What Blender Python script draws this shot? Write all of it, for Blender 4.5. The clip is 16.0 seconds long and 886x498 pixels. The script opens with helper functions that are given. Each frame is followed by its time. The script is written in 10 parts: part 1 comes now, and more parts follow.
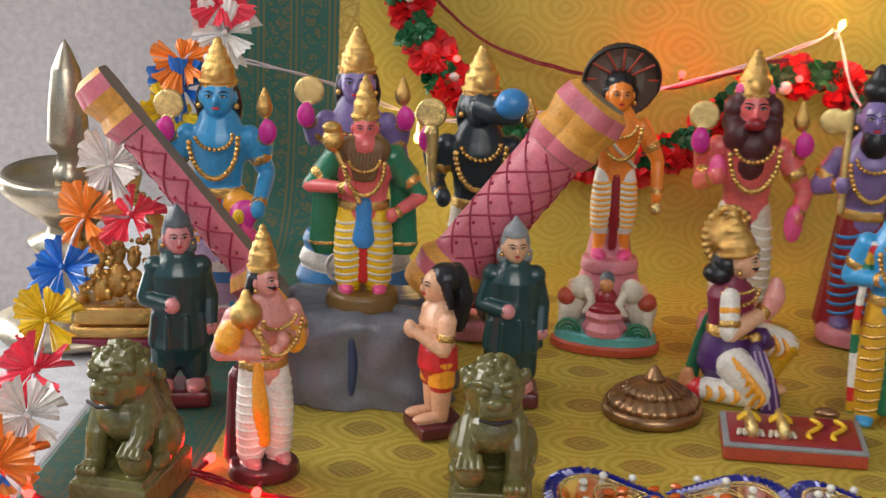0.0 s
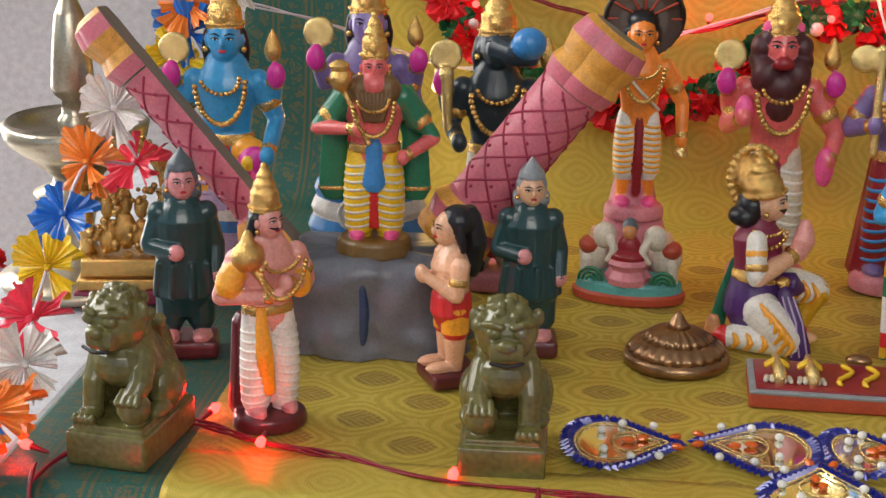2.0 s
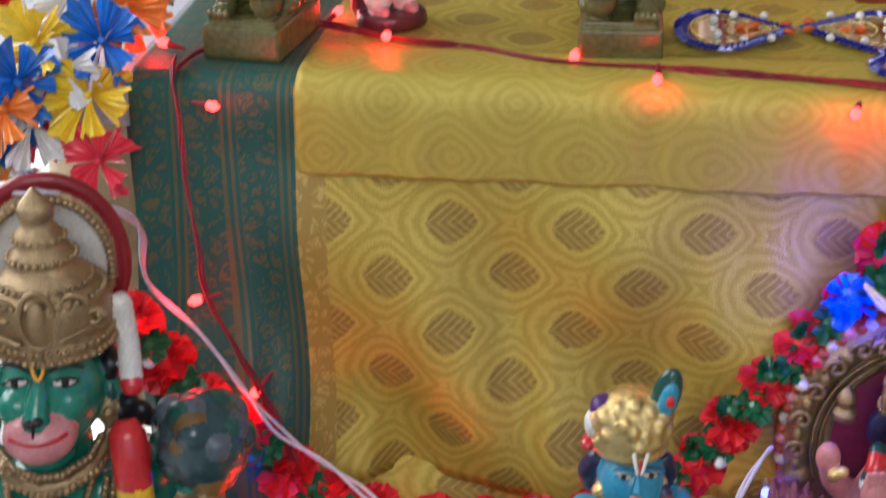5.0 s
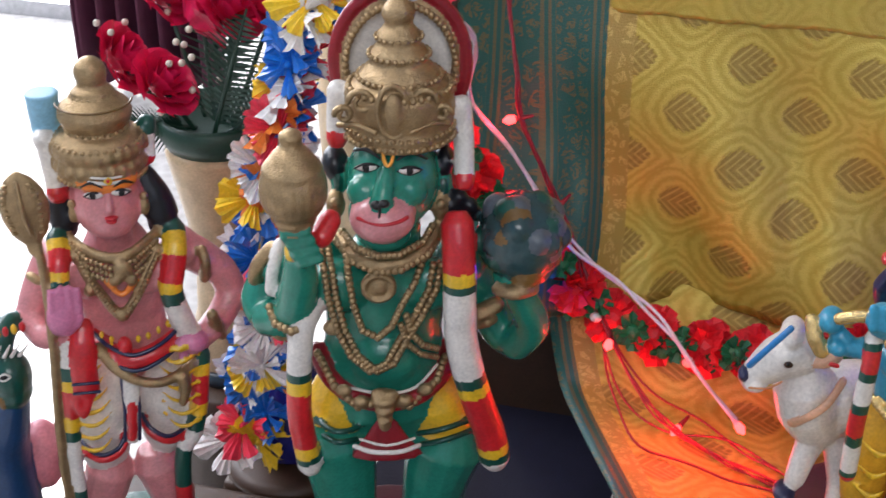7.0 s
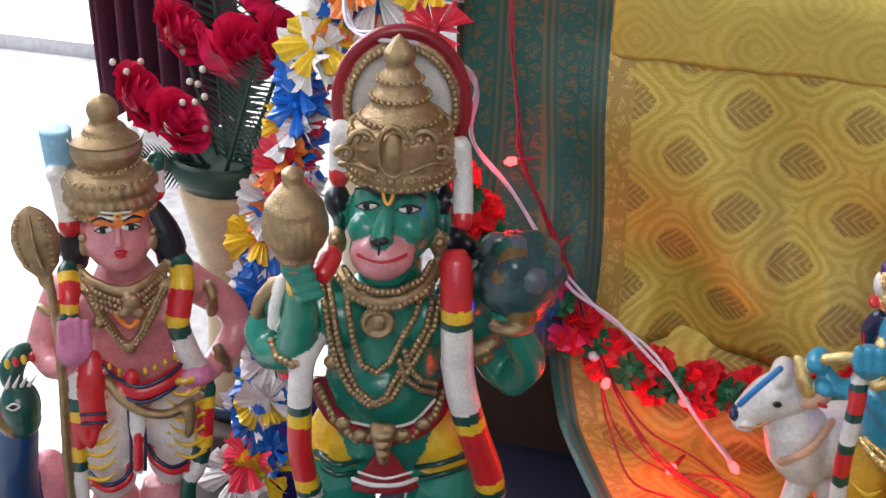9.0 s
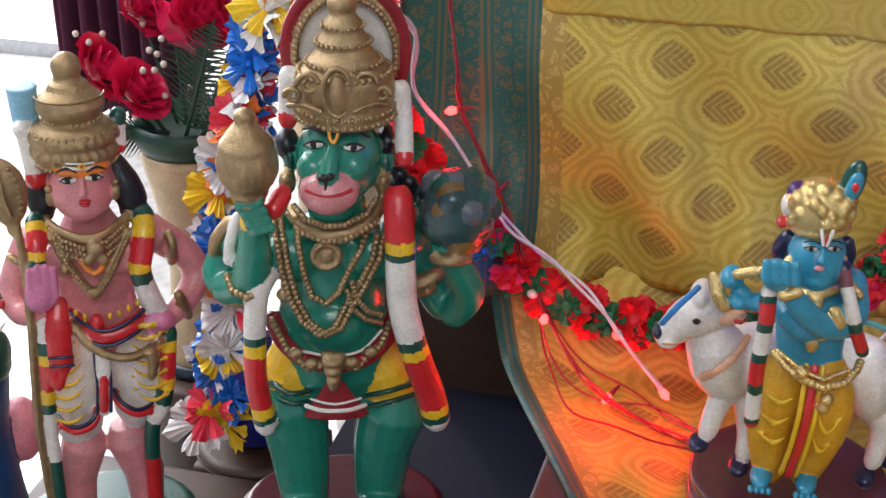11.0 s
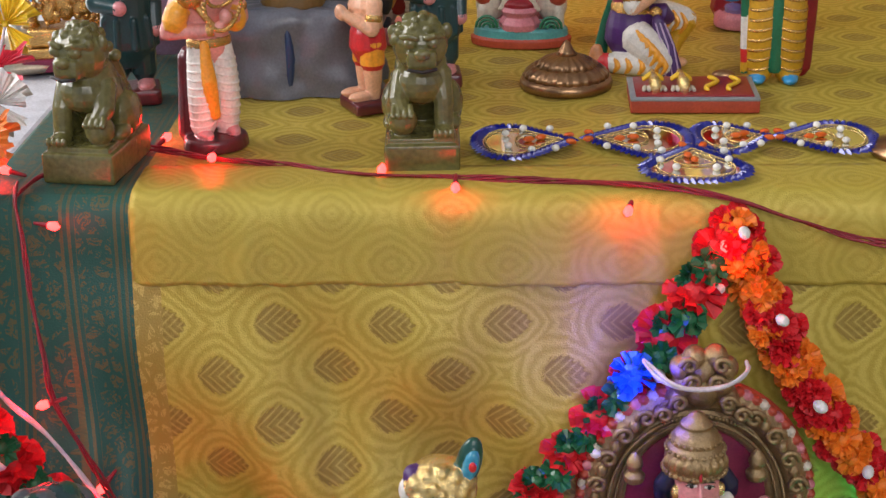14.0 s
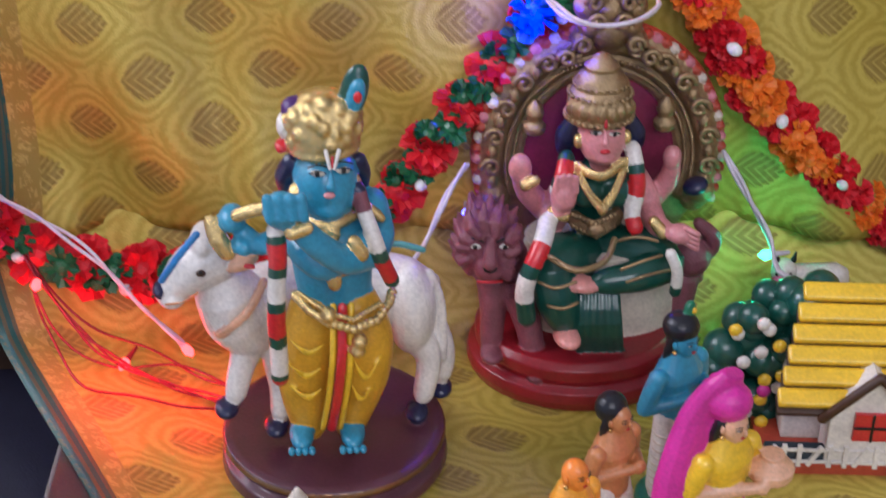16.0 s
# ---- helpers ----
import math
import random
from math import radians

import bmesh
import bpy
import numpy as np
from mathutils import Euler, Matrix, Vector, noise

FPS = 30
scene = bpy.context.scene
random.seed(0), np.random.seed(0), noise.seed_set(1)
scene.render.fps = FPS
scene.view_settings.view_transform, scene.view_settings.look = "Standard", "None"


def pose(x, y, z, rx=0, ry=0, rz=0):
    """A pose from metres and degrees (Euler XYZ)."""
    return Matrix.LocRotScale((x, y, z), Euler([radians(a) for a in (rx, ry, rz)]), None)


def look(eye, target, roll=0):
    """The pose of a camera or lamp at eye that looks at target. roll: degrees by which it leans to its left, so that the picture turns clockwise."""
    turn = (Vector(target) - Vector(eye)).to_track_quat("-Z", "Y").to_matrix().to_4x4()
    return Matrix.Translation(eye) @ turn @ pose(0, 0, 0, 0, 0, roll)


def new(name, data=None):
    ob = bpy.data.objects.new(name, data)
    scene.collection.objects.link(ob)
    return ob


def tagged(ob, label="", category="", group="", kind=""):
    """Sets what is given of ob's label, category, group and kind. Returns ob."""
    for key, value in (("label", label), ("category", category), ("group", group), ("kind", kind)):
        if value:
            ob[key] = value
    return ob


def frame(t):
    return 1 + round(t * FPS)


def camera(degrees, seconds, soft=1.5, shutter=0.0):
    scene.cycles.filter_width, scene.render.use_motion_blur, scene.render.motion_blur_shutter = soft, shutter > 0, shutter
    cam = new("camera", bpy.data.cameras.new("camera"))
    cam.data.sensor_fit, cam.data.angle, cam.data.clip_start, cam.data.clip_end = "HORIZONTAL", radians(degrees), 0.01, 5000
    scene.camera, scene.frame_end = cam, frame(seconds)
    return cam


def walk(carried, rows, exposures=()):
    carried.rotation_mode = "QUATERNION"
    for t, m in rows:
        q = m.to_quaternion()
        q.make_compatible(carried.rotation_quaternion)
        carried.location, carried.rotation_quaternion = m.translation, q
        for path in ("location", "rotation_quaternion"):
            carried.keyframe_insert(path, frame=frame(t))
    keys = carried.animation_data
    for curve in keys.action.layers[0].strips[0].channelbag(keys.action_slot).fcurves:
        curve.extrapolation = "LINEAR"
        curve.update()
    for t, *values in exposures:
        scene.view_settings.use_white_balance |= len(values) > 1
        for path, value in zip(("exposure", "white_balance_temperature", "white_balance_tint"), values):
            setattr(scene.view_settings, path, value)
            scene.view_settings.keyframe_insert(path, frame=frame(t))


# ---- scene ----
from mathutils.bvhtree import BVHTree

cam = camera(31.3, 16.0, soft=1.4, shutter=0.4)
PATH = [
    (0, (0.247, -0.804, 0.436), (0.076, 1.099, -0.154), 1.8),
    (0.5, (0.246, -0.728, 0.406), (0.024, 1.169, -0.187), 1.4),
    (1, (0.25, -0.722, 0.398), (0.016, 1.17, -0.209), 1.2),
    (1.5, (0.255, -0.745, 0.397), (0.026, 1.147, -0.212), 1.0),
    (2, (0.265, -0.771, 0.4), (0.04, 1.119, -0.213), 0.8),
    (2.5, (0.276, -0.786, 0.401), (0.041, 1.101, -0.218), 0.4),
    (3, (0.275, -0.793, 0.397), (0.026, 1.085, -0.244), 0.2),
    (3.5, (0.276, -0.805, 0.391), (0.013, 1.053, -0.3), -0.1),
    (4, (0.276, -0.812, 0.371), (0.011, 1.018, -0.391), -0.5),
    (4.5, (0.253, -0.833, 0.353), (-0.009, 0.964, -0.485), -1.0),
    (5, (0.234, -0.847, 0.327), (-0.042, 0.915, -0.578), -1.3),
    (5.2, (0.23, -0.853, 0.311), (-0.057, 0.902, -0.605), -1.3),
    (7.3, (0.175, -0.97, 0.313), (-0.324, 0.692, -0.681), -0.1),
    (7.5, (0.176, -0.974, 0.32), (-0.33, 0.694, -0.662), 0.0),
    (8, (0.171, -0.962, 0.316), (-0.343, 0.715, -0.643), 0.1),
    (8.5, (0.171, -0.964, 0.314), (-0.343, 0.724, -0.627), 0.2),
    (9, (0.197, -0.972, 0.32), (-0.321, 0.713, -0.624), 0.1),
    (9.2, (0.205, -0.978, 0.319), (-0.316, 0.703, -0.631), -0.0),
    (11.3, (0.239, -1.053, 0.307), (-0.222, 0.667, -0.604), -0.3),
    (11.5, (0.242, -1.055, 0.312), (-0.189, 0.681, -0.583), -0.3),
    (12, (0.263, -1.032, 0.32), (-0.1, 0.738, -0.539), -0.5),
    (12.5, (0.271, -1.017, 0.335), (-0.004, 0.781, -0.498), -0.7),
    (13, (0.277, -1.0, 0.34), (0.096, 0.816, -0.478), -0.7),
    (13.5, (0.274, -0.97, 0.341), (0.16, 0.857, -0.465), -0.8),
    (14, (0.259, -0.943, 0.358), (0.178, 0.9, -0.413), -1.1),
    (14.5, (0.25, -0.924, 0.351), (0.196, 0.902, -0.462), -1.2),
    (15, (0.253, -0.921, 0.31), (0.233, 0.869, -0.582), -0.6),
    (15.5, (0.254, -0.91, 0.285), (0.266, 0.831, -0.698), -0.2),
    (16, (0.263, -0.899, 0.264), (0.31, 0.803, -0.785), 0.4),
]
walk(cam, [(t, look(eye, target, roll)) for t, eye, target, roll in PATH],
     exposures=[(0, -0.12, 6800, 10), (3.5, -0.12, 6800, 10), (5, -0.10, 6100, 12), (8.5, -0.05, 6150, 15), (12, -0.02, 6400, 12), (14, -0.05, 6550, 14), (14.6, -0.05, 6550, 14), (15.5, 0.06, 5900, 20), (16, 0.06, 5900, 20)])


# ---- light ----
world = bpy.data.worlds.new("sky")
scene.world = world
world.use_nodes = True
wn = world.node_tree.nodes
sky = wn.new("ShaderNodeTexSky")
sky.sky_type, sky.sun_disc = "NISHITA", False
sky.sun_elevation, sky.sun_rotation = radians(38), radians(-28)
world.node_tree.links.new(sky.outputs[0], wn["Background"].inputs[0])
wn["Background"].inputs[1].default_value = 0.15
sun = new("sun", bpy.data.lights.new("sun", "SUN"))
sun.data.energy, sun.data.angle, sun.data.color = 2.6, radians(0.6), (1, 0.95, 0.86)
sun.matrix_world = look((-2.6, 4.3, 2.5), (-0.6, 0.6, -0.75))


def area_light(name, eye, target, w, h, energy, color):
    ob = new(name, bpy.data.lights.new(name, "AREA"))
    ob.data.shape, ob.data.size, ob.data.size_y = "RECTANGLE", w, h
    ob.data.energy, ob.data.color = energy, color
    ob.matrix_world = look(eye, target)
    return ob


# side and front fills are added, from no visible window, to light the table
area_light("added_side_fill", (-1.93, 0.1, 1.45), (0.25, 0.15, 0.0), 1.5, 0.9, 54, (0.98, 0.97, 0.95))
area_light("added_front_fill", (0.6, -2.33, 1.45), (0.25, 0.1, 0.0), 1.6, 0.8, 27, (1.0, 0.97, 0.9))
area_light("daylight_door", (-1.75, 1.42, 0.2), (-0.9, 0.3, -0.4), 1.0, 1.7, 46, (0.97, 0.99, 1.0))


# the small bulbs that glow on the cloth
BULB_GLOW = [(0.060, 0.052, 0.012, 0.035, "r"), (0.016, 0.11, 0.012, 0.03, "r"), (-0.08, 0.032, 0.012, 0.03, "r"), (0.226, -0.006, 0.002, 0.035, "r"), (0.335, -0.022, -0.008, 0.04, "r"), (-0.024, -0.032, -0.012, 0.02, "r"), (-0.044, -0.080, -0.112, 0.05, "r"),
             (-0.008, -0.082, -0.176, 0.03, "r"), (0.045, -0.115, -0.262, 0.05, "r"), (0.09, -0.135, -0.287, 0.13, "r"), (0.138, -0.14, -0.287, 0.08, "r"), (0.394, -0.045, -0.02, 0.05, "r"), (0.328, 0.56, 0.185, 0.16, "r"), (0.425, 0.535, 0.187, 0.12, "r"),
             (0.322, -0.066, -0.080, 0.17, "b"), (-0.012, -0.095, -0.208, 0.04, "b"), (0.300, -0.095, -0.222, 0.025, "b"), (0.337, -0.088, -0.092, 0.10, "b"), (0.472, -0.082, -0.235, 0.045, "g"), (0.100, 0.53, 0.12, 0.10, "w"), (0.46, 0.555, 0.236, 0.16, "w")]
for gx, gy, gz, watt, hue in BULB_GLOW:
    gl = new("bulb_light", bpy.data.lights.new("bulb_light", "POINT"))
    gl.location, gl.data.energy, gl.data.shadow_soft_size = (gx, gy, gz), watt, 0.006
    gl.data.color = {"r": (1.0, 0.006, 0.012), "b": (0.035, 0.02, 1.0), "g": (0.0, 0.85, 0.42), "w": (1.0, 0.62, 0.2)}[hue]


# ---- materials ----
def nodes_of(m):
    m.use_nodes = True
    t = m.node_tree
    return t, t.nodes["Principled BSDF"]


MATS = {}


def paint(name, rgb, rough=0.38, metal=0.0, var=0.18, scale=70.0, bump=0.12, coat=0.0):
    """Painted or moulded surface: colour uneven at two scales, faint relief."""
    m = bpy.data.materials.new(name)
    t, b = nodes_of(m)
    tc = t.nodes.new("ShaderNodeTexCoord")
    n1, n2 = t.nodes.new("ShaderNodeTexNoise"), t.nodes.new("ShaderNodeTexNoise")
    n1.inputs["Scale"].default_value, n2.inputs["Scale"].default_value = scale, scale * 7
    n1.inputs["Detail"].default_value, n2.inputs["Detail"].default_value = 3, 4
    mix = t.nodes.new("ShaderNodeMath")
    mix.operation, mix.inputs[2].default_value = "MULTIPLY_ADD", 0.0
    add = t.nodes.new("ShaderNodeMath")
    add.operation = "ADD"
    ramp = t.nodes.new("ShaderNodeMapRange")
    ramp.inputs["From Min"].default_value, ramp.inputs["From Max"].default_value = 0.7, 1.3
    ramp.inputs["To Min"].default_value, ramp.inputs["To Max"].default_value = 1 - var, 1 + var
    col = t.nodes.new("ShaderNodeVectorMath")
    col.operation = "SCALE"
    col.inputs[0].default_value = rgb
    L = t.links.new
    L(tc.outputs["Object"], n1.inputs["Vector"])
    L(tc.outputs["Object"], n2.inputs["Vector"])
    L(n1.outputs["Fac"], add.inputs[0])
    L(n2.outputs["Fac"], add.inputs[1])
    L(add.outputs[0], ramp.inputs["Value"])
    L(ramp.outputs[0], col.inputs["Scale"])
    L(col.outputs[0], b.inputs["Base Color"])
    bp = t.nodes.new("ShaderNodeBump")
    bp.inputs["Strength"].default_value, bp.inputs["Distance"].default_value = bump, 0.002
    L(add.outputs[0], bp.inputs["Height"])
    L(bp.outputs[0], b.inputs["Normal"])
    b.inputs["Roughness"].default_value, b.inputs["Metallic"].default_value = rough, metal
    if coat:
        b.inputs["Coat Weight"].default_value, b.inputs["Coat Roughness"].default_value = coat, 0.15
    MATS[name] = m
    return m


def glow(name, rgb, strength):
    m = bpy.data.materials.new(name)
    t, b = nodes_of(m)
    b.inputs["Base Color"].default_value = (*rgb, 1)
    b.inputs["Emission Color"].default_value = (*rgb, 1)
    b.inputs["Emission Strength"].default_value = strength
    MATS[name] = m
    return m


for row in [
    ("gold_paint", (0.68, 0.42, 0.14), 0.26, 0.88), ("dull_gold", (0.40, 0.28, 0.145), 0.33, 0.75), ("pale_gold", (0.80, 0.60, 0.26), 0.24, 0.85),
    ("brass", (0.46, 0.40, 0.31), 0.3, 0.9), ("copper_brass", (0.33, 0.19, 0.10), 0.3, 0.9),
    ("pink_skin", (0.72, 0.30, 0.26), 0.34), ("pink_palm", (0.62, 0.20, 0.34), 0.36), ("rose_skin", (0.66, 0.26, 0.27), 0.36), ("red_skin", (0.72, 0.13, 0.13), 0.34), ("orange_skin", (0.86, 0.24, 0.03), 0.32),
    ("cream_skin", (0.75, 0.42, 0.26), 0.34), ("brown_skin", (0.55, 0.22, 0.08), 0.4),
    ("blue_skin", (0.03, 0.30, 0.62), 0.34), ("krishna_blue", (0.03, 0.27, 0.42), 0.36), ("purple_skin", (0.20, 0.14, 0.36), 0.36),
    ("monkey_green", (0.018, 0.22, 0.15), 0.26), ("hill_teal", (0.025, 0.065, 0.07), 0.22), ("dark_teal", (0.008, 0.045, 0.05), 0.3), ("slate_black", (0.022, 0.036, 0.05), 0.3),
    ("black_hair", (0.008, 0.009, 0.014), 0.35), ("brown_beard", (0.17, 0.09, 0.035), 0.5), ("maroon_beard", (0.07, 0.015, 0.02), 0.45),
    ("silver_grey", (0.25, 0.27, 0.29), 0.35), ("steel_grey", (0.09, 0.11, 0.13), 0.35),
    ("yellow_paint", (0.80, 0.50, 0.02), 0.35), ("orange_paint", (0.85, 0.36, 0.03), 0.35), ("amber_cloth", (0.62, 0.33, 0.02), 0.38), ("white_paint", (0.74, 0.70, 0.64), 0.4),
    ("off_white", (0.62, 0.55, 0.45), 0.5), ("red_paint", (0.60, 0.02, 0.025), 0.3), ("deep_red", (0.26, 0.012, 0.02), 0.3), ("maroon_base", (0.10, 0.012, 0.018), 0.3),
    ("plum_base", (0.10, 0.03, 0.045), 0.4), ("magenta", (0.62, 0.03, 0.30), 0.35), ("hot_pink", (0.85, 0.10, 0.30), 0.35), ("pink_stone", (0.60, 0.20, 0.24), 0.45),
    ("green_paint", (0.008, 0.16, 0.08), 0.35), ("deep_green", (0.006, 0.07, 0.05), 0.3), ("purple_cloth", (0.07, 0.02, 0.13), 0.4), ("wine_cloth", (0.22, 0.02, 0.06), 0.4),
    ("teal_paint", (0.08, 0.33, 0.33), 0.4), ("wave_blue", (0.03, 0.22, 0.55), 0.35), ("sky_cup", (0.25, 0.50, 0.65), 0.4), ("navy_paint", (0.01, 0.015, 0.06), 0.35),
    ("peacock_blue", (0.01, 0.05, 0.14), 0.3), ("ochre_base", (0.17, 0.09, 0.02), 0.45), ("dark_brown", (0.06, 0.025, 0.012), 0.45), ("lilac", (0.50, 0.36, 0.55), 0.4),
    ("black_line", (0.01, 0.008, 0.008), 0.5), ("lip_red", (0.5, 0.02, 0.03), 0.35), ("rust_red", (0.42, 0.06, 0.03), 0.45),
    ("pillar_pink", (0.58, 0.15, 0.20), 0.42), ("pillar_line", (0.33, 0.02, 0.06), 0.45), ("pillar_gold", (0.70, 0.33, 0.06), 0.36), ("plaster_grey", (0.22, 0.19, 0.17), 0.7),
    ("rock_grey", (0.13, 0.14, 0.17), 0.33), ("rock_blue", (0.02, 0.045, 0.12), 0.35), ("pearl", (0.8, 0.78, 0.72), 0.2), ("wire_red", (0.22, 0.008, 0.02), 0.4),
    ("wire_white", (0.62, 0.56, 0.62), 0.4), ("dark_wood", (0.06, 0.03, 0.016), 0.5), ("navy_board", (0.012, 0.012, 0.03), 0.5), ("vase_cream", (0.55, 0.40, 0.22), 0.35),
    ("leaf_dark", (0.012, 0.05, 0.03), 0.45), ("white_cloth", (0.60, 0.62, 0.66), 0.8), ("wall_grey", (0.40, 0.37, 0.38), 0.85), ("aluminium", (0.45, 0.46, 0.48), 0.4, 0.6),
    ("curtain", (0.07, 0.008, 0.03), 0.8), ("lion_mauve", (0.22, 0.07, 0.09), 0.4), ("petal_red", (0.70, 0.012, 0.02), 0.55), ("petal_rose", (0.72, 0.012, 0.09), 0.45), ("petal_orange", (0.90, 0.22, 0.015), 0.5),
    ("petal_green", (0.008, 0.14, 0.05), 0.5), ("ribbon_blue", (0.015, 0.16, 0.60), 0.3), ("ribbon_yellow", (0.85, 0.58, 0.03), 0.3), ("ribbon_orange", (0.85, 0.24, 0.04), 0.3),
    ("ribbon_white", (0.78, 0.76, 0.74), 0.35), ("ribbon_pink", (0.80, 0.05, 0.09), 0.3), ("vase_blue", (0.015, 0.02, 0.25), 0.2),
]:
    if "gold" in row[0] or row[0] in ("lion_mauve",):
        paint(*row, var=0.25, scale=150.0, bump=0.42)
        continue
    paint(*row, coat=0.35 if row[0].endswith(("skin", "paint", "_blue", "_base", "green", "teal")) else 0.0)
glow("bulb_red", (1.0, 0.035, 0.03), 9)
glow("bulb_blue", (0.07, 0.08, 1.0), 12)
glow("bulb_green", (0.04, 1.0, 0.3), 9)
glow("bulb_warm", (1.0, 0.55, 0.12), 14)

jade = paint("jade", (0.125, 0.115, 0.035), 0.27, 0, 0.3, 40, 0.2, 0.4)
jade.node_tree.nodes["Principled BSDF"].inputs["Subsurface Weight"].default_value = 0.12
jade.node_tree.nodes["Principled BSDF"].inputs["Subsurface Radius"].default_value = (0.004, 0.004, 0.001)
for gem, rgb in (("gem_blue", (0.006, 0.012, 0.24)), ("gem_orange", (0.75, 0.12, 0.01))):
    paint(gem, rgb, 0.08, 0.15, 0.25, 300, 0.05, 0.8)
acrylic = bpy.data.materials.new("acrylic")
t_, b_ = nodes_of(acrylic)
b_.inputs["Base Color"].default_value, b_.inputs["Roughness"].default_value, b_.inputs["Transmission Weight"].default_value = (0.93, 0.93, 0.9, 1), 0.06, 1.0
b_.inputs["IOR"].default_value = 1.2
MATS["acrylic"] = acrylic


def math_node(t, op, a, b=None, c=None):
    n = t.nodes.new("ShaderNodeMath")
    n.operation = op
    for i, v in enumerate((a, b, c)):
        if v is None:
            continue
        if isinstance(v, (int, float)):
            n.inputs[i].default_value = v
        else:
            t.links.new(v, n.inputs[i])
    return n.outputs[0]


def blend(t, fac, a, b):
    n = t.nodes.new("ShaderNodeMix")
    n.data_type = "RGBA"
    for sock, v in ((n.inputs[0], fac), (n.inputs[6], a), (n.inputs[7], b)):
        if isinstance(v, tuple):
            sock.default_value = (*v, 1)
        elif isinstance(v, (int, float)):
            sock.default_value = v
        else:
            t.links.new(v, sock)
    return n.outputs[2]


def brocade(name, a=0.075, b=0.066, motif_strength=1.0, wave_strength=0.55):
    """Mustard silk with woven leaf motifs in staggered rows and wavy bands round them."""
    m = bpy.data.materials.new(name)
    t, bs = nodes_of(m)
    uv = t.nodes.new("ShaderNodeUVMap")
    sep = t.nodes.new("ShaderNodeSeparateXYZ")
    t.links.new(uv.outputs[0], sep.inputs[0])
    u, v = sep.outputs[0], sep.outputs[1]
    wob = t.nodes.new("ShaderNodeTexNoise")
    wob.inputs["Scale"].default_value, wob.inputs["Detail"].default_value = 260, 2
    t.links.new(uv.outputs[0], wob.inputs["Vector"])
    ds = []
    us = []
    for off in (0.0, 0.5):
        x = math_node(t, "SUBTRACT", math_node(t, "FRACT", math_node(t, "ADD", math_node(t, "DIVIDE", u, a), off + 0.547)), 0.5)
        y = math_node(t, "SUBTRACT", math_node(t, "FRACT", math_node(t, "ADD", math_node(t, "DIVIDE", v, b), off + 0.559)), 0.5)
        x, y = math_node(t, "MULTIPLY", x, a), math_node(t, "MULTIPLY", y, b)
        taper = math_node(t, "MULTIPLY_ADD", x, 16.0, 1.2)
        yy = math_node(t, "MULTIPLY", y, math_node(t, "MAXIMUM", taper, 0.55))
        ax, ay = math_node(t, "ABSOLUTE", x), math_node(t, "ABSOLUTE", yy)
        d1 = math_node(t, "SQRT", math_node(t, "ADD", math_node(t, "MULTIPLY", x, x), math_node(t, "MULTIPLY", yy, yy)))
        d = math_node(t, "ADD", math_node(t, "MULTIPLY", d1, 0.66), math_node(t, "MULTIPLY", math_node(t, "ADD", ax, ay), 0.30))
        ds.append(d)
        us.append((x, y))
    near = math_node(t, "MINIMUM", ds[0], ds[1])
    near = math_node(t, "MULTIPLY_ADD", math_node(t, "SUBTRACT", wob.outputs[0], 0.5), 0.005, near)
    first = math_node(t, "LESS_THAN", ds[0], ds[1])
    lx = math_node(t, "ADD", math_node(t, "MULTIPLY", us[0][0], first), math_node(t, "MULTIPLY", us[1][0], math_node(t, "SUBTRACT", 1.0, first)))
    ly = math_node(t, "ADD", math_node(t, "MULTIPLY", us[0][1], first), math_node(t, "MULTIPLY", us[1][1], math_node(t, "SUBTRACT", 1.0, first)))
    saw = math_node(t, "SINE", math_node(t, "MULTIPLY", math_node(t, "ARCTAN2", ly, math_node(t, "ADD", lx, 0.016)), 44.0))
    mask = t.nodes.new("ShaderNodeMapRange")
    mask.inputs["From Min"].default_value, mask.inputs["From Max"].default_value = 0.0152, 0.0138
    t.links.new(math_node(t, "MULTIPLY_ADD", saw, 0.0009, near), mask.inputs["Value"])
    vein = math_node(t, "SINE", math_node(t, "MULTIPLY", math_node(t, "SUBTRACT", math_node(t, "ABSOLUTE", ly), math_node(t, "MULTIPLY", lx, 0.9)), 1150.0))
    vein = math_node(t, "POWER", math_node(t, "MULTIPLY_ADD", vein, 0.5, 0.5), 4.0)
    wave = math_node(t, "SINE", math_node(t, "MULTIPLY", math_node(t, "ADD", near, math_node(t, "MULTIPLY", math_node(t, "SINE", math_node(t, "MULTIPLY", u, 155.0)), 0.0014)), 820.0))
    wave = math_node(t, "MULTIPLY_ADD", wave, 0.5, 0.5)
    big = t.nodes.new("ShaderNodeTexNoise")
    big.inputs["Scale"].default_value, big.inputs["Detail"].default_value = 14, 3
    t.links.new(uv.outputs[0], big.inputs["Vector"])
    weave = t.nodes.new("ShaderNodeTexNoise")
    weave.inputs["Scale"].default_value, weave.inputs["Detail"].default_value = 900, 2
    t.links.new(uv.outputs[0], weave.inputs["Vector"])
    ground = blend(t, math_node(t, "MULTIPLY_ADD", wave, wave_strength, 0.5 - 0.5 * wave_strength), (0.40, 0.30, 0.035), (0.74, 0.60, 0.13))
    ground = blend(t, math_node(t, "MULTIPLY", big.outputs[0], 0.45), ground, (0.42, 0.31, 0.035))
    leaf = blend(t, math_node(t, "MULTIPLY", vein, 0.75), (0.20, 0.115, 0.03), (0.60, 0.45, 0.12))
    colour = blend(t, math_node(t, "MULTIPLY", mask.outputs[0], 0.68 * motif_strength), ground, leaf)
    colour = blend(t, math_node(t, "MULTIPLY", weave.outputs[0], 0.25), colour, (0.36, 0.28, 0.05))
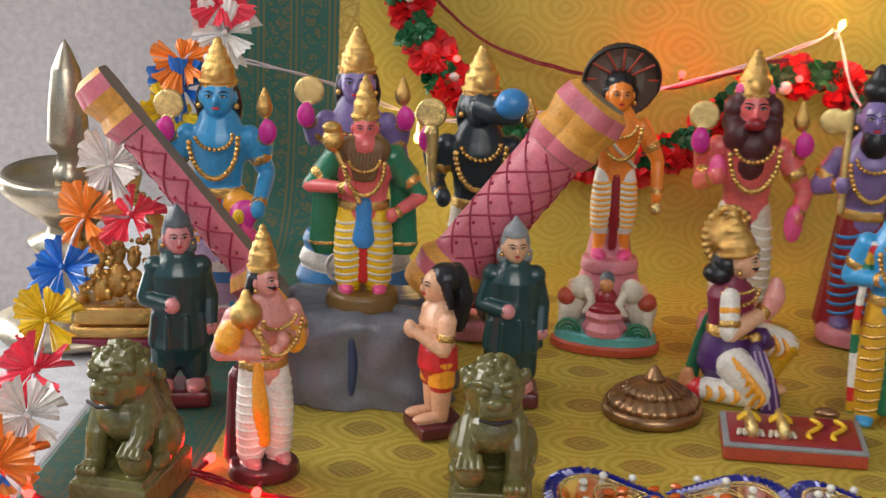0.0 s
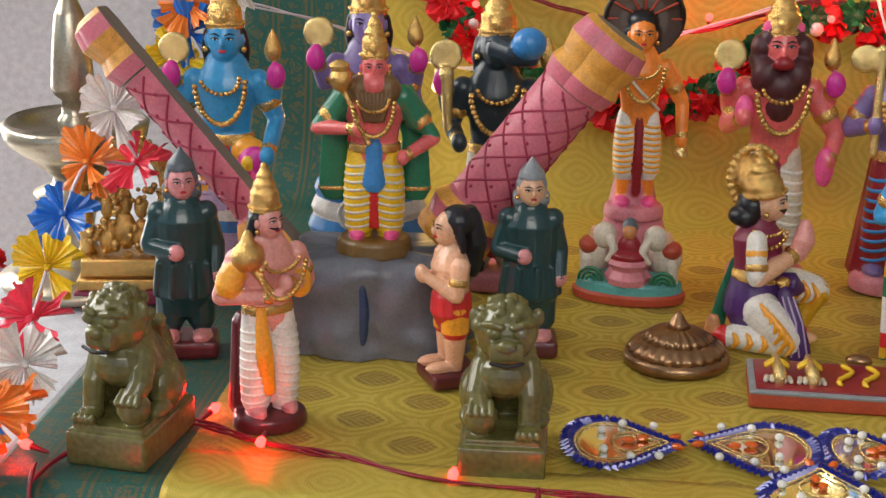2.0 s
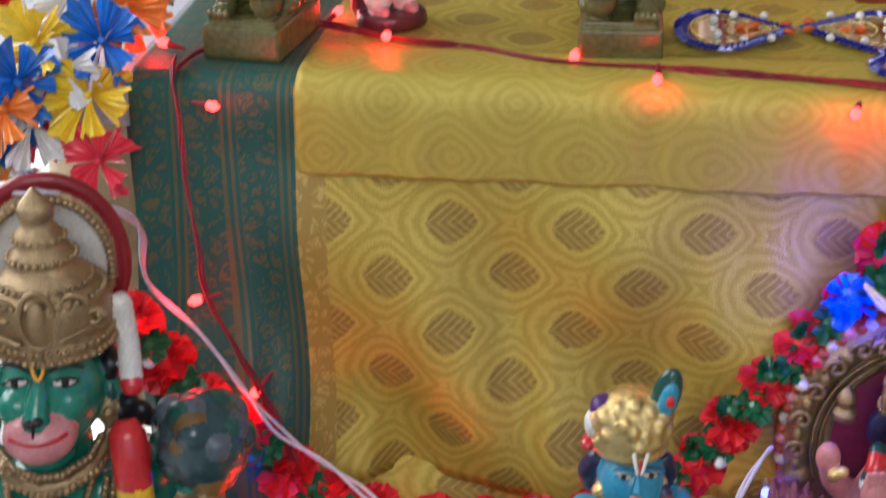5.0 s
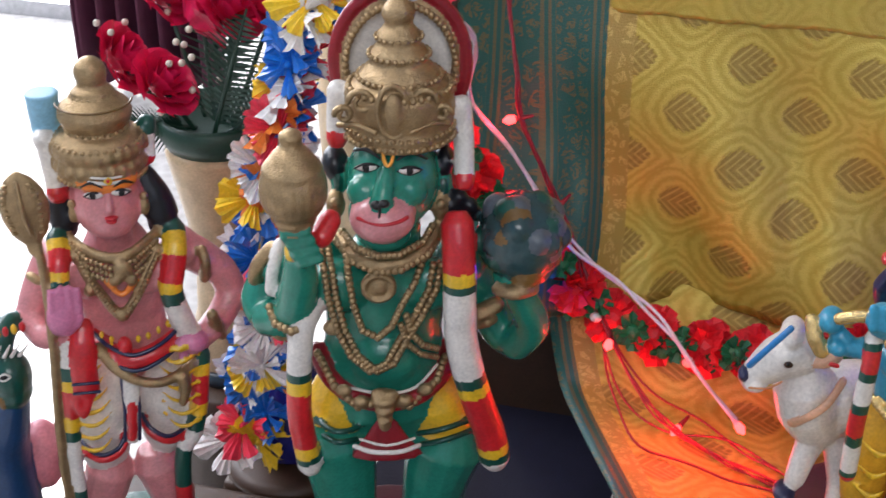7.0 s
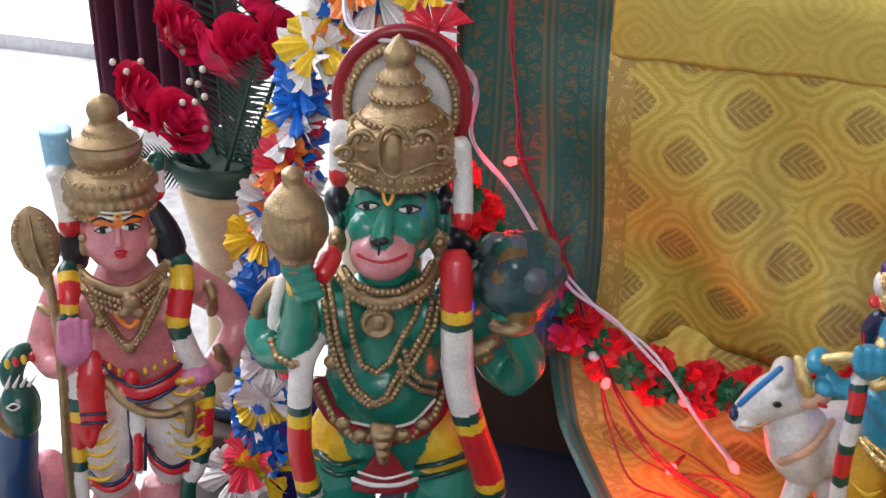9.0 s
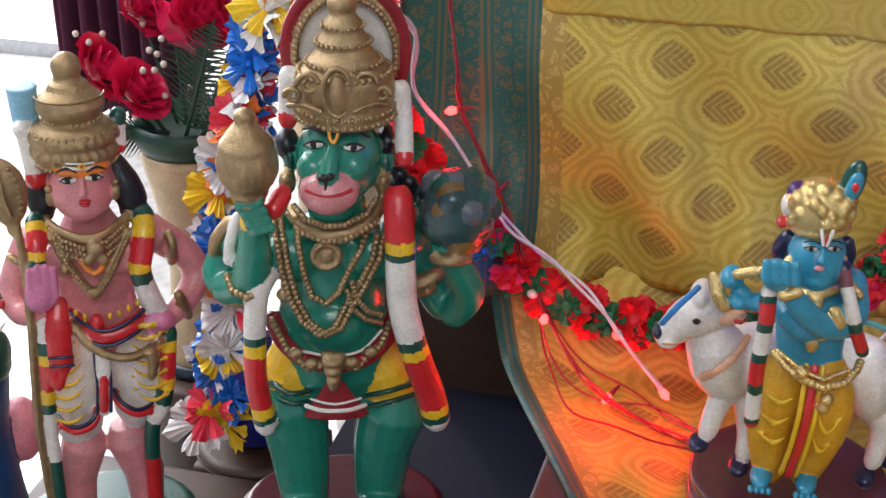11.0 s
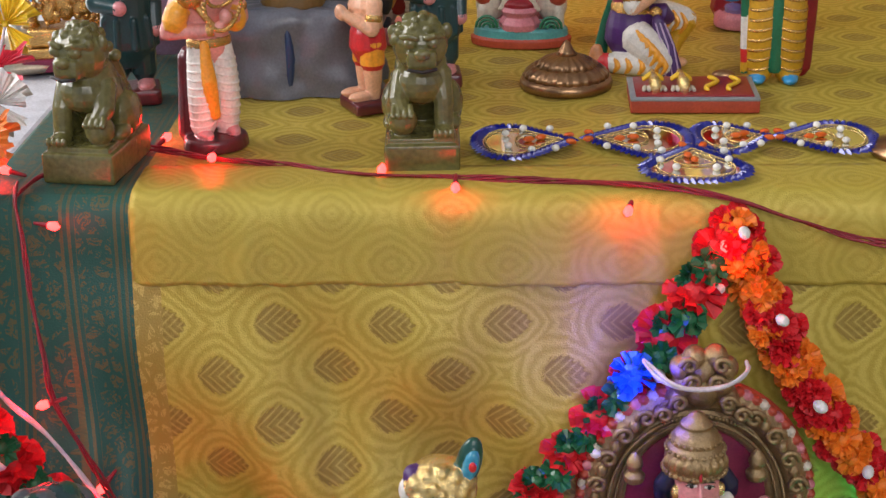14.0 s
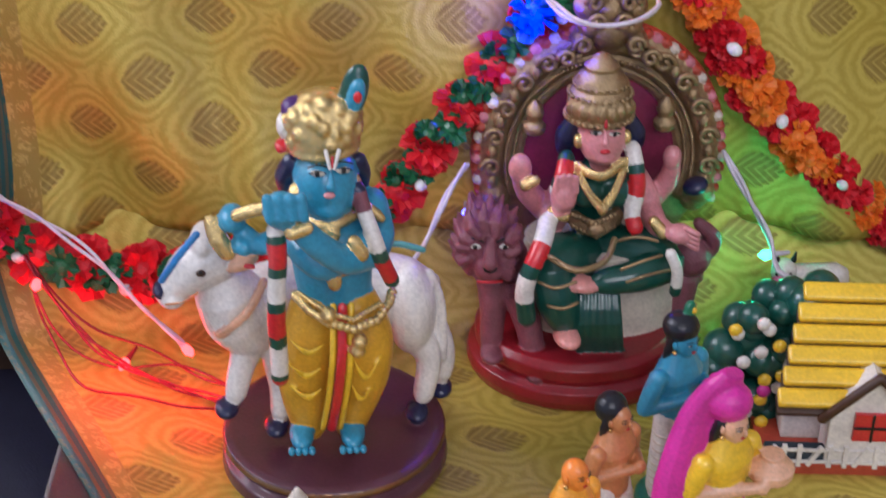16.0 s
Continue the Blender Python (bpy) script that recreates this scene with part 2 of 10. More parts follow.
    t.links.new(colour, bs.inputs["Base Color"])
    rough = math_node(t, "MULTIPLY_ADD", wave, -0.14, 0.50)
    t.links.new(rough, bs.inputs["Roughness"])
    bs.inputs["Metallic"].default_value = 0.2
    bs.inputs["Specular IOR Level"].default_value = 0.35
    bp = t.nodes.new("ShaderNodeBump")
    bp.inputs["Strength"].default_value, bp.inputs["Distance"].default_value = 0.35, 0.0015
    h = math_node(t, "ADD", math_node(t, "MULTIPLY", wave, 0.5 * wave_strength), math_node(t, "ADD", math_node(t, "MULTIPLY", mask.outputs[0], -0.4), math_node(t, "MULTIPLY", weave.outputs[0], 0.8)))
    t.links.new(h, bp.inputs["Height"])
    t.links.new(bp.outputs[0], bs.inputs["Normal"])
    MATS[name] = m
    return m


def border(name, green=(0.004, 0.085, 0.065), zari=(0.30, 0.24, 0.11)):
    """Green silk border with dense gold scroll work in lengthwise bands."""
    m = bpy.data.materials.new(name)
    t, bs = nodes_of(m)
    uv = t.nodes.new("ShaderNodeUVMap")
    sep = t.nodes.new("ShaderNodeSeparateXYZ")
    t.links.new(uv.outputs[0], sep.inputs[0])
    u = sep.outputs[0]
    vor = t.nodes.new("ShaderNodeTexVoronoi")
    vor.feature, vor.inputs["Scale"].default_value = "DISTANCE_TO_EDGE", 85
    no = t.nodes.new("ShaderNodeTexNoise")
    no.inputs["Scale"].default_value, no.inputs["Detail"].default_value, no.inputs["Distortion"].default_value = 95, 3, 2.2
    for n in (vor, no):
        t.links.new(uv.outputs[0], n.inputs["Vector"])
    scroll = math_node(t, "GREATER_THAN", math_node(t, "SINE", math_node(t, "MULTIPLY", no.outputs[0], 26.0)), -0.1)
    flower = math_node(t, "GREATER_THAN", vor.outputs["Distance"], 0.10)
    stripe = math_node(t, "GREATER_THAN", math_node(t, "SINE", math_node(t, "MULTIPLY", u, 190.0)), 0.55)
    thin = math_node(t, "GREATER_THAN", math_node(t, "SINE", math_node(t, "MULTIPLY", u, 1250.0)), 0.2)
    wide = math_node(t, "MULTIPLY", math_node(t, "MULTIPLY", scroll, flower), math_node(t, "SUBTRACT", 1.0, stripe))
    gold = math_node(t, "MAXIMUM", wide, math_node(t, "MULTIPLY", stripe, thin))
    weave = t.nodes.new("ShaderNodeTexNoise")
    weave.inputs["Scale"].default_value, weave.inputs["Detail"].default_value = 700, 2
    t.links.new(uv.outputs[0], weave.inputs["Vector"])
    c = blend(t, math_node(t, "MULTIPLY", gold, math_node(t, "MULTIPLY_ADD", weave.outputs[0], 0.8, 0.25)), green, zari)
    t.links.new(c, bs.inputs["Base Color"])
    t.links.new(math_node(t, "MULTIPLY", gold, 0.35), bs.inputs["Metallic"])
    bs.inputs["Roughness"].default_value = 0.45
    bs.inputs["Sheen Weight"].default_value = 0.04
    bp = t.nodes.new("ShaderNodeBump")
    bp.inputs["Strength"].default_value, bp.inputs["Distance"].default_value = 0.4, 0.001
    t.links.new(math_node(t, "ADD", gold, weave.outputs[0]), bp.inputs["Height"])
    t.links.new(bp.outputs[0], bs.inputs["Normal"])
    MATS[name] = m
    return m


brocade("brocade")
brocade("brocade_plain", motif_strength=0.12, wave_strength=0.3)
border("green_border", (0.004, 0.085, 0.066), (0.17, 0.12, 0.045))
border("gold_border", (0.36, 0.25, 0.04), (0.62, 0.46, 0.13))


def floor_material():
    m = bpy.data.materials.new("terrazzo")
    t, bs = nodes_of(m)
    tc = t.nodes.new("ShaderNodeTexCoord")
    n1, n2 = t.nodes.new("ShaderNodeTexNoise"), t.nodes.new("ShaderNodeTexVoronoi")
    n1.inputs["Scale"].default_value, n1.inputs["Detail"].default_value = 6, 5
    n2.inputs["Scale"].default_value = 60
    t.links.new(tc.outputs["Object"], n1.inputs["Vector"])
    t.links.new(tc.outputs["Object"], n2.inputs["Vector"])
    c = blend(t, n2.outputs["Distance"], (0.5, 0.48, 0.46), (0.8, 0.79, 0.77))
    c = blend(t, math_node(t, "MULTIPLY", n1.outputs[0], 0.4), c, (0.45, 0.42, 0.38))
    t.links.new(c, bs.inputs["Base Color"])
    bs.inputs["Roughness"].default_value = 0.25
    MATS["terrazzo"] = m


floor_material()


# ---- shapes ----
PAINTED_ON = {"black_line", "lip_red", "acrylic"}


def eased(me, rounds=3):
    """Softens the vertices of a mesh towards their neighbours."""
    n = len(me.vertices)
    co = np.empty(n * 3)
    me.vertices.foreach_get("co", co)
    co = co.reshape(-1, 3)
    ed = np.empty(len(me.edges) * 2, int)
    me.edges.foreach_get("vertices", ed)
    a, b = ed.reshape(-1, 2).T
    deg = np.maximum(1, np.bincount(a, minlength=n) + np.bincount(b, minlength=n))[:, None]
    for i in range(rounds):
        tot = np.stack([np.bincount(a, co[b, k], n) + np.bincount(b, co[a, k], n) for k in range(3)], 1)
        co += (0.55 if i % 2 == 0 else -0.30) * (tot / deg - co)
    me.vertices.foreach_set("co", co.ravel())


class Solid:
    """Collects rounded forms into one mesh."""

    def __init__(self):
        self.v, self.f, self.m, self.names, self.uv = [], [], [], [], None
        self.fine, self.thin = [], False

    def slot(self, mat):
        if mat not in self.names:
            self.names.append(mat)
        return self.names.index(mat)

    def add(self, verts, faces, mat):
        k = len(self.v)
        self.v += [tuple(p) for p in verts]
        for i, f in enumerate(faces):
            self.f.append(tuple(k + j for j in f))
            self.m.append(self.slot(mat if isinstance(mat, str) else mat[i]))
            self.fine.append(self.thin or self.names[self.m[-1]] in PAINTED_ON)
        self.thin = False

    def ell(self, c, r, mat, rot=(0, 0, 0), n=14, k=9):
        r = (r, r, r) if isinstance(r, (int, float)) else r
        self.thin = min(r) < 0.0017 or max(r) < 0.0034
        q = Euler([radians(a) for a in rot]).to_matrix()
        vs = []
        for i in range(1, k):
            a = math.pi * i / k
            for j in range(n):
                b = 2 * math.pi * j / n
                vs.append(Vector(c) + q @ Vector((r[0] * math.sin(a) * math.cos(b), r[1] * math.sin(a) * math.sin(b), r[2] * math.cos(a))))
        top, bot = len(vs), len(vs) + 1
        vs += [Vector(c) + q @ Vector((0, 0, r[2])), Vector(c) + q @ Vector((0, 0, -r[2]))]
        fs = []
        for i in range(k - 2):
            for j in range(n):
                fs.append((i * n + j, (i + 1) * n + j, (i + 1) * n + (j + 1) % n, i * n + (j + 1) % n))
        fs += [(top, j, (j + 1) % n) for j in range(n)] + [(bot, (k - 2) * n + (j + 1) % n, (k - 2) * n + j) for j in range(n)]
        self.add(vs, fs, mat)
        return self

    def tube(self, pts, rads, mat, n=10, flat=1.0, smooth=0, cap=True):
        """A limb through pts; mat may be a list that alternates along it. flat squeezes it front to back."""
        pts = [Vector(p) for p in pts]
        rads = [rads] * len(pts) if isinstance(rads, (int, float)) else list(rads)
        self.thin = max(rads) < 0.0021
        if smooth:
            P, R = [], []
            for i in range(len(pts) - 1):
                p0, p1, p2, p3 = pts[max(i - 1, 0)], pts[i], pts[i + 1], pts[min(i + 2, len(pts) - 1)]
                for s in range(smooth):
                    t = s / smooth
                    P.append(0.5 * ((2 * p1) + (p2 - p0) * t + (2 * p0 - 5 * p1 + 4 * p2 - p3) * t * t + (3 * p1 - p0 - 3 * p2 + p3) * t ** 3))
                    R.append(rads[i] + (rads[i + 1] - rads[i]) * t)
            P.append(pts[-1])
            R.append(rads[-1])
            pts, rads = P, R
        side = None
        vs, fs, ms = [], [], []
        if cap:
            d0, d1 = (pts[0] - pts[1]).normalized(), (pts[-1] - pts[-2]).normalized()
            rings = [(pts[0] + d0 * rads[0] * 0.7, rads[0] * 0.6)] + list(zip(pts, rads)) + [(pts[-1] + d1 * rads[-1] * 0.7, rads[-1] * 0.6)]
        else:
            rings = list(zip(pts, rads))
        for i, (p, r) in enumerate(rings):
            d = (rings[min(i + 1, len(rings) - 1)][0] - rings[max(i - 1, 0)][0]).normalized()
            if side is None:
                side = d.cross(Vector((0, 1, 0)))
                if side.length < 0.2:
                    side = d.cross(Vector((1, 0, 0)))
            side = (side - d * side.dot(d)).normalized()
            up = side.cross(d)
            for j in range(n):
                a = 2 * math.pi * j / n
                vs.append(p + side * r * math.cos(a) + up * r * flat * math.sin(a))
        for i in range(len(rings) - 1):
            for j in range(n):
                fs.append((i * n + j, i * n + (j + 1) % n, (i + 1) * n + (j + 1) % n, (i + 1) * n + j))
                ms.append(mat if isinstance(mat, str) else mat[i % len(mat)])
        fs += [tuple(range(n - 1, -1, -1)), tuple(range((len(rings) - 1) * n, len(rings) * n))]
        ms += [ms[0], ms[-1]]
        self.add(vs, fs, ms)
        return self

    def lathe(self, prof, mat, c=(0, 0, 0), n=24, sx=1.0, sy=1.0, rot=(0, 0, 0), flute=0, depth=0.0, sz=1.0):
        """A turned form: prof is (radius, height) from below; flute and depth give it ribs."""
        q = Euler([radians(a) for a in rot]).to_matrix()
        vs, fs, ms = [], [], []
        for r, z in prof:
            for j in range(n):
                a = 2 * math.pi * j / n
                rr = r * (1 + depth * math.cos(flute * a)) if flute else r
                vs.append(Vector(c) + q @ Vector((rr * sx * math.cos(a), rr * sy * math.sin(a), z * sz)))
        for i in range(len(prof) - 1):
            for j in range(n):
                fs.append((i * n + j, i * n + (j + 1) % n, (i + 1) * n + (j + 1) % n, (i + 1) * n + j))
                ms.append(mat if isinstance(mat, str) else mat[i % len(mat)])
        fs += [tuple(range(n - 1, -1, -1)), tuple(range((len(prof) - 1) * n, len(prof) * n))]
        ms += [ms[0], ms[-1]]
        self.add(vs, fs, ms)
        return self

    def box(self, c, s, mat, bev=0.15, rot=(0, 0, 0)):
        """A block with chamfered edges."""
        q = Euler([radians(a) for a in rot]).to_matrix()
        b = min(s) * bev
        bm = bmesh.new()
        bmesh.ops.create_cube(bm, size=1)
        for v in bm.verts:
            v.co = Vector((v.co.x * s[0], v.co.y * s[1], v.co.z * s[2]))
        bmesh.ops.bevel(bm, geom=bm.edges[:], offset=b, segments=2, affect="EDGES", profile=0.6)
        bm.verts.index_update()
        self.add([Vector(c) + q @ v.co for v in bm.verts], [[v.index for v in f.verts] for f in bm.faces], mat)
        bm.free()
        return self

    def beads(self, pts, r, mat, gap=2.0):
        """Beads along a line of points."""
        pts = [Vector(p) for p in pts]
        for a, b in zip(pts, pts[1:]):
            k = max(1, math.ceil((b - a).length / (r * gap)))
            for i in range(k):
                self.ell(a.lerp(b, i / k), r, mat, n=6, k=4)
        return self

    def fan(self, c, r, mat, normal_rot=(90, 0, 0), petals=9, thick=0.2):
        """A ribbed fan or shell."""
        self.lathe([(r * 0.2, -r * thick), (r, -r * thick * 0.4), (r, r * thick * 0.4), (r * 0.2, r * thick)], mat, c, petals * 4, rot=normal_rot, flute=petals, depth=0.08)
        return self

    def mesh(self, name, smooth=True):
        me = bpy.data.meshes.new(name)
        me.from_pydata(self.v, [], self.f)
        for n in self.names:
            me.materials.append(MATS[n])
        me.polygons.foreach_set("material_index", self.m)
        me.polygons.foreach_set("use_smooth", [smooth] * len(self.f))
        me.update()
        return me

    def mould(self, fineness=190):
        """Melts the solid forms into one cast body; thin ornaments stay laid on top."""
        body = [i for i, f in enumerate(self.fine) if not f]
        size = max(max(p[k] for p in self.v) - min(p[k] for p in self.v) for k in range(3))
        old = bpy.data.meshes.new("rough")
        old.from_pydata(self.v, [], [self.f[i] for i in body])
        ob = bpy.data.objects.new("rough", old)
        scene.collection.objects.link(ob)
        mod = ob.modifiers.new("cast", "REMESH")
        mod.mode, mod.voxel_size = "VOXEL", size / fineness
        cast = bpy.data.meshes.new_from_object(ob.evaluated_get(bpy.context.evaluated_depsgraph_get()))
        tree = BVHTree.FromPolygons(self.v, [self.f[i] for i in body])
        eased(cast, 5)
        mats = []
        for p in cast.polygons:
            hit = tree.find_nearest(p.center)[2]
            mats.append(self.m[body[hit]] if hit is not None else 0)
        k = len(cast.vertices)
        keep = [i for i, f in enumerate(self.fine) if f]
        use = sorted({j for i in keep for j in self.f[i]})
        at = {j: k + q for q, j in enumerate(use)}
        verts = [tuple(v.co) for v in cast.vertices] + [self.v[j] for j in use]
        self.f = [tuple(p.vertices) for p in cast.polygons] + [tuple(at[j] for j in self.f[i]) for i in keep]
        self.m = mats + [self.m[i] for i in keep]
        self.v, self.fine = verts, [False] * len(mats) + [True] * len(keep)
        bpy.data.objects.remove(ob)
        bpy.data.meshes.remove(old)
        bpy.data.meshes.remove(cast)
        return self

    def place(self, name, m=None, label="", category="", group="", kind="", parent=None, smooth=True):
        if category in ("figurine", "doll", "statue", "lion statuette"):
            self.mould(285 if category == "statue" else 185)
        ob = new(name, self.mesh(name, smooth))
        if parent:
            ob.parent = parent
        if m is not None:
            ob.matrix_basis = m
        return tagged(ob, label, category, group, kind)


def part(name, solid, parent, label="", m=None, smooth=True):
    return solid.place(name, m, label, parent=parent, smooth=smooth)


def empty(name, m, label, category, group="", kind=""):
    ob = new(name)
    ob.matrix_basis = m
    ob.empty_display_size = 0.02
    return tagged(ob, label, category, group, kind)


def arc(c, rx, rz, a0, a1, n=16, y=0.0):
    """Points on an upright arc, angles in degrees from +x."""
    return [(c[0] + rx * math.cos(radians(a0 + (a1 - a0) * i / n)), c[1] + y, c[2] + rz * math.sin(radians(a0 + (a1 - a0) * i / n))) for i in range(n + 1)]

# ---- large structure ----
LOW = -0.31      # top of the lower step
DECK = -0.48     # stand of the two large statues
GROUND = -0.75   # floor of the room


def slab(name, c, s, mat, label, category="wall"):
    return Solid().box(c, s, mat, 0.02).place(name, None, label, category, kind="structure", smooth=False)


slab("floor", (-0.3, 0.2, GROUND - 0.05), (5.2, 5.4, 0.1), "terrazzo", "pale speckled terrazzo floor in strong daylight", "floor")
slab("wall_back", (0.65, 2.16, 0.65), (3.5, 0.12, 2.8), "wall_grey", "plain grey painted plaster wall behind the table")
slab("wall_back_lintel", (-1.58, 2.16, 1.7), (0.96, 0.12, 0.7), "wall_grey", "grey plaster above the open doorway")
# unseen walls and ceiling, added to close the room; openings let sky light in
slab("wall_right", (2.36, -0.1, 0.65), (0.12, 4.4, 2.8), "wall_grey", "unseen plain grey side wall closing the room")
slab("wall_left_low", (-2.06, -0.55, -0.43), (0.12, 4.1, 0.64), "wall_grey", "unseen grey wall below an assumed opening")
slab("wall_left_high", (-2.06, -0.55, 1.65), (0.12, 4.1, 0.8), "wall_grey", "unseen grey wall above an assumed opening")
slab("wall_front_low", (0.12, -2.46, -0.2), (4.36, 0.12, 1.1), "wall_grey", "unseen grey wall below an assumed front opening")
slab("wall_front_high", (0.12, -2.46, 1.85), (4.36, 0.12, 0.4), "wall_grey", "unseen grey wall above an assumed front opening")
slab("ceiling", (0.1, -0.12, 2.1), (4.8, 4.9, 0.1), "white_cloth", "unseen white ceiling closing the room", "ceiling")
slab("ground", (-3.2, 6.0, GROUND - 0.11), (16, 12, 0.1), "terrazzo", "pale sunlit paving outside the door", "ground")
slab("door_track", (-1.75, 1.47, GROUND + 0.015), (1.3, 0.03, 0.03), "aluminium", "aluminium sliding door track on the floor", "track")


def sheet(name, xs, prof, bump, mat_of, label, category, steps=3, kind="structure"):
    """Cloth that follows a line of (y, z) points, over the xs; uv in metres."""
    P = []
    for i in range(len(prof) - 1):
        p0, p1, p2, p3 = (Vector((*prof[max(0, min(len(prof) - 1, j))], 0)) for j in (i - 1, i, i + 1, i + 2))
        for s in range(steps):
            t = s / steps
            P.append(0.5 * ((2 * p1) + (p2 - p0) * t + (2 * p0 - 5 * p1 + 4 * p2 - p3) * t * t + (3 * p1 - p0 - 3 * p2 + p3) * t ** 3))
    P.append(Vector((*prof[-1], 0)))
    S = [0.0]
    for a, b in zip(P, P[1:]):
        S.append(S[-1] + (b - a).length)
    nx, ny = len(xs), len(P)
    vs, uvs, fs, ms = [], [], [], []
    for i, p in enumerate(P):
        for x in xs:
            vs.append(Vector((x, p.x, p.y)) + Vector(bump(x, p.x, p.y, S[i])))
            uvs.append((x, S[i]))
    names = []
    for i in range(ny - 1):
        for j in range(nx - 1):
            fs.append((i * nx + j, (i + 1) * nx + j, (i + 1) * nx + j + 1, i * nx + j + 1))
            mm = mat_of(0.5 * (xs[j] + xs[j + 1]), P[i].x, P[i].y)
            if mm not in names:
                names.append(mm)
            ms.append(names.index(mm))
    me = bpy.data.meshes.new(name)
    me.from_pydata(vs, [], fs)
    lay = me.uv_layers.new(name="uv")
    idx = np.empty(len(me.loops), int)
    me.loops.foreach_get("vertex_index", idx)
    lay.data.foreach_set("uv", np.array(uvs)[idx].ravel())
    for n in names:
        me.materials.append(MATS[n])
    me.polygons.foreach_set("material_index", ms)
    me.polygons.foreach_set("use_smooth", [True] * len(fs))
    ob = new(name, me)
    th = ob.modifiers.new("thickness", "SOLIDIFY")
    th.thickness, th.offset = 0.0012, -1
    return tagged(ob, label, category, kind=kind)


def spread(a, b, n):
    return [a + (b - a) * i / n for i in range(n + 1)]


def fold(x, y, z, s):
    """Soft folds of the hanging silk."""
    if y > 0.05 and z < 0.02:
        return (0, 0, 0.0012 * noise.noise((x * 9, y * 9, 0)) - 0.0006)
    if y > 0.3:
        return (0, 0.012 * noise.noise((x * 6, z * 2.5, 3)), 0)
    k = min(1, max(0, (-z - 0.045) / 0.16))
    left = math.exp(-((x + 0.03) / 0.05) ** 2)
    d = k * (0.011 * math.sin(x * 33 + 2.2 * z * 14) + 0.019 * noise.noise((x * 18, z * 9, 1)) + 0.006 * noise.noise((x * 45, z * 12, 8))) - k * left * 0.028
    return (-0.018 * k * left * (1 if x > -0.03 else 0.4) * -1, d, 0)


def silk(x, y, z):
    if x < 0.016:
        return "green_border"
    if x < 0.034:
        return "gold_border"
    return "brocade_plain" if y > 0.5 else "brocade"


silk_xs = spread(-0.085, 0.034, 51) + spread(0.0385, 1.15, 230)
sheet("display_cloth", silk_xs, [(0.64, 0.75), (0.635, 0.4), (0.62, 0.1), (0.58, 0.012), (0.5, 0.0), (0.3, 0.0), (0.1, 0.0), (0.02, 0.0), (0.004, -0.002), (-0.005, -0.012), (-0.010, -0.05), (-0.02, -0.1), (-0.032, -0.18), (-0.045, -0.25)],
      fold, silk, "mustard silk brocade with leaf motifs and green gold border", "cloth", 6)
# added strip of plainer silk, standing in for light on the cloth's upper edge
sheet("lit_edge_strip", spread(0.017, 1.14, 260), [(0.05, 0.0035), (0.012, 0.0035), (0.0, 0.0), (-0.007, -0.012), (-0.0105, -0.035), (-0.0128, -0.056)],
      lambda x, y, z, s: (0, -0.0010 + 0.0034 * min(1, max(0, -z / 0.03)) * noise.noise((x * 60, z * 6, 5)) + 0.0004 * max(0, -z / 0.05), max(0, -z / 0.05) * (0.0025 * noise.noise((x * 9, 0, 2)) + 0.0012 * noise.noise((x * 30, 0, 4)))),
      lambda x, y, z: "brocade_plain", "added plain mustard silk strip for the lit upper edge", "cloth", 5)
Solid().box((0.51, 0.31, -0.39), (1.22, 0.58, 0.76), "dark_wood", 0.01).place("upper_table", None, "dark wooden table under the silk cloth", "table")
side = empty("side_table", pose(-0.149, 0.36, 0), "table covered with a smooth white cloth", "table")
part("tabletop", Solid().box((0, 0, -0.022), (0.122, 0.70, 0.036), "white_cloth", 0.1), side, smooth=False)
part("pedestal", Solid().lathe([(0.05, GROUND), (0.03, GROUND + 0.03), (0.02, -0.6), (0.02, -0.06), (0.05, -0.037)], "aluminium", (0.0, 0.16, 0), 20), side, "metal pedestal")



def low_bump(x, y, z, s):
    return (0, 0, 0.0025 * noise.noise((x * 14, y * 14, 7)))


def low_left(y):
    """The slanting left edge of the lower cloth."""
    return -0.035 - (y - 0.0) * 0.55


def low_cloth():
    prof = [(-0.02, -0.235), (-0.04, -0.262), (-0.062, -0.295), (-0.09, LOW), (-0.2, LOW), (-0.4, LOW), (-0.6, LOW), (-0.63, LOW - 0.03), (-0.64, LOW - 0.3)]
    ob = sheet("lower_cloth", spread(0, 1, 160), prof, low_bump, lambda x, y, z: "brocade" if x > 0.022 else ("gold_border" if x > 0.012 else "green_border"), "mustard silk cloth with green gold edge on lower step", "cloth", 6)
    for v in ob.data.vertices:
        x0 = low_left(v.co.y)
        v.co.x = x0 + v.co.x * (1.2 - x0)


low_cloth()
Solid().box((0.62, -0.30, LOW - 0.222), (1.12, 0.62, 0.436), "dark_wood", 0.01).place("lower_step", None, "dark wooden step below the silk cloth", "step")
Solid().box((-0.26, -0.19, DECK - 0.135), (0.26, 0.30, 0.27), "dark_wood", 0.02).place("statue_stand", None, "low dark wooden stand under a standing statue", "stand")
MDECK = -0.40
block = Solid()
block.add([(-0.128, 0.02, MDECK), (-0.128, -0.5, MDECK), (0.05, -0.5, MDECK), (0.05, 0.02, MDECK), (-0.128, 0.02, GROUND), (-0.128, -0.5, GROUND), (0.05, -0.5, GROUND), (0.05, 0.02, GROUND)],
          [(0, 1, 2, 3), (4, 7, 6, 5), (0, 4, 5, 1), (1, 5, 6, 2), (2, 6, 7, 3), (3, 7, 4, 0)], "navy_board")
block.place("navy_stand", None, "stand covered with plain dark navy cloth", "stand", smooth=False)
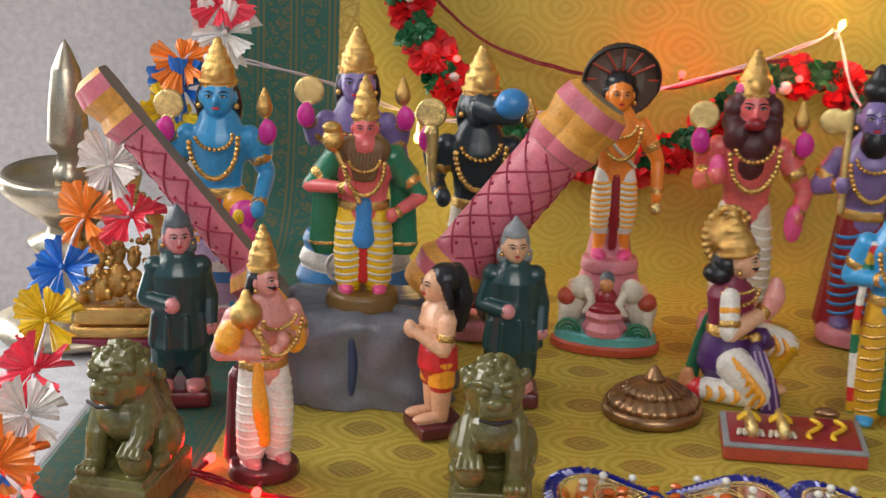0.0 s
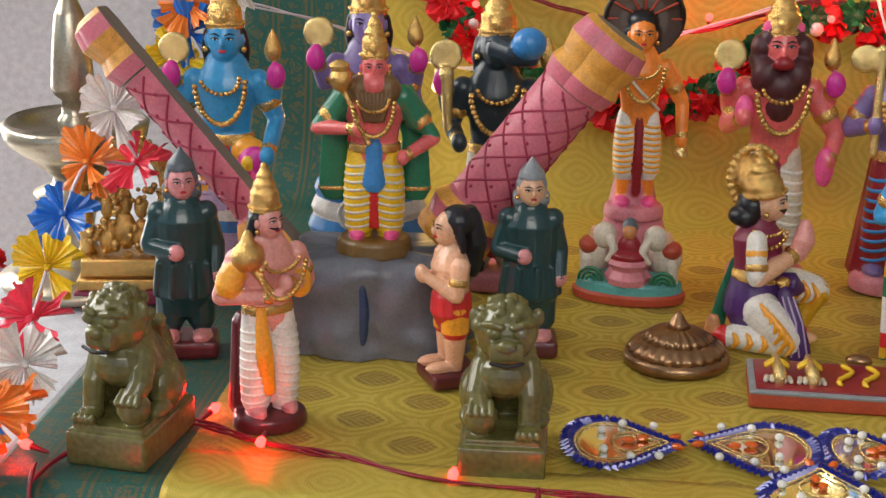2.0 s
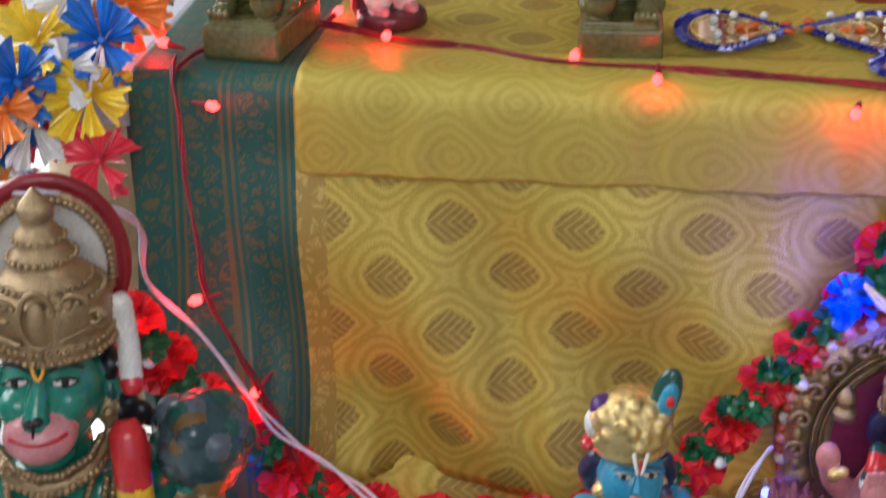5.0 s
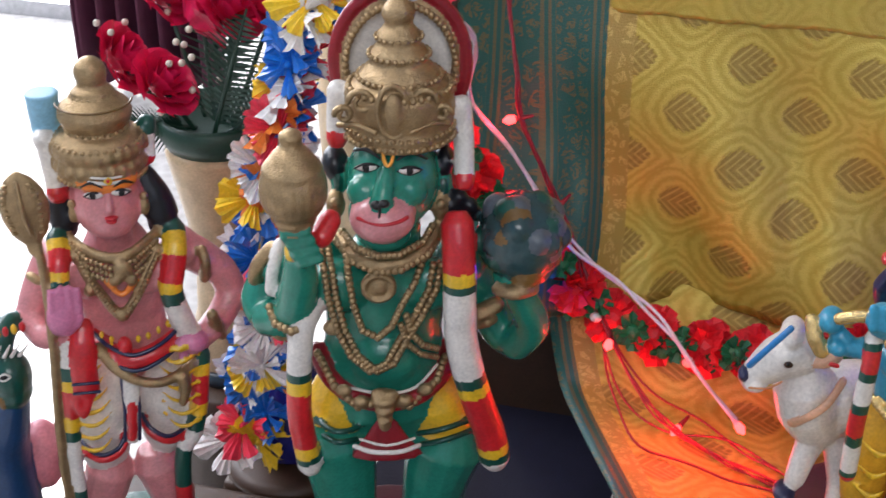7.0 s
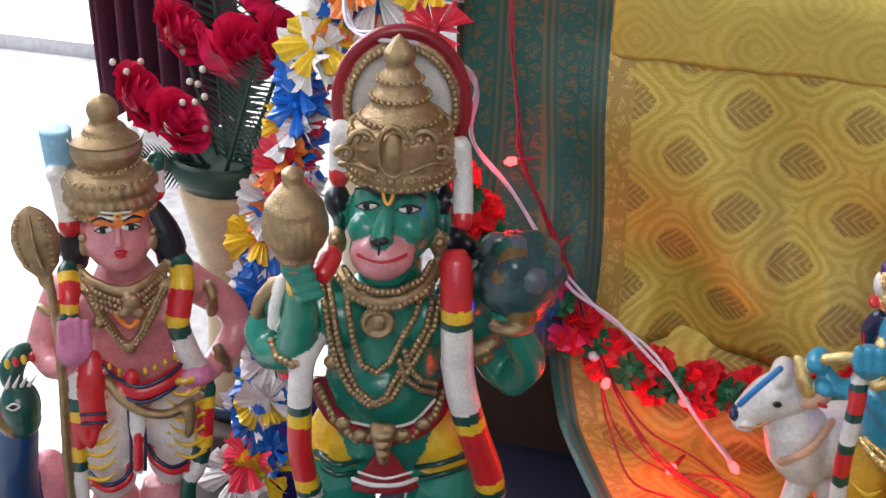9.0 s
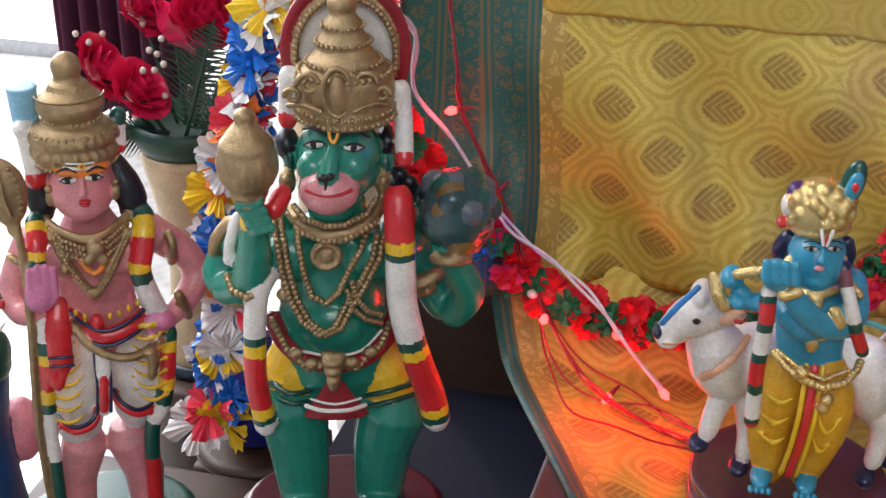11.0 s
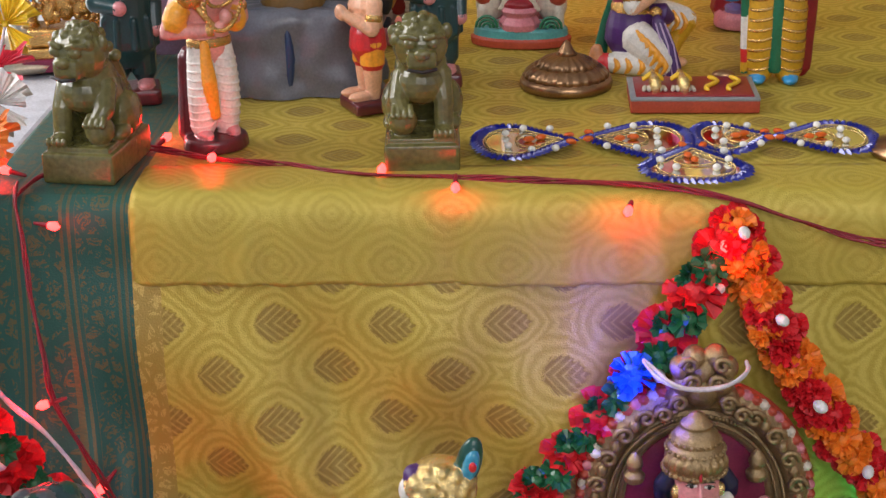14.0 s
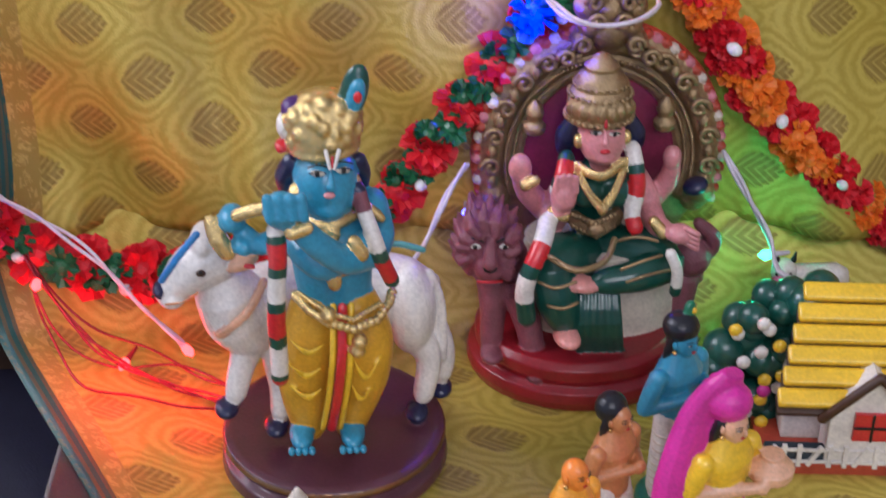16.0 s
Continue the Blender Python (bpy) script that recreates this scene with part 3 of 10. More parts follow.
Solid().lathe([(0.062, GROUND), (0.062, -0.51), (0.066, -0.50), (0.066, -0.482), (0.06, -0.48)], "dark_wood", (-0.33, 0.13, 0), 28).place("stool", None, "round dark wooden stool under a flower vase", "stool")

# ---- painted dolls ----
def base_block(S, r, h, mat, sy=0.85):
    S.lathe([(r * 1.0, 0), (r * 1.02, h * 0.25), (r * 0.98, h * 0.8), (r * 0.90, h)], mat, (0, 0, 0), 24, 1, sy)


def crown_on(S, c, r, h, mat="gold_paint", tiers=3):
    """A tall tiered crown with beaded bands."""
    prof = [(r * 1.05, 0), (r * 1.12, h * 0.06), (r * 1.0, h * 0.12), (r * 0.98, h * 0.3)]
    for i in range(tiers):
        z, w = 0.33 + 0.5 * i / tiers, r * (0.93 - 0.62 * i / tiers)
        prof += [(w, h * z), (w * 1.08, h * (z + 0.05)), (w * 0.86, h * (z + 0.12))]
    prof += [(r * 0.24, h * 0.86), (r * 0.30, h * 0.91), (r * 0.16, h * 0.97), (r * 0.05, h * 1.0)]
    S.lathe(prof, mat, c, 18, flute=9, depth=0.025)
    S.beads([(c[0] + r * 1.1 * math.cos(a * 0.5236), c[1] + r * 1.1 * math.sin(a * 0.5236), c[2] + h * 0.09) for a in range(13)], r * 0.10, mat, 2.4)
    S.ell((c[0], c[1] - r * 0.98, c[2] + h * 0.24), (r * 0.28, r * 0.16, h * 0.14), mat)


def head_on(S, c, r, skin, turn=0, hair="black_hair", mustache=False, snout=False, ears=True):
    """A plain moulded head; turn in degrees to its left."""
    q = Matrix.Rotation(radians(turn), 3, "Z")

    def at(x, y, z):
        return Vector(c) + q @ (Vector((x, y, z)) * r)

    S.ell(c, (r * 0.86, r * 0.92, r * 1.08), skin, (0, 0, turn), 18, 12)
    S.ell(at(0, -0.25, -0.55), (r * 0.58, r * 0.62, r * 0.5), skin, (0, 0, turn))
    if hair:
        S.ell(at(0, 0.32, 0.12), (r * 0.97, r * 0.85, r * 1.08), hair, (0, 0, turn))
        for sx in (-1, 1):
            S.tube([at(sx * 0.85, 0.3, 0.3), at(sx * 0.95, 0.45, -0.6), at(sx * 1.0, 0.6, -1.3)], [r * 0.26, r * 0.32, r * 0.16], hair, 10)
    S.ell(at(0, -0.95, -0.1), (r * 0.13, r * 0.2, r * 0.26), skin, (0, 0, turn), 8, 6)
    for sx in (-1, 1):
        S.ell(at(sx * 0.34, -0.80, 0.12), (r * 0.17, r * 0.07, r * 0.065), "white_paint", (0, 0, turn + sx * 18), 8, 5)
        S.ell(at(sx * 0.34, -0.865, 0.12), (r * 0.07, r * 0.04, r * 0.065), "black_line", (0, 0, turn), 8, 5)
        S.tube([at(sx * 0.12, -0.90, 0.30), at(sx * 0.36, -0.87, 0.40), at(sx * 0.62, -0.70, 0.32)], [r * 0.02, r * 0.045, r * 0.015], "black_line", 6, smooth=3)
        S.tube([at(sx * 0.14, -0.88, 0.11), at(sx * 0.34, -0.90, 0.21), at(sx * 0.58, -0.72, 0.13)], [r * 0.015, r * 0.035, r * 0.02], "black_line", 6, smooth=3)
        if ears:
            S.ell(at(sx * 0.88, 0.02, -0.05), (r * 0.12, r * 0.22, r * 0.3), skin, (0, 0, turn), 8, 6)
            S.ell(at(sx * 0.95, -0.1, -0.5), r * 0.17, "gold_paint", n=8, k=5)
    S.ell(at(0, -0.86, -0.48), (r * 0.22, r * 0.1, r * 0.09), "lip_red", (0, 0, turn), 8, 5)
    if mustache:
        S.tube([at(-0.55, -0.72, -0.22), at(-0.25, -0.92, -0.32), at(0, -0.97, -0.28), at(0.25, -0.92, -0.32), at(0.55, -0.72, -0.22)], [r * 0.03, r * 0.09, r * 0.06, r * 0.09, r * 0.03], "black_line", 6, smooth=3)
    return at


def necklace(S, c, w, drop, r, mat="gold_paint", y=-0.02):
    pts = [(c[0] + w * math.cos(a), c[1] + y * (1 + 0.5 * math.sin(-a)) - 0.35 * w * abs(math.sin(a)), c[2] - drop * abs(math.sin(a))) for a in [math.pi * i / 12 for i in range(13)]]
    S.beads(pts, r, mat, 1.9)


def garb(S, h, x, z0, z1, r, mats, y=0.0, n=9):
    """A gathered trouser leg with swagged folds drawn round its front."""
    tone = mats[-1] if mats[-1] != mats[0] else mats[1]
    pts = [(x * (1 - 0.1 * i / n), y - 0.012 * h * math.sin(3.14 * i / n), z0 + (z1 - z0) * i / n) for i in range(n + 1)]
    rr = [r * (0.84 + 0.3 * math.sin(3.14 * (0.15 + 0.8 * i / n))) for i in range(n + 1)]
    S.tube(pts, rr, mats[0], 16)
    for q in range(9):
        u = 0.10 + 0.095 * q
        line = []
        for i in range(9):
            a = radians(165 + 210 * i / 8)
            v = u + 0.055 * (1 - 2 * i / 8) * (1 if x > 0 else -1) - 0.045 * math.sin(math.pi * i / 8)
            v = min(0.98, max(0.02, v))
            rad = r * (0.84 + 0.3 * math.sin(3.14 * (0.15 + 0.8 * v))) * 0.965
            line.append((x * (1 - 0.1 * v) + rad * math.cos(a), y - 0.012 * h * math.sin(3.14 * v) + rad * math.sin(a), z0 + (z1 - z0) * v))
        S.tube(line, [0.0045 * h, 0.0065 * h, 0.0075 * h, 0.008 * h, 0.008 * h, 0.008 * h, 0.0075 * h, 0.0065 * h, 0.0045 * h], tone, 6)


def stand_doll(name, label, loc, h, rz=0, skin="pink_skin", torso=None, legs=("yellow_paint", "white_paint"), long=True, crown="gold_paint", hair="black_hair", base="maroon_base", base_h=0.06,
               arms=(), chain=True, sash="red_paint", belt="gold_paint", mustache=False, turn=0, wide=1.0, extra=None, feet=None, shin=None, crown_h=0.17, category="doll", group="", head_r=0.062):
    """A standing painted clay doll, one mesh; lengths in parts of its height h."""
    S = Solid()
    torso, feet, shin = torso or skin, feet or skin, shin or skin
    if base:
        base_block(S, 0.145 * h * wide, base_h * h, base)
    z0 = base_h * h
    for sx in (-1, 1):
        x = 0.055 * h * wide * sx
        S.ell((x * 1.2, -0.035 * h, z0 + 0.018 * h), (0.033 * h, 0.062 * h, 0.022 * h), feet, (0, 0, -8 * sx))
        S.tube([(x, 0, z0 + 0.01 * h), (x, 0, z0 + 0.10 * h), (x, 0, z0 + 0.2 * h)], [0.03 * h, 0.036 * h, 0.04 * h], shin)
        garb(S, h, x, z0 + (0.035 if long else 0.14) * h, 0.47 * h, 0.056 * h * wide, legs)
    if sash:
        S.tube([(0, -0.05 * h, 0.46 * h), (0, -0.066 * h, 0.3 * h), (0, -0.05 * h, z0 + 0.06 * h)], [0.018 * h, 0.02 * h, 0.024 * h], sash, 8, 0.6)
    S.tube([(0, 0, 0.44 * h), (0, -0.004 * h, 0.5 * h), (0, 0, 0.57 * h), (0, 0.004 * h, 0.65 * h), (0, 0.006 * h, 0.70 * h)],
           [0.095 * h * wide, 0.088 * h * wide, 0.098 * h * wide, 0.122 * h * wide, 0.10 * h * wide], torso, 16, 0.68, smooth=3)
    if belt:
        S.tube([(0, 0, 0.463 * h), (0, 0, 0.495 * h)], 0.101 * h * wide, belt, 18, 0.7, cap=False)
    S.tube([(0, 0.005 * h, 0.69 * h), (0, 0, 0.755 * h)], 0.036 * h, skin)
    c = (0, -0.012 * h, (0.755 + head_r * 0.95) * h)
    head_on(S, c, head_r * h, skin, turn, hair, mustache)
    top = c[2] + head_r * h * 0.55
    if crown:
        crown_on(S, (0, 0.004 * h, top), head_r * h * 0.88, h - top if crown_h is None else crown_h * h, crown)
    for sx, elbow, hand, sleeve in arms:
        sh = Vector((sx * 0.12 * h * wide, 0.0, 0.675 * h))
        e, k = Vector(elbow) * h, Vector(hand) * h
        S.ell(sh, (0.04 * h, 0.042 * h, 0.042 * h), sleeve)
        S.tube([sh, sh.lerp(e, 0.5), e], [0.040 * h, 0.040 * h, 0.032 * h], sleeve)
        S.tube([e, e.lerp(k, 0.5), k], [0.032 * h, 0.03 * h, 0.023 * h], skin)
        S.ell(k, (0.027 * h, 0.027 * h, 0.034 * h), skin)
        if chain:
            S.tube([e.lerp(k, 0.8), e.lerp(k, 0.88)], 0.029 * h, "gold_paint", 10)
            S.tube([sh.lerp(e, 0.5), sh.lerp(e, 0.62)], 0.043 * h, "gold_paint", 10)
    if chain:
        necklace(S, (0, -0.045 * h, 0.71 * h), 0.065 * h, 0.06 * h, 0.009 * h)
        necklace(S, (0, -0.055 * h, 0.70 * h), 0.085 * h, 0.15 * h, 0.011 * h)
    if extra:
        extra(S, h)
    return S.place(name, pose(*loc, 0, 0, rz), label, category, group)


def on_chest(sx, out=0.17, z=0.55, hx=0.02, hz=0.58, sleeve="pink_skin"):
    return (sx, (sx * out, 0.02, z), (hx, -0.12, hz), sleeve)


def raised(sx, sleeve, out=0.155):
    return (sx, (sx * out, 0.03, 0.60), (sx * (out + 0.02), -0.04, 0.69), sleeve)


# king with a mace on a round maroon base
def king_extra(S, h):
    S.tube([(-0.07 * h, 0.10 * h, 0.05 * h), (-0.06 * h, 0.09 * h, 0.4 * h)], [0.06 * h, 0.05 * h], "maroon_base")
    S.ell((-0.09 * h, -0.05 * h, 0.70 * h), (0.062 * h, 0.06 * h, 0.06 * h), "gold_paint")
    S.lathe([(0.03, 0), (0.02, 0.03), (0.008, 0.05)], "gold_paint", (-0.09 * h, -0.05 * h, 0.75 * h), 12, h, h, sz=h)
    S.tube([(-0.08 * h, -0.06 * h, 0.66 * h), (-0.02 * h, -0.11 * h, 0.56 * h)], 0.016 * h, "gold_paint")
    S.tube([(-0.05 * h, -0.062 * h, 0.48 * h), (-0.045 * h, -0.082 * h, 0.32 * h), (-0.02 * h, -0.07 * h, 0.16 * h)], [0.02 * h, 0.036 * h, 0.022 * h], "orange_paint", 10, 0.5)
    S.tube([(-0.14 * h, -0.02 * h, 0.63 * h), (-0.16 * h, -0.02 * h, 0.58 * h)], 0.052 * h, "orange_paint", 12)
    S.ell((0.12 * h, -0.02 * h, 0.56 * h), (0.05 * h, 0.05 * h, 0.06 * h), "orange_paint")


stand_doll("king_figurine", "painted clay king with gold crown and mace on maroon base", (0.056, 0.100, 0), 0.160, 34, "pink_skin", legs=("white_paint", "white_paint"), shin="cream_skin",
           arms=[on_chest(-1, 0.18, 0.53, 0.0, 0.55), on_chest(1, 0.17, 0.55, 0.03, 0.6)], mustache=True, turn=28, extra=king_extra, sash=None, feet="rose_skin", crown_h=0.185, category="figurine")


# two guards in long dark coats
def guard(name, label, loc, h, rz, helmet, turn):
    S = Solid()
    S.box((0, 0.0, 0.045 * h), (0.30 * h, 0.24 * h, 0.09 * h), "maroon_base", 0.3)
    for sx in (-1, 1):
        S.ell((sx * 0.075 * h, -0.05 * h, 0.105 * h), (0.045 * h, 0.075 * h, 0.03 * h), "rose_skin", (0, 0, -10 * sx))
        S.tube([(sx * 0.07 * h, 0.01 * h, 0.09 * h), (sx * 0.07 * h, 0.01 * h, 0.18 * h)], 0.04 * h, "rose_skin")
        S.tube([(sx * 0.07 * h, 0, 0.16 * h), (sx * 0.07 * h, 0, 0.27 * h), (sx * 0.06 * h, 0, 0.38 * h)], [0.068 * h, 0.07 * h, 0.075 * h], "dark_teal", 12)
    S.tube([(0, 0, 0.30 * h), (0, 0, 0.34 * h), (0, 0, 0.46 * h), (0, 0, 0.54 * h), (0, 0, 0.66 * h), (0, 0.004 * h, 0.74 * h)],
           [0.150 * h, 0.15 * h, 0.132 * h, 0.130 * h, 0.138 * h, 0.085 * h], "dark_teal", 18, 0.72, smooth=3)
    for k in range(9):
        a = -2.6 + 0.65 * k
        S.tube([(0.135 * h * math.cos(a), 0.1 * h * math.sin(a), 0.46 * h), (0.15 * h * math.cos(a), 0.108 * h * math.sin(a), 0.31 * h)], 0.017 * h, "dark_teal", 8)
    S.tube([(0, 0, 0.71 * h), (0, 0, 0.79 * h)], 0.05 * h, "dark_teal")
    for sx, e, k in ((-1, (-0.158, -0.02, 0.54), (-0.03, -0.12, 0.53)), (1, (0.150, 0.03, 0.53), (0.148, -0.02, 0.39))):
        s0 = Vector((sx * 0.108 * h, 0, 0.69 * h))
        S.ell(s0, 0.055 * h, "dark_teal")
        S.tube([s0, Vector(e) * h], [0.046 * h, 0.042 * h], "dark_teal", 12)
        S.tube([Vector(e) * h, Vector(k) * h], [0.042 * h, 0.036 * h], "dark_teal", 12)
        S.ell(Vector(k) * h, (0.04 * h, 0.036 * h, 0.04 * h), "rose_skin")
    c = (0, -0.012 * h, 0.84 * h)
    head_on(S, c, 0.074 * h, "cream_skin" if helmet == "silver_grey" else "rose_skin", turn, None)
    S.ell((0, 0.014 * h, 0.852 * h), (0.079 * h, 0.074 * h, 0.088 * h), helmet, (0, 0, turn))
    S.lathe([(0.068, 0), (0.06, 0.03), (0.035, 0.06), (0.014, 0.085), (0.006, 0.1)], helmet, (0, 0, 0.9 * h), 16, h, h, sz=h)
    S.tube([(-0.055 * h, 0.02 * h, 0.79 * h), (0.055 * h, 0.02 * h, 0.79 * h)], 0.05 * h, helmet)
    return S.place(name, pose(*loc, 0, 0, rz), label, "figurine", "guards")


guard("guard_figurine", "clay guard in dark green coat and dull grey helmet", (-0.026, 0.207, 0), 0.144, 14, "steel_grey", 10)
guard("guard_figurine", "clay guard in dark green coat with shiny silver helmet", (0.203, 0.245, 0), 0.138, 6, "silver_grey", 8)


# devotee with bare chest
def devotee():
    h, S = 0.120, Solid()
    S.box((0, 0, 0.04 * h), (0.30 * h, 0.30 * h, 0.08 * h), "maroon_base", 0.3)
    for sx in (-1, 1):
        S.ell((sx * 0.06 * h, -0.08 * h, 0.105 * h), (0.045 * h, 0.09 * h, 0.03 * h), "cream_skin")
        S.tube([(sx * 0.06 * h, 0, 0.1 * h), (sx * 0.06 * h, 0, 0.24 * h), (sx * 0.06 * h, 0, 0.36 * h)], [0.045 * h, 0.06 * h, 0.065 * h], "cream_skin", 12)
        S.tube([(sx * 0.06 * h, 0, 0.30 * h), (sx * 0.055 * h, 0, 0.44 * h)], 0.078 * h, ["red_paint", "orange_paint", "orange_paint"], 12)
    S.tube([(0, 0, 0.40 * h), (0, 0, 0.50 * h)], [0.135 * h, 0.125 * h], "red_paint", 16, 0.85)
    S.tube([(0, 0, 0.48 * h), (0, 0, 0.58 * h), (0, -0.01 * h, 0.66 * h), (0, 0, 0.73 * h)], [0.11 * h, 0.115 * h, 0.13 * h, 0.09 * h], "cream_skin", 16, 0.8, smooth=3)
    for sx in (-1, 1):
        s0, e, k = Vector((sx * 0.13 * h, 0, 0.70 * h)), Vector((sx * 0.15 * h, -0.03 * h, 0.53 * h)), Vector((sx * 0.015 * h, -0.17 * h, 0.63 * h))
        S.tube([s0, e], [0.05 * h, 0.042 * h], "cream_skin")
        S.tube([e, k], [0.042 * h, 0.03 * h], "cream_skin")
        S.ell(k, (0.03 * h, 0.035 * h, 0.05 * h), "cream_skin")
        S.tube([s0.lerp(e, 0.5), s0.lerp(e, 0.6)], 0.052 * h, "gold_paint")
    head_on(S, (0, -0.02 * h, 0.87 * h), 0.088 * h, "cream_skin", 0, "black_hair", ears=False)
    S.ell((0, 0.03 * h, 0.905 * h), (0.10 * h, 0.10 * h, 0.088 * h), "black_hair")
    S.tube([(0, 0.10 * h, 0.93 * h), (0, 0.13 * h, 0.78 * h), (0, 0.12 * h, 0.62 * h)], [0.07 * h, 0.085 * h, 0.05 * h], "black_hair", 12, 0.8)
    S.place("devotee_figurine", pose(0.157, 0.186, 0, 0, 0, -62), "clay devotee with bare chest, red waistcloth and folded arms", "figurine")


devotee()


# monkey king on the rock
def ape_extra(S, h):
    c = Vector((0, -0.03 * h, 0.80 * h))
    S.ell((0, -0.055 * h, 0.75 * h), (0.055 * h, 0.05 * h, 0.05 * h), "red_skin")
    for x, z, w in ((0, 0.69, 0.09), (-0.06, 0.73, 0.05), (0.06, 0.73, 0.05), (0, 0.64, 0.055)):
        S.ell((x * h, -0.045 * h, z * h), (w * h, 0.055 * h, 0.06 * h), "brown_beard")
    for i in range(9):
        x = -0.07 + 0.0175 * i
        S.tube([(x * h, -0.09 * h, 0.72 * h), (x * 0.5 * h, -0.10 * h, 0.61 * h)], 0.011 * h, "brown_beard", 6)
    for sx in (-1, 1):
        S.tube([(sx * 0.13 * h, 0.06 * h, 0.69 * h), (sx * 0.17 * h, 0.07 * h, 0.5 * h), (sx * 0.175 * h, 0.07 * h, 0.27 * h)], [0.05 * h, 0.058 * h, 0.068 * h], "green_paint", 12, 0.4)
        S.tube([(sx * 0.175 * h, 0.07 * h, 0.285 * h), (sx * 0.175 * h, 0.07 * h, 0.27 * h)], 0.0705 * h, "gold_paint", 12, 0.42, cap=False)
        S.tube([(sx * 0.115 * h, -0.01 * h, 0.7 * h), (sx * 0.19 * h, 0.01 * h, 0.585 * h)], [0.052 * h, 0.06 * h], "green_paint", 12)
    S.tube([(0.0, -0.075 * h, 0.5 * h), (0.0, -0.085 * h, 0.33 * h)], [0.03 * h, 0.045 * h], "wave_blue", 8, 0.5)
    S.tube([(-0.02 * h, -0.14 * h, 0.52 * h), (-0.12 * h, -0.10 * h, 0.73 * h)], 0.014 * h, "gold_paint")
    S.ell((-0.135 * h, -0.09 * h, 0.78 * h), (0.048 * h, 0.048 * h, 0.055 * h), "gold_paint")
    S.lathe([(0.04, 0), (0.045, 0.02), (0.015, 0.04)], "gold_paint", (-0.14 * h, -0.09 * h, 0.82 * h), 12, h, h, sz=h)


stand_doll("monkey_king_figurine", "red faced monkey king doll with green cape and mace", (0.096, 0.250, 0.063), 0.160, 8, "red_skin", wide=1.12, base="ochre_base", base_h=0.085, legs=("yellow_paint", "orange_paint", "yellow_paint", "off_white"),
           arms=[(-1, (-0.24, -0.02, 0.56), (-0.06, -0.13, 0.58), "green_paint"), (1, (0.25, -0.02, 0.52), (0.12, -0.11, 0.455), "green_paint")], hair=None, extra=ape_extra, feet="hot_pink", crown_h=0.2, category="figurine")


# grey rock with blue clefts
def rock():
    """A boulder of bulging upright slabs under a flat top."""
    n, k = 72, 16
    vs, fs = [], []
    for j in range(k + 1):
        u = j / k
        z = 0.066 * min(1, u * 1.25)
        shrink = 1 if u < 0.8 else 1 - 0.98 * ((u - 0.8) / 0.2)
        for i in range(n):
            a = 2 * math.pi * i / n
            c, q = math.cos(a), math.sin(a)
            r = 1 / (abs(c) ** 4 + abs(q) ** 4) ** 0.25
            lobe = abs(math.sin(a * 4.5 + 0.35 + 0.5 * math.sin(u * 5)))
            r *= 0.86 + 0.14 * lobe ** 0.5
            r *= 1.06 - 0.12 * u + 0.10 * noise.noise((c * 2.2, q * 2.2, u * 4.0)) + 0.05 * noise.noise((c * 6, q * 6, u * 11))
            top = z + (0.004 * noise.noise((c * 3, q * 3, 6)) if u > 0.3 else 0)
            vs.append((0.070 * r * c * shrink, 0.046 * r * q * shrink, top))
    for j in range(k):
        for i in range(n):
            fs.append((j * n + i, j * n + (i + 1) % n, (j + 1) * n + (i + 1) % n, (j + 1) * n + i))
    S = Solid()
    S.add(vs, fs, "rock_grey")
    for a in (3.86, 4.58, 5.27):
        S.tube([(0.066 * math.cos(a), 0.043 * math.sin(a), 0.006), (0.070 * math.cos(a + 0.04), 0.044 * math.sin(a + 0.04), 0.03), (0.064 * math.cos(a), 0.042 * math.sin(a), 0.054)], [0.003, 0.0042, 0.0025], "rock_blue", 8, smooth=3)
    S.place("rock_pedestal", pose(0.098, 0.254, 0, 0, 0, 4) @ Matrix.Diagonal((0.89, 0.92, 1, 1)), "glossy grey painted rock with blue clefts under monkey king", "rock")


rock()


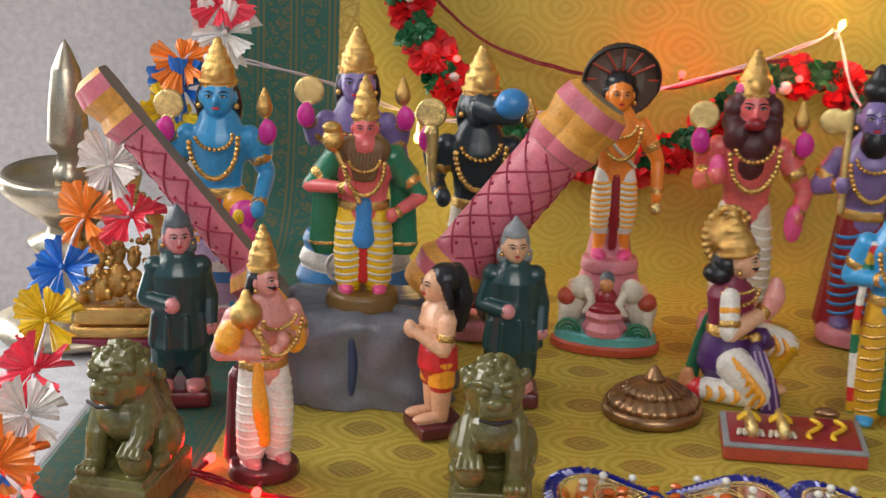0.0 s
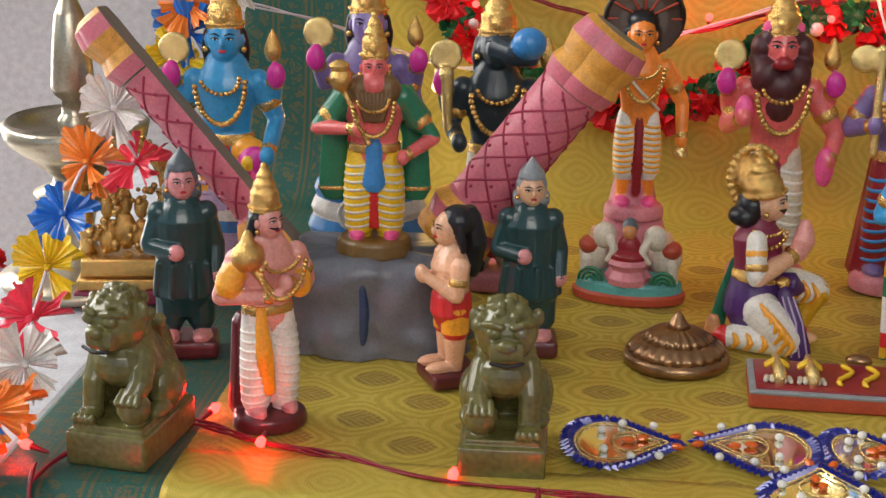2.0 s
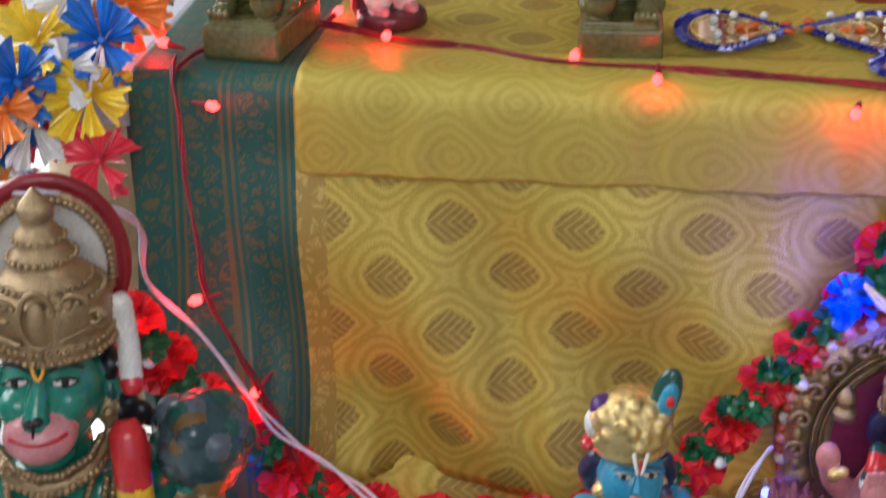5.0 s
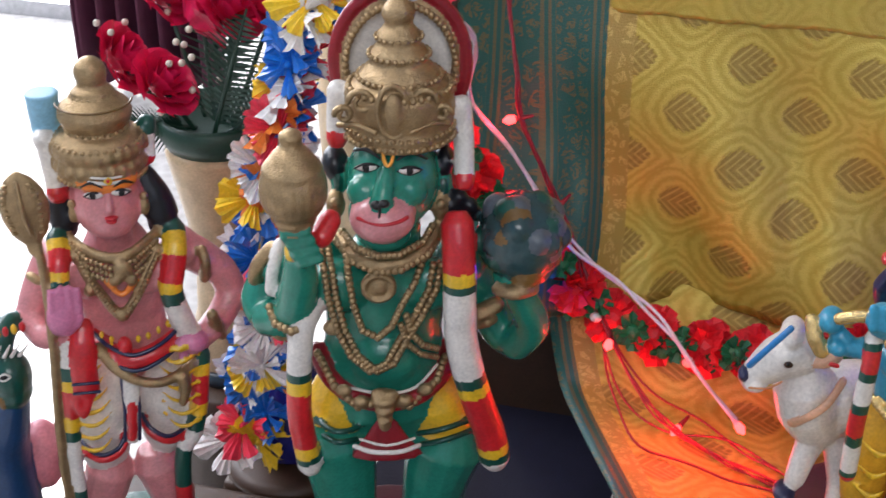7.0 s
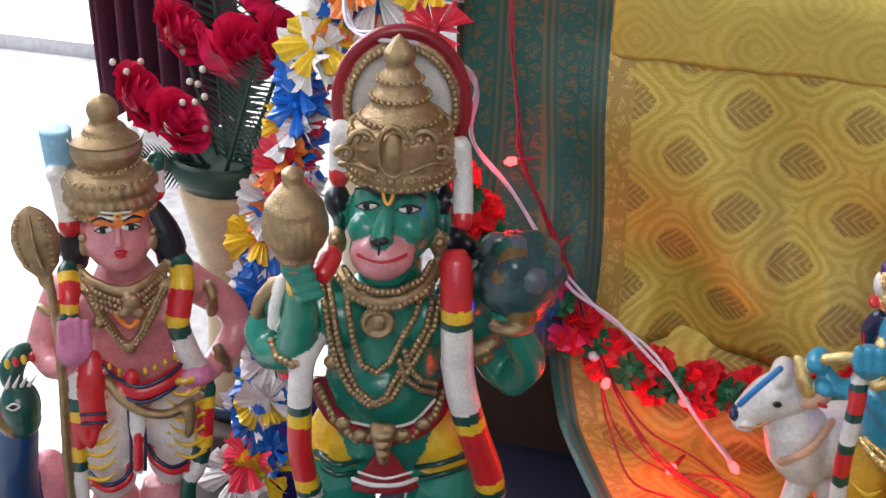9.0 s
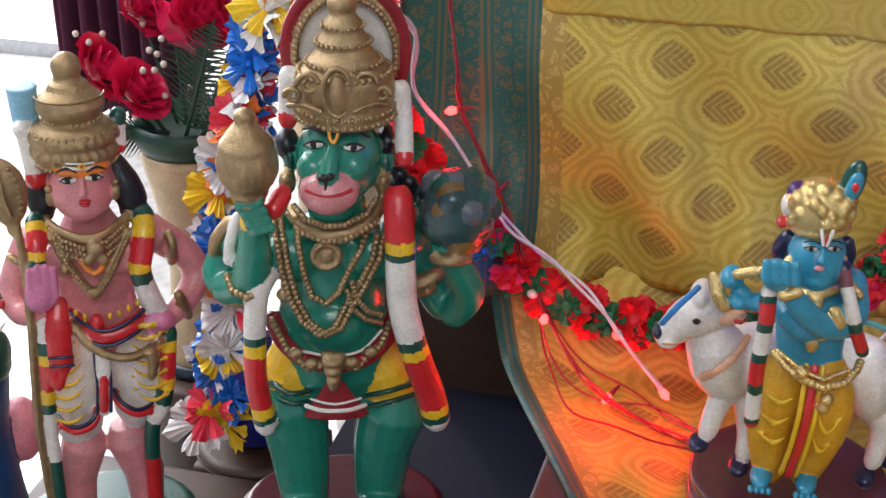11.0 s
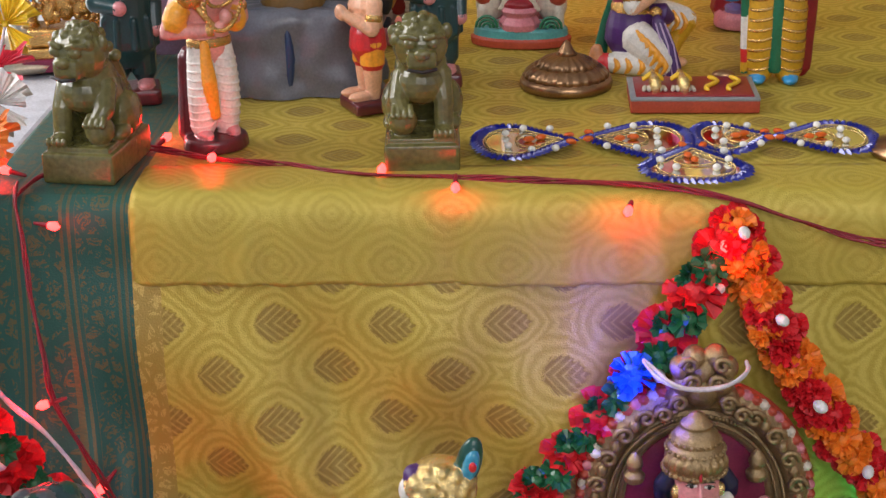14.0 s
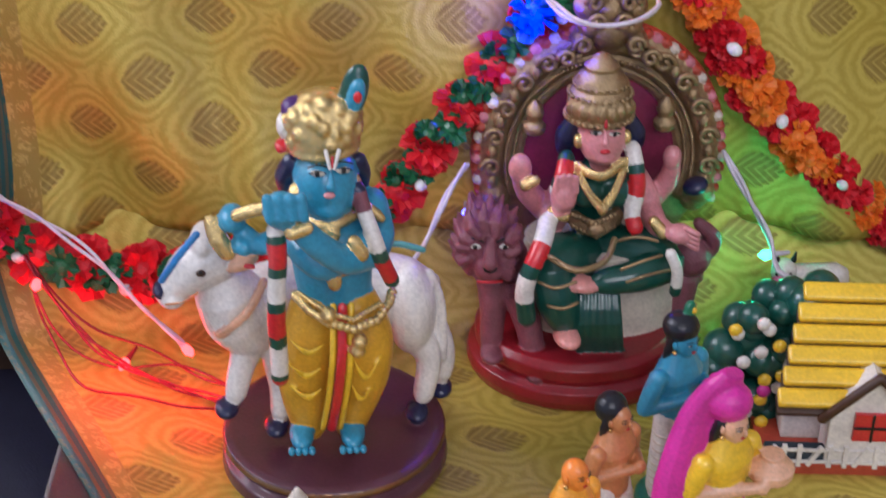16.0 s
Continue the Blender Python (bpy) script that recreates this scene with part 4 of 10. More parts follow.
# split pillar: two leaning half columns with painted lattice
def half_pillar(loc, tilt, yaw, label, flat_in):
    L, R = (0.204 if flat_in else 0.188), 0.0225
    S = Solid()
    n = 36
    prof = [(R * 1.12, 0), (R * 1.22, 0.006), (R * 1.15, 0.014), (R * 1.3, 0.026), (R * 1.05, 0.034), (R, 0.036), (R, L - 0.05), (R * 1.04, L - 0.049), (R * 1.17, L - 0.038), (R * 1.04, L - 0.030), (R * 1.2, L - 0.016), (R * 1.08, L - 0.004), (R * 0.9, L)]
    ms = ["pillar_gold", "pillar_gold", "pillar_pink", "pillar_gold", "pillar_pink", "pillar_pink", "green_paint", "pillar_pink", "pillar_gold", "pillar_gold", "pillar_pink", "pillar_gold"]
    vs, fs, mm = [], [], []
    for r, z in prof:
        for j in range(n + 1):
            a = math.pi * j / n
            rr = r * (1 + (0.10 * abs(math.sin(a * 3)) if r > R * 1.02 else 0))
            vs.append((rr * math.cos(a), -rr * math.sin(a), z))
    for i in range(len(prof) - 1):
        for j in range(n):
            fs.append((i * (n + 1) + j, (i + 1) * (n + 1) + j, (i + 1) * (n + 1) + j + 1, i * (n + 1) + j + 1))
            mm.append(ms[i])
        fs.append((i * (n + 1), i * (n + 1) + n, (i + 1) * (n + 1) + n, (i + 1) * (n + 1)))
        mm.append("plaster_grey")
    fs += [tuple(range(n + 1)), tuple(range((len(prof) - 1) * (n + 1), len(prof) * (n + 1)))]
    mm += ["plaster_grey", "plaster_grey"]
    S.add(vs, fs, mm)
    z0, z1 = 0.036, L - 0.05
    for d in (-1, 1):
        for k in range(-3, 7):
            pts = []
            for i in range(15):
                a = math.pi * (0.02 + 0.96 * i / 14)
                z = z0 + (z1 - z0) * (k / 5) + d * 0.030 * (i / 14) * 2
                if z0 < z < z1:
                    pts.append((R * 1.01 * math.cos(a), -R * 1.01 * math.sin(a), z))
            if len(pts) > 2:
                S.tube(pts, 0.0009, "pillar_line", 5)
    for k in range(5):
        for i, a in enumerate((0.35, 0.85, 1.35, 1.85, 2.35, 2.8)):
            z = z0 + (z1 - z0) * (k + 0.5 + 0.5 * (i % 2)) / 5.3
            S.ell((R * 1.01 * math.cos(a), -R * 1.01 * math.sin(a), z), 0.0014, "pillar_line", n=6, k=4)
    m = Matrix.Translation(loc) @ Matrix.Rotation(radians(tilt), 4, "Y") @ Matrix.Rotation(radians(yaw), 4, "Z")
    S.place("half_pillar", m, label, "pillar", "split pillar halves", smooth=False)


half_pillar((0.044, 0.245, 0.072), -40, -77, "leaning half pillar with flat plaster face and pink lattice", True)
half_pillar((0.143, 0.278, 0.068), 37, 12, "leaning half pillar with pink painted lattice, gold ends", False)


# small goddess group with two elephants
def goddess_group():
    S = Solid()
    S.lathe([(0.046, 0), (0.047, 0.006), (0.044, 0.008)], "rust_red", (0, 0, 0), 28, 0.92, 0.5)
    S.lathe([(0.044, 0.008), (0.043, 0.014), (0.04, 0.016)], "teal_paint", (0, 0, 0), 28, 0.92, 0.5)
    S.lathe([(0.016, 0.015), (0.017, 0.02), (0.013, 0.026), (0.017, 0.031), (0.015, 0.034)], "pink_stone", (0, -0.008, 0), 18, flute=8, depth=0.06)
    S.ell((0, -0.010, 0.042), (0.009, 0.007, 0.011), "deep_red")
    S.ell((0, -0.012, 0.036), (0.014, 0.01, 0.006), "deep_red")
    S.ell((0, -0.012, 0.055), 0.0055, "brown_skin")
    S.ell((0, -0.008, 0.058), (0.006, 0.006, 0.007), "steel_grey")
    for sx in (-1, 1):
        S.ell((sx * 0.026, 0.004, 0.033), (0.013, 0.011, 0.015), "off_white")
        S.ell((sx * 0.019, -0.004, 0.049), (0.009, 0.008, 0.010), "off_white")
        S.tube([(sx * 0.014, -0.010, 0.048), (sx * 0.011, -0.014, 0.040), (sx * 0.016, -0.013, 0.032)], [0.004, 0.003, 0.002], "off_white", smooth=3)
        S.ell((sx * 0.026, -0.004, 0.048), (0.006, 0.002, 0.008), "cream_skin", (0, 0, 25 * sx))
        S.tube([(sx * 0.032, -0.004, 0.016), (sx * 0.032, -0.004, 0.03)], 0.005, "off_white")
        S.ell((sx * 0.031, -0.001, 0.040), (0.008, 0.009, 0.007), "rust_red")
        for k in range(3):
            S.tube(arc((sx * 0.027, -0.018, 0.018), 0.009 - 0.003 * k, 0.009 - 0.003 * k, 0, 180, 8), 0.0013, "green_paint", 5)
    S.place("goddess_group_figurine", pose(0.271, 0.368, 0, 0, 0, -6), "small clay goddess between two white elephants on oval base", "figurine")


goddess_group()


# kneeling figure with folded hands, facing right
def kneeler():
    S = Solid()
    skin, gold = "cream_skin", "gold_paint"

    def swags(pts, r, n):
        for p, q in zip(pts, pts[1:]):
            p, q = Vector(p), Vector(q)
            for i in range(n):
                c = p.lerp(q, (i + 0.5) / n)
                S.tube([c + Vector((-0.2 * r, -r * 0.8, r * 0.66)), c + Vector((0.1 * r, -r * 1.04, 0)), c + Vector((-0.25 * r, -r * 0.75, -r * 0.72))], [0.0008, 0.0026, 0.0008], "orange_paint", 6, smooth=3)

    # kneeling leg on the near side, raised knee on the far side
    thigh = [(0.002, -0.004, 0.036), (0.014, -0.012, 0.026), (0.026, -0.016, 0.012)]
    S.tube(thigh, [0.0150, 0.0145, 0.0115], "white_paint", 16, smooth=4)
    swags(thigh, 0.0145, 3)
    shank = [(0.024, -0.014, 0.0105), (0.0, -0.008, 0.0115), (-0.020, -0.002, 0.0115)]
    S.tube(shank, [0.0105, 0.0105, 0.0085], "white_paint", 14, smooth=4)
    swags(shank, 0.0105, 2)
    S.tube([(-0.020, -0.002, 0.011), (-0.023, -0.001, 0.011)], 0.0092, "red_paint", 12)
    S.tube([(-0.024, 0, 0.010), (-0.030, 0.002, 0.014), (-0.030, 0.002, 0.024)], [0.007, 0.0075, 0.005], "brown_skin", 10, 0.7, smooth=3)
    far = [(0.008, 0.018, 0.042), (0.030, 0.022, 0.046), (0.052, 0.022, 0.041)]
    S.tube(far, [0.0150, 0.0140, 0.0115], "white_paint", 16, smooth=4)
    swags(far, 0.0140, 3)
    S.tube([(0.052, 0.022, 0.041), (0.044, 0.020, 0.026), (0.036, 0.018, 0.010)], [0.0115, 0.0085, 0.0075], "amber_cloth", 12, smooth=3)
    S.tube([(0.038, 0.018, 0.014), (0.037, 0.018, 0.011)], 0.0088, "red_paint", 12)
    S.ell((0.042, 0.014, 0.005), (0.012, 0.007, 0.005), skin)
    # waistcloth with a hanging front panel
    S.tube([(0, 0.008, 0.030), (0, 0.008, 0.042), (0.0, 0.009, 0.055)], [0.0225, 0.0215, 0.0175], "purple_cloth", 20, 0.9, smooth=3)
    S.tube([(0.016, 0.006, 0.052), (0.028, 0.004, 0.052), (0.034, 0.008, 0.047)], [0.009, 0.010, 0.006], "purple_cloth", 12, 0.8)
    S.tube([(0.020, -0.010, 0.050), (0.027, -0.017, 0.032), (0.032, -0.021, 0.012), (0.033, -0.022, 0.002)], [0.0055, 0.0068, 0.0082, 0.0090], "purple_cloth", 12, 0.45, smooth=3)
    for i in range(3):
        S.tube([(0.018 + 0.004 * i, -0.014, 0.048), (0.023 + 0.005 * i, -0.0215, 0.030), (0.026 + 0.006 * i, -0.0255, 0.004)], 0.0008, "lilac", 5)
    S.tube([(0.0, 0.009, 0.054), (0.001, 0.009, 0.058)], 0.0182, gold, 20, 0.9)
    S.ell((0.020, -0.004, 0.056), (0.0055, 0.0045, 0.005), gold)
    S.tube([(0, 0.01, 0.058), (0.001, 0.01, 0.072), (0.001, 0.01, 0.088), (0, 0.01, 0.097)], [0.0155, 0.0175, 0.0195, 0.0125], "wine_cloth", 20, 0.85, smooth=3)
    for y, e in ((-0.012, Vector((-0.004, -0.020, 0.064))), (0.032, Vector((0.012, 0.035, 0.066)))):
        sh, hand = Vector((-0.004, y, 0.091)), Vector((0.030, 0.002, 0.078))
        S.ell(sh, (0.0078, 0.0078, 0.0085), "white_paint")
        S.tube([sh, sh.lerp(e, 0.5), e], [0.0078, 0.0080, 0.0072], "white_paint", 14)
        S.tube([sh.lerp(e, 0.25), sh.lerp(e, 0.4)], 0.0084, "orange_paint", 14, cap=False)
        S.tube([e, e.lerp(hand, 0.45), hand], [0.0072, 0.0070, 0.0050], skin, 14)
        S.tube([sh.lerp(e, 0.66), sh.lerp(e, 0.74)], 0.0086, gold, 14)
        S.tube([e.lerp(hand, 0.80), e.lerp(hand, 0.88)], 0.0064, gold, 12)
    S.tube([(0.029, 0.001, 0.076), (0.034, 0.002, 0.088), (0.034, 0.003, 0.101)], [0.0068, 0.0090, 0.0050], "pink_skin", 14, 0.75, smooth=3)
    S.tube([(0, 0.01, 0.094), (0.004, 0.01, 0.106)], 0.0070, skin)
    necklace(S, (0.004, 0.000, 0.100), 0.011, 0.006, 0.0016, y=-0.010)
    necklace(S, (0.004, -0.001, 0.098), 0.014, 0.013, 0.0020, y=-0.010)
    head_on(S, (0.007, 0.007, 0.116), 0.0132, skin, 66, None, True)
    S.ell((-0.006, 0.010, 0.113), (0.0115, 0.0125, 0.012), "black_hair")
    S.ell((-0.011, 0.009, 0.105), (0.0125, 0.0120, 0.0088), "black_hair")
    # domed headdress and a feathered halo behind it
    S.lathe([(0.0145, 0), (0.0158, 0.0025), (0.0150, 0.005), (0.0150, 0.010), (0.0125, 0.015), (0.0085, 0.018), (0.0090, 0.021), (0.0062, 0.024), (0.0066, 0.0265), (0.0036, 0.030), (0.0040, 0.033), (0.001, 0.036)], gold, (0.003, 0.009, 0.121), 24, flute=10, depth=0.02, rot=(0, -10, 0))
    for i in range(18):
        a = radians(-60 + 300 * i / 17)
        S.ell((0.003 + 0.0158 * math.cos(a), 0.009 + 0.0158 * math.sin(a), 0.1235 + 0.0025 * math.cos(a)), 0.0017, gold, n=6, k=5)
    for rr, size, count in ((0.0195, 0.0042, 17), (0.0135, 0.0036, 13)):
        for i in range(count):
            a = radians(40 + 230 * i / (count - 1))
            S.ell((-0.004 + 0.95 * rr * math.cos(a), 0.016, 0.133 + 1.2 * rr * math.sin(a)), (size * 0.9, 0.003, size * 0.7), gold, (0, -math.degrees(a), 0), 8, 6)
    S.tube([(-0.004, 0.0170, 0.133), (-0.004, 0.0185, 0.133)], 0.0185, gold, 20)
    S.tube([(-0.014, 0.020, 0.066), (-0.019, 0.022, 0.042), (-0.024, 0.022, 0.012)], [0.003, 0.005, 0.007], "green_paint", 10, 0.4)
    S.place("kneeling_figurine", pose(0.357, 0.272, 0, 0, 0, 6) @ Matrix.Scale(0.9, 4), "kneeling crowned clay figure with folded hands, purple waistcloth", "figurine")


kneeler()

# ---- back row of painted dolls ----
def lotus_hands(disc_side):
    def f(S, h):
        for sx in (-1, 1):
            S.ell((sx * 0.178 * h, -0.055 * h, 0.705 * h), (0.034 * h, 0.022 * h, 0.045 * h), "magenta")
        S.lathe([(0.012, -0.012), (0.05, -0.012), (0.056, 0), (0.05, 0.012), (0.012, 0.012)], "pale_gold", (-0.168 * h, -0.03 * h, 0.79 * h), 20, h, h, (90, 0, 0), sz=h)
        S.ell((0.165 * h, -0.03 * h, 0.785 * h), (0.03 * h, 0.03 * h, 0.04 * h), "gold_paint")
        S.lathe([(0.022, 0), (0.012, 0.025), (0.004, 0.045)], "gold_paint", (0.165 * h, -0.03 * h, 0.815 * h), 10, h, h, sz=h)
    return f


def fish_extra(S, h):
    lotus_hands(0)(S, h)
    S.tube([(0, 0, 0.02 * h), (0.01 * h, -0.01 * h, 0.2 * h), (-0.005 * h, 0, 0.36 * h)], [0.13 * h, 0.13 * h, 0.10 * h], ["lilac", "wave_blue", "white_paint", "lilac"], 16, 0.7, smooth=5)
    S.tube([(0.09 * h, -0.05 * h, 0.25 * h), (0.12 * h, -0.09 * h, 0.36 * h), (0.17 * h, -0.08 * h, 0.30 * h)], [0.03 * h, 0.05 * h, 0.02 * h], "hot_pink", 10, 0.5)
    S.ell((0.09 * h, -0.09 * h, 0.40 * h), (0.05 * h, 0.02 * h, 0.07 * h), "magenta", (0, 30, 0))
    S.ell((0.08 * h, -0.11 * h, 0.41 * h), (0.02 * h, 0.01 * h, 0.025 * h), "yellow_paint")
    for sx in (-1, 1):
        S.ell((sx * 0.08 * h, -0.05 * h, 0.44 * h), (0.06 * h, 0.04 * h, 0.05 * h), "orange_paint")


def wave_base_extra(S, h):
    lotus_hands(0)(S, h)
    S.lathe([(0.2, 0), (0.21, 0.03), (0.2, 0.06)], "rust_red", (0, 0, 0), 24, h, h * 0.7, sz=h)
    for i in range(3):
        S.lathe([(0.2 - 0.01 * i, 0.06 + 0.07 * i), (0.215 - 0.012 * i, 0.09 + 0.07 * i), (0.2 - 0.012 * i, 0.13 + 0.07 * i)], "wave_blue" if i % 2 == 0 else "white_paint", (0, 0, 0), 24, h, h * 0.7, sz=h, flute=6, depth=0.03)
    for k in range(3):
        S.tube(arc((-0.05 * h + 0.05 * h * k, -0.145 * h, 0.17 * h), 0.04 * h, 0.05 * h, 0, 250, 10), 0.008 * h, "white_paint", 6)


def boar_extra(S, h):
    lotus_hands(0)(S, h)
    S.tube([(0, -0.04 * h, 0.82 * h), (0.05 * h, -0.09 * h, 0.81 * h), (0.11 * h, -0.11 * h, 0.80 * h)], [0.05 * h, 0.042 * h, 0.03 * h], "slate_black", 12)
    S.ell((0.10 * h, -0.12 * h, 0.85 * h), (0.058 * h, 0.052 * h, 0.052 * h), "wave_blue")
    S.tube([(-0.16 * h, -0.06 * h, 0.55 * h), (-0.165 * h, -0.06 * h, 0.74 * h)], [0.015 * h, 0.026 * h], "pale_gold", 10)


def dwarf_extra(S, h):
    S.tube([(0, 0.06 * h, 0.05 * h), (0, 0.05 * h, 0.25 * h)], [0.11 * h, 0.07 * h], "pink_stone", 12)
    R = 0.17 * h
    S.lathe([(0.004 * h, 0.02 * h), (R * 0.6, 0.018 * h), (R, 0.0), (R * 1.02, -0.006 * h), (R * 0.6, 0.008 * h)], "dark_brown", (0.01 * h, 0.05 * h, 0.88 * h), 30, rot=(70, 0, 0))
    S.tube([(0.01 * h + R * math.cos(a * 0.2618), 0.045 * h - R * 0.3 * math.sin(a * 0.2618), 0.88 * h + R * 0.95 * math.sin(a * 0.2618)) for a in range(25)], 0.012 * h, "black_line", 6)
    for a in range(0, 24, 2):
        S.tube([(0.01 * h, 0.04 * h, 0.88 * h), (0.01 * h + R * math.cos(a * 0.2618), 0.04 * h - R * 0.3 * math.sin(a * 0.2618), 0.88 * h + R * 0.95 * math.sin(a * 0.2618))], 0.006 * h, "rust_red", 5)
    S.lathe([(0.02, 0), (0.035, 0.02), (0.03, 0.05), (0.018, 0.06), (0.024, 0.075)], "pale_gold", (0.19 * h, -0.03 * h, 0.27 * h), 14, h, h, sz=h)
    S.tube([(-0.09 * h, -0.06 * h, 0.68 * h), (0, -0.085 * h, 0.58 * h), (0.08 * h, -0.06 * h, 0.5 * h)], 0.008 * h, "off_white", 6)
    S.ell((0, 0.02 * h, 0.875 * h), (0.065 * h, 0.065 * h, 0.05 * h), "black_hair")


def lion_man_extra(S, h):
    lotus_hands(0)(S, h)
    for i in range(9):
        a = radians(-60 + 300 * i / 8)
        S.ell((0.075 * h * math.cos(a), -0.012 * h, 0.79 * h - 0.07 * h * math.sin(a) + 0.0), (0.035 * h, 0.04 * h, 0.045 * h), "maroon_beard")
    for x, z, w in ((0, 0.69, 0.075), (-0.05, 0.73, 0.05), (0.05, 0.73, 0.05), (0, 0.63, 0.05)):
        S.ell((x * h, -0.04 * h, z * h), (w * h, 0.05 * h, 0.06 * h), "maroon_beard")
    S.ell((0, -0.085 * h, 0.775 * h), (0.036 * h, 0.02 * h, 0.024 * h), "deep_red")
    for sx in (-1, 1):
        S.ell((sx * 0.05 * h, -0.02 * h, 0.885 * h), 0.02 * h, "hot_pink")
    S.ell((-0.12 * h, -0.11 * h, 0.62 * h), (0.032 * h, 0.02 * h, 0.055 * h), "hot_pink")
    S.ell((0.16 * h, -0.08 * h, 0.43 * h), (0.034 * h, 0.025 * h, 0.07 * h), "hot_pink")


def axe_extra(S, h):
    S.tube([(0, 0.04 * h, 0.06 * h), (0, 0.03 * h, 0.45 * h)], [0.15 * h, 0.10 * h], "deep_red", 14, 0.6)
    S.tube([(-0.10 * h, -0.10 * h, 0.5 * h), (-0.10 * h, -0.10 * h, 0.86 * h)], 0.016 * h, "pale_gold")
    S.ell((-0.15 * h, -0.10 * h, 0.82 * h), (0.055 * h, 0.012 * h, 0.05 * h), "pale_gold")
    S.ell((0, -0.04 * h, 0.74 * h), (0.05 * h, 0.04 * h, 0.06 * h), "black_hair")
    S.ell((0, 0.0, 0.92 * h), (0.062 * h, 0.06 * h, 0.05 * h), "black_hair")
    S.lathe([(0.03, 0), (0.035, 0.03), (0.02, 0.06), (0.004, 0.075)], "black_hair", (0, 0, 0.94 * h), 12, h, h, sz=h)


ten = dict(group="row of painted dolls", category="doll", base="pink_stone", wide=0.92)
ten_head = 0.068
stand_doll("fish_deity_doll", "blue skinned doll with gold crown above a fish tail", (-0.026, 0.33, 0.02), 0.212, 6, "blue_skin", legs=("orange_paint", "lilac"), arms=[raised(-1, "blue_skin"), raised(1, "blue_skin"), on_chest(-1, 0.17, 0.54, -0.12, 0.44, "blue_skin"), on_chest(1, 0.17, 0.54, 0.15, 0.44, "blue_skin")], extra=fish_extra, head_r=ten_head, **ten)
stand_doll("tortoise_deity_doll", "purple skinned doll with gold crown on painted blue waves", (0.076, 0.345, 0.035), 0.208, 4, "purple_skin", legs=("red_paint", "deep_red"), arms=[raised(-1, "purple_skin"), raised(1, "purple_skin"), on_chest(1, 0.16, 0.54, 0.1, 0.5, "purple_skin")], extra=wave_base_extra, head_r=ten_head, **ten)
stand_doll("boar_deity_doll", "black boar headed doll with gold crown and blue ball", (0.166, 0.385, 0), 0.226, 6, "slate_black", legs=("off_white", "white_paint", "off_white"), sash="deep_red", arms=[raised(-1, "slate_black"), raised(1, "slate_black"), on_chest(-1, 0.15, 0.55, -0.12, 0.52, "slate_black")], extra=boar_extra, head_r=ten_head, **ten)
ten["base"] = "pink_stone"
stand_doll("dwarf_deity_doll", "orange skinned doll with dark umbrella and water pot", (0.272, 0.41, 0.052), 0.172, 6, "orange_skin", legs=("white_paint", "orange_paint"), long=False, crown=None, shin="orange_skin", feet="hot_pink", sash="deep_red", belt=None, head_r=0.068,
           arms=[(-1, (-0.19, -0.02, 0.56), (-0.14, -0.12, 0.62), "orange_skin"), (1, (0.19, 0.0, 0.52), (0.19, -0.04, 0.36), "orange_skin")], extra=dwarf_extra, **ten)
Solid().tube([(0, 0, 0.0), (0, 0, 0.025), (0, 0, 0.052)], [0.034, 0.03, 0.022], "pink_stone", 14, 0.7, cap=False).place("doll_pedestal", pose(0.272, 0.41, 0.0), "rough pink stone pedestal under the umbrella doll", "pedestal")
stand_doll("lion_deity_doll", "red lion faced doll with dark mane and gold crown", (0.376, 0.425, 0), 0.226, 2, "red_skin", legs=("off_white", "white_paint", "off_white"), sash="wine_cloth", belt=None, hair="maroon_beard", arms=[raised(-1, "red_skin"), raised(1, "red_skin"), on_chest(-1, 0.16, 0.54, -0.12, 0.6, "red_skin"), (1, (0.2, -0.02, 0.53), (0.17, -0.08, 0.45), "red_skin")], extra=lion_man_extra, head_r=ten_head, **ten)
stand_doll("axe_deity_doll", "purple skinned bearded doll in red with gold axe", (0.47, 0.42, 0), 0.222, -4, "purple_skin", legs=("deep_red", "deep_red", "wave_blue"), crown=None, sash=None, arms=[(-1, (-0.18, 0, 0.56), (-0.1, -0.1, 0.6), "purple_skin"), (1, (0.19, 0, 0.54), (0.14, -0.1, 0.5), "purple_skin")], extra=axe_extra, head_r=ten_head, **ten)


def prince_extra(S, h):
    S.tube([(0.10 * h, 0.03 * h, 0.05 * h), (0.12 * h, 0.02 * h, 0.3 * h), (0.13 * h, 0.0, 0.62 * h)], [0.05 * h, 0.04 * h, 0.03 * h], "deep_red", 12, 0.6)
    S.tube([(-0.12 * h, -0.02 * h, 0.04 * h), (-0.13 * h, -0.03 * h, 0.4 * h), (-0.10 * h, -0.03 * h, 0.68 * h)], 0.015 * h, ["green_paint", "amber_cloth", "red_paint", "white_paint", "white_paint"], 10, smooth=6)
    S.ell((-0.2 * h, -0.05 * h, 0.03 * h), (0.05 * h, 0.03 * h, 0.025 * h), "copper_brass")


stand_doll("blue_prince_doll", "blue skinned crowned doll in golden dhoti with red shawl", (0.466, 0.252, 0), 0.192, -6, "blue_skin", legs=("amber_cloth", "gold_paint"), base=None, base_h=0.0, sash="green_paint", arms=[on_chest(-1, 0.17, 0.54, -0.05, 0.58, "blue_skin"), (1, (0.18, 0, 0.54), (0.13, -0.05, 0.42), "blue_skin")], extra=prince_extra, category="doll")


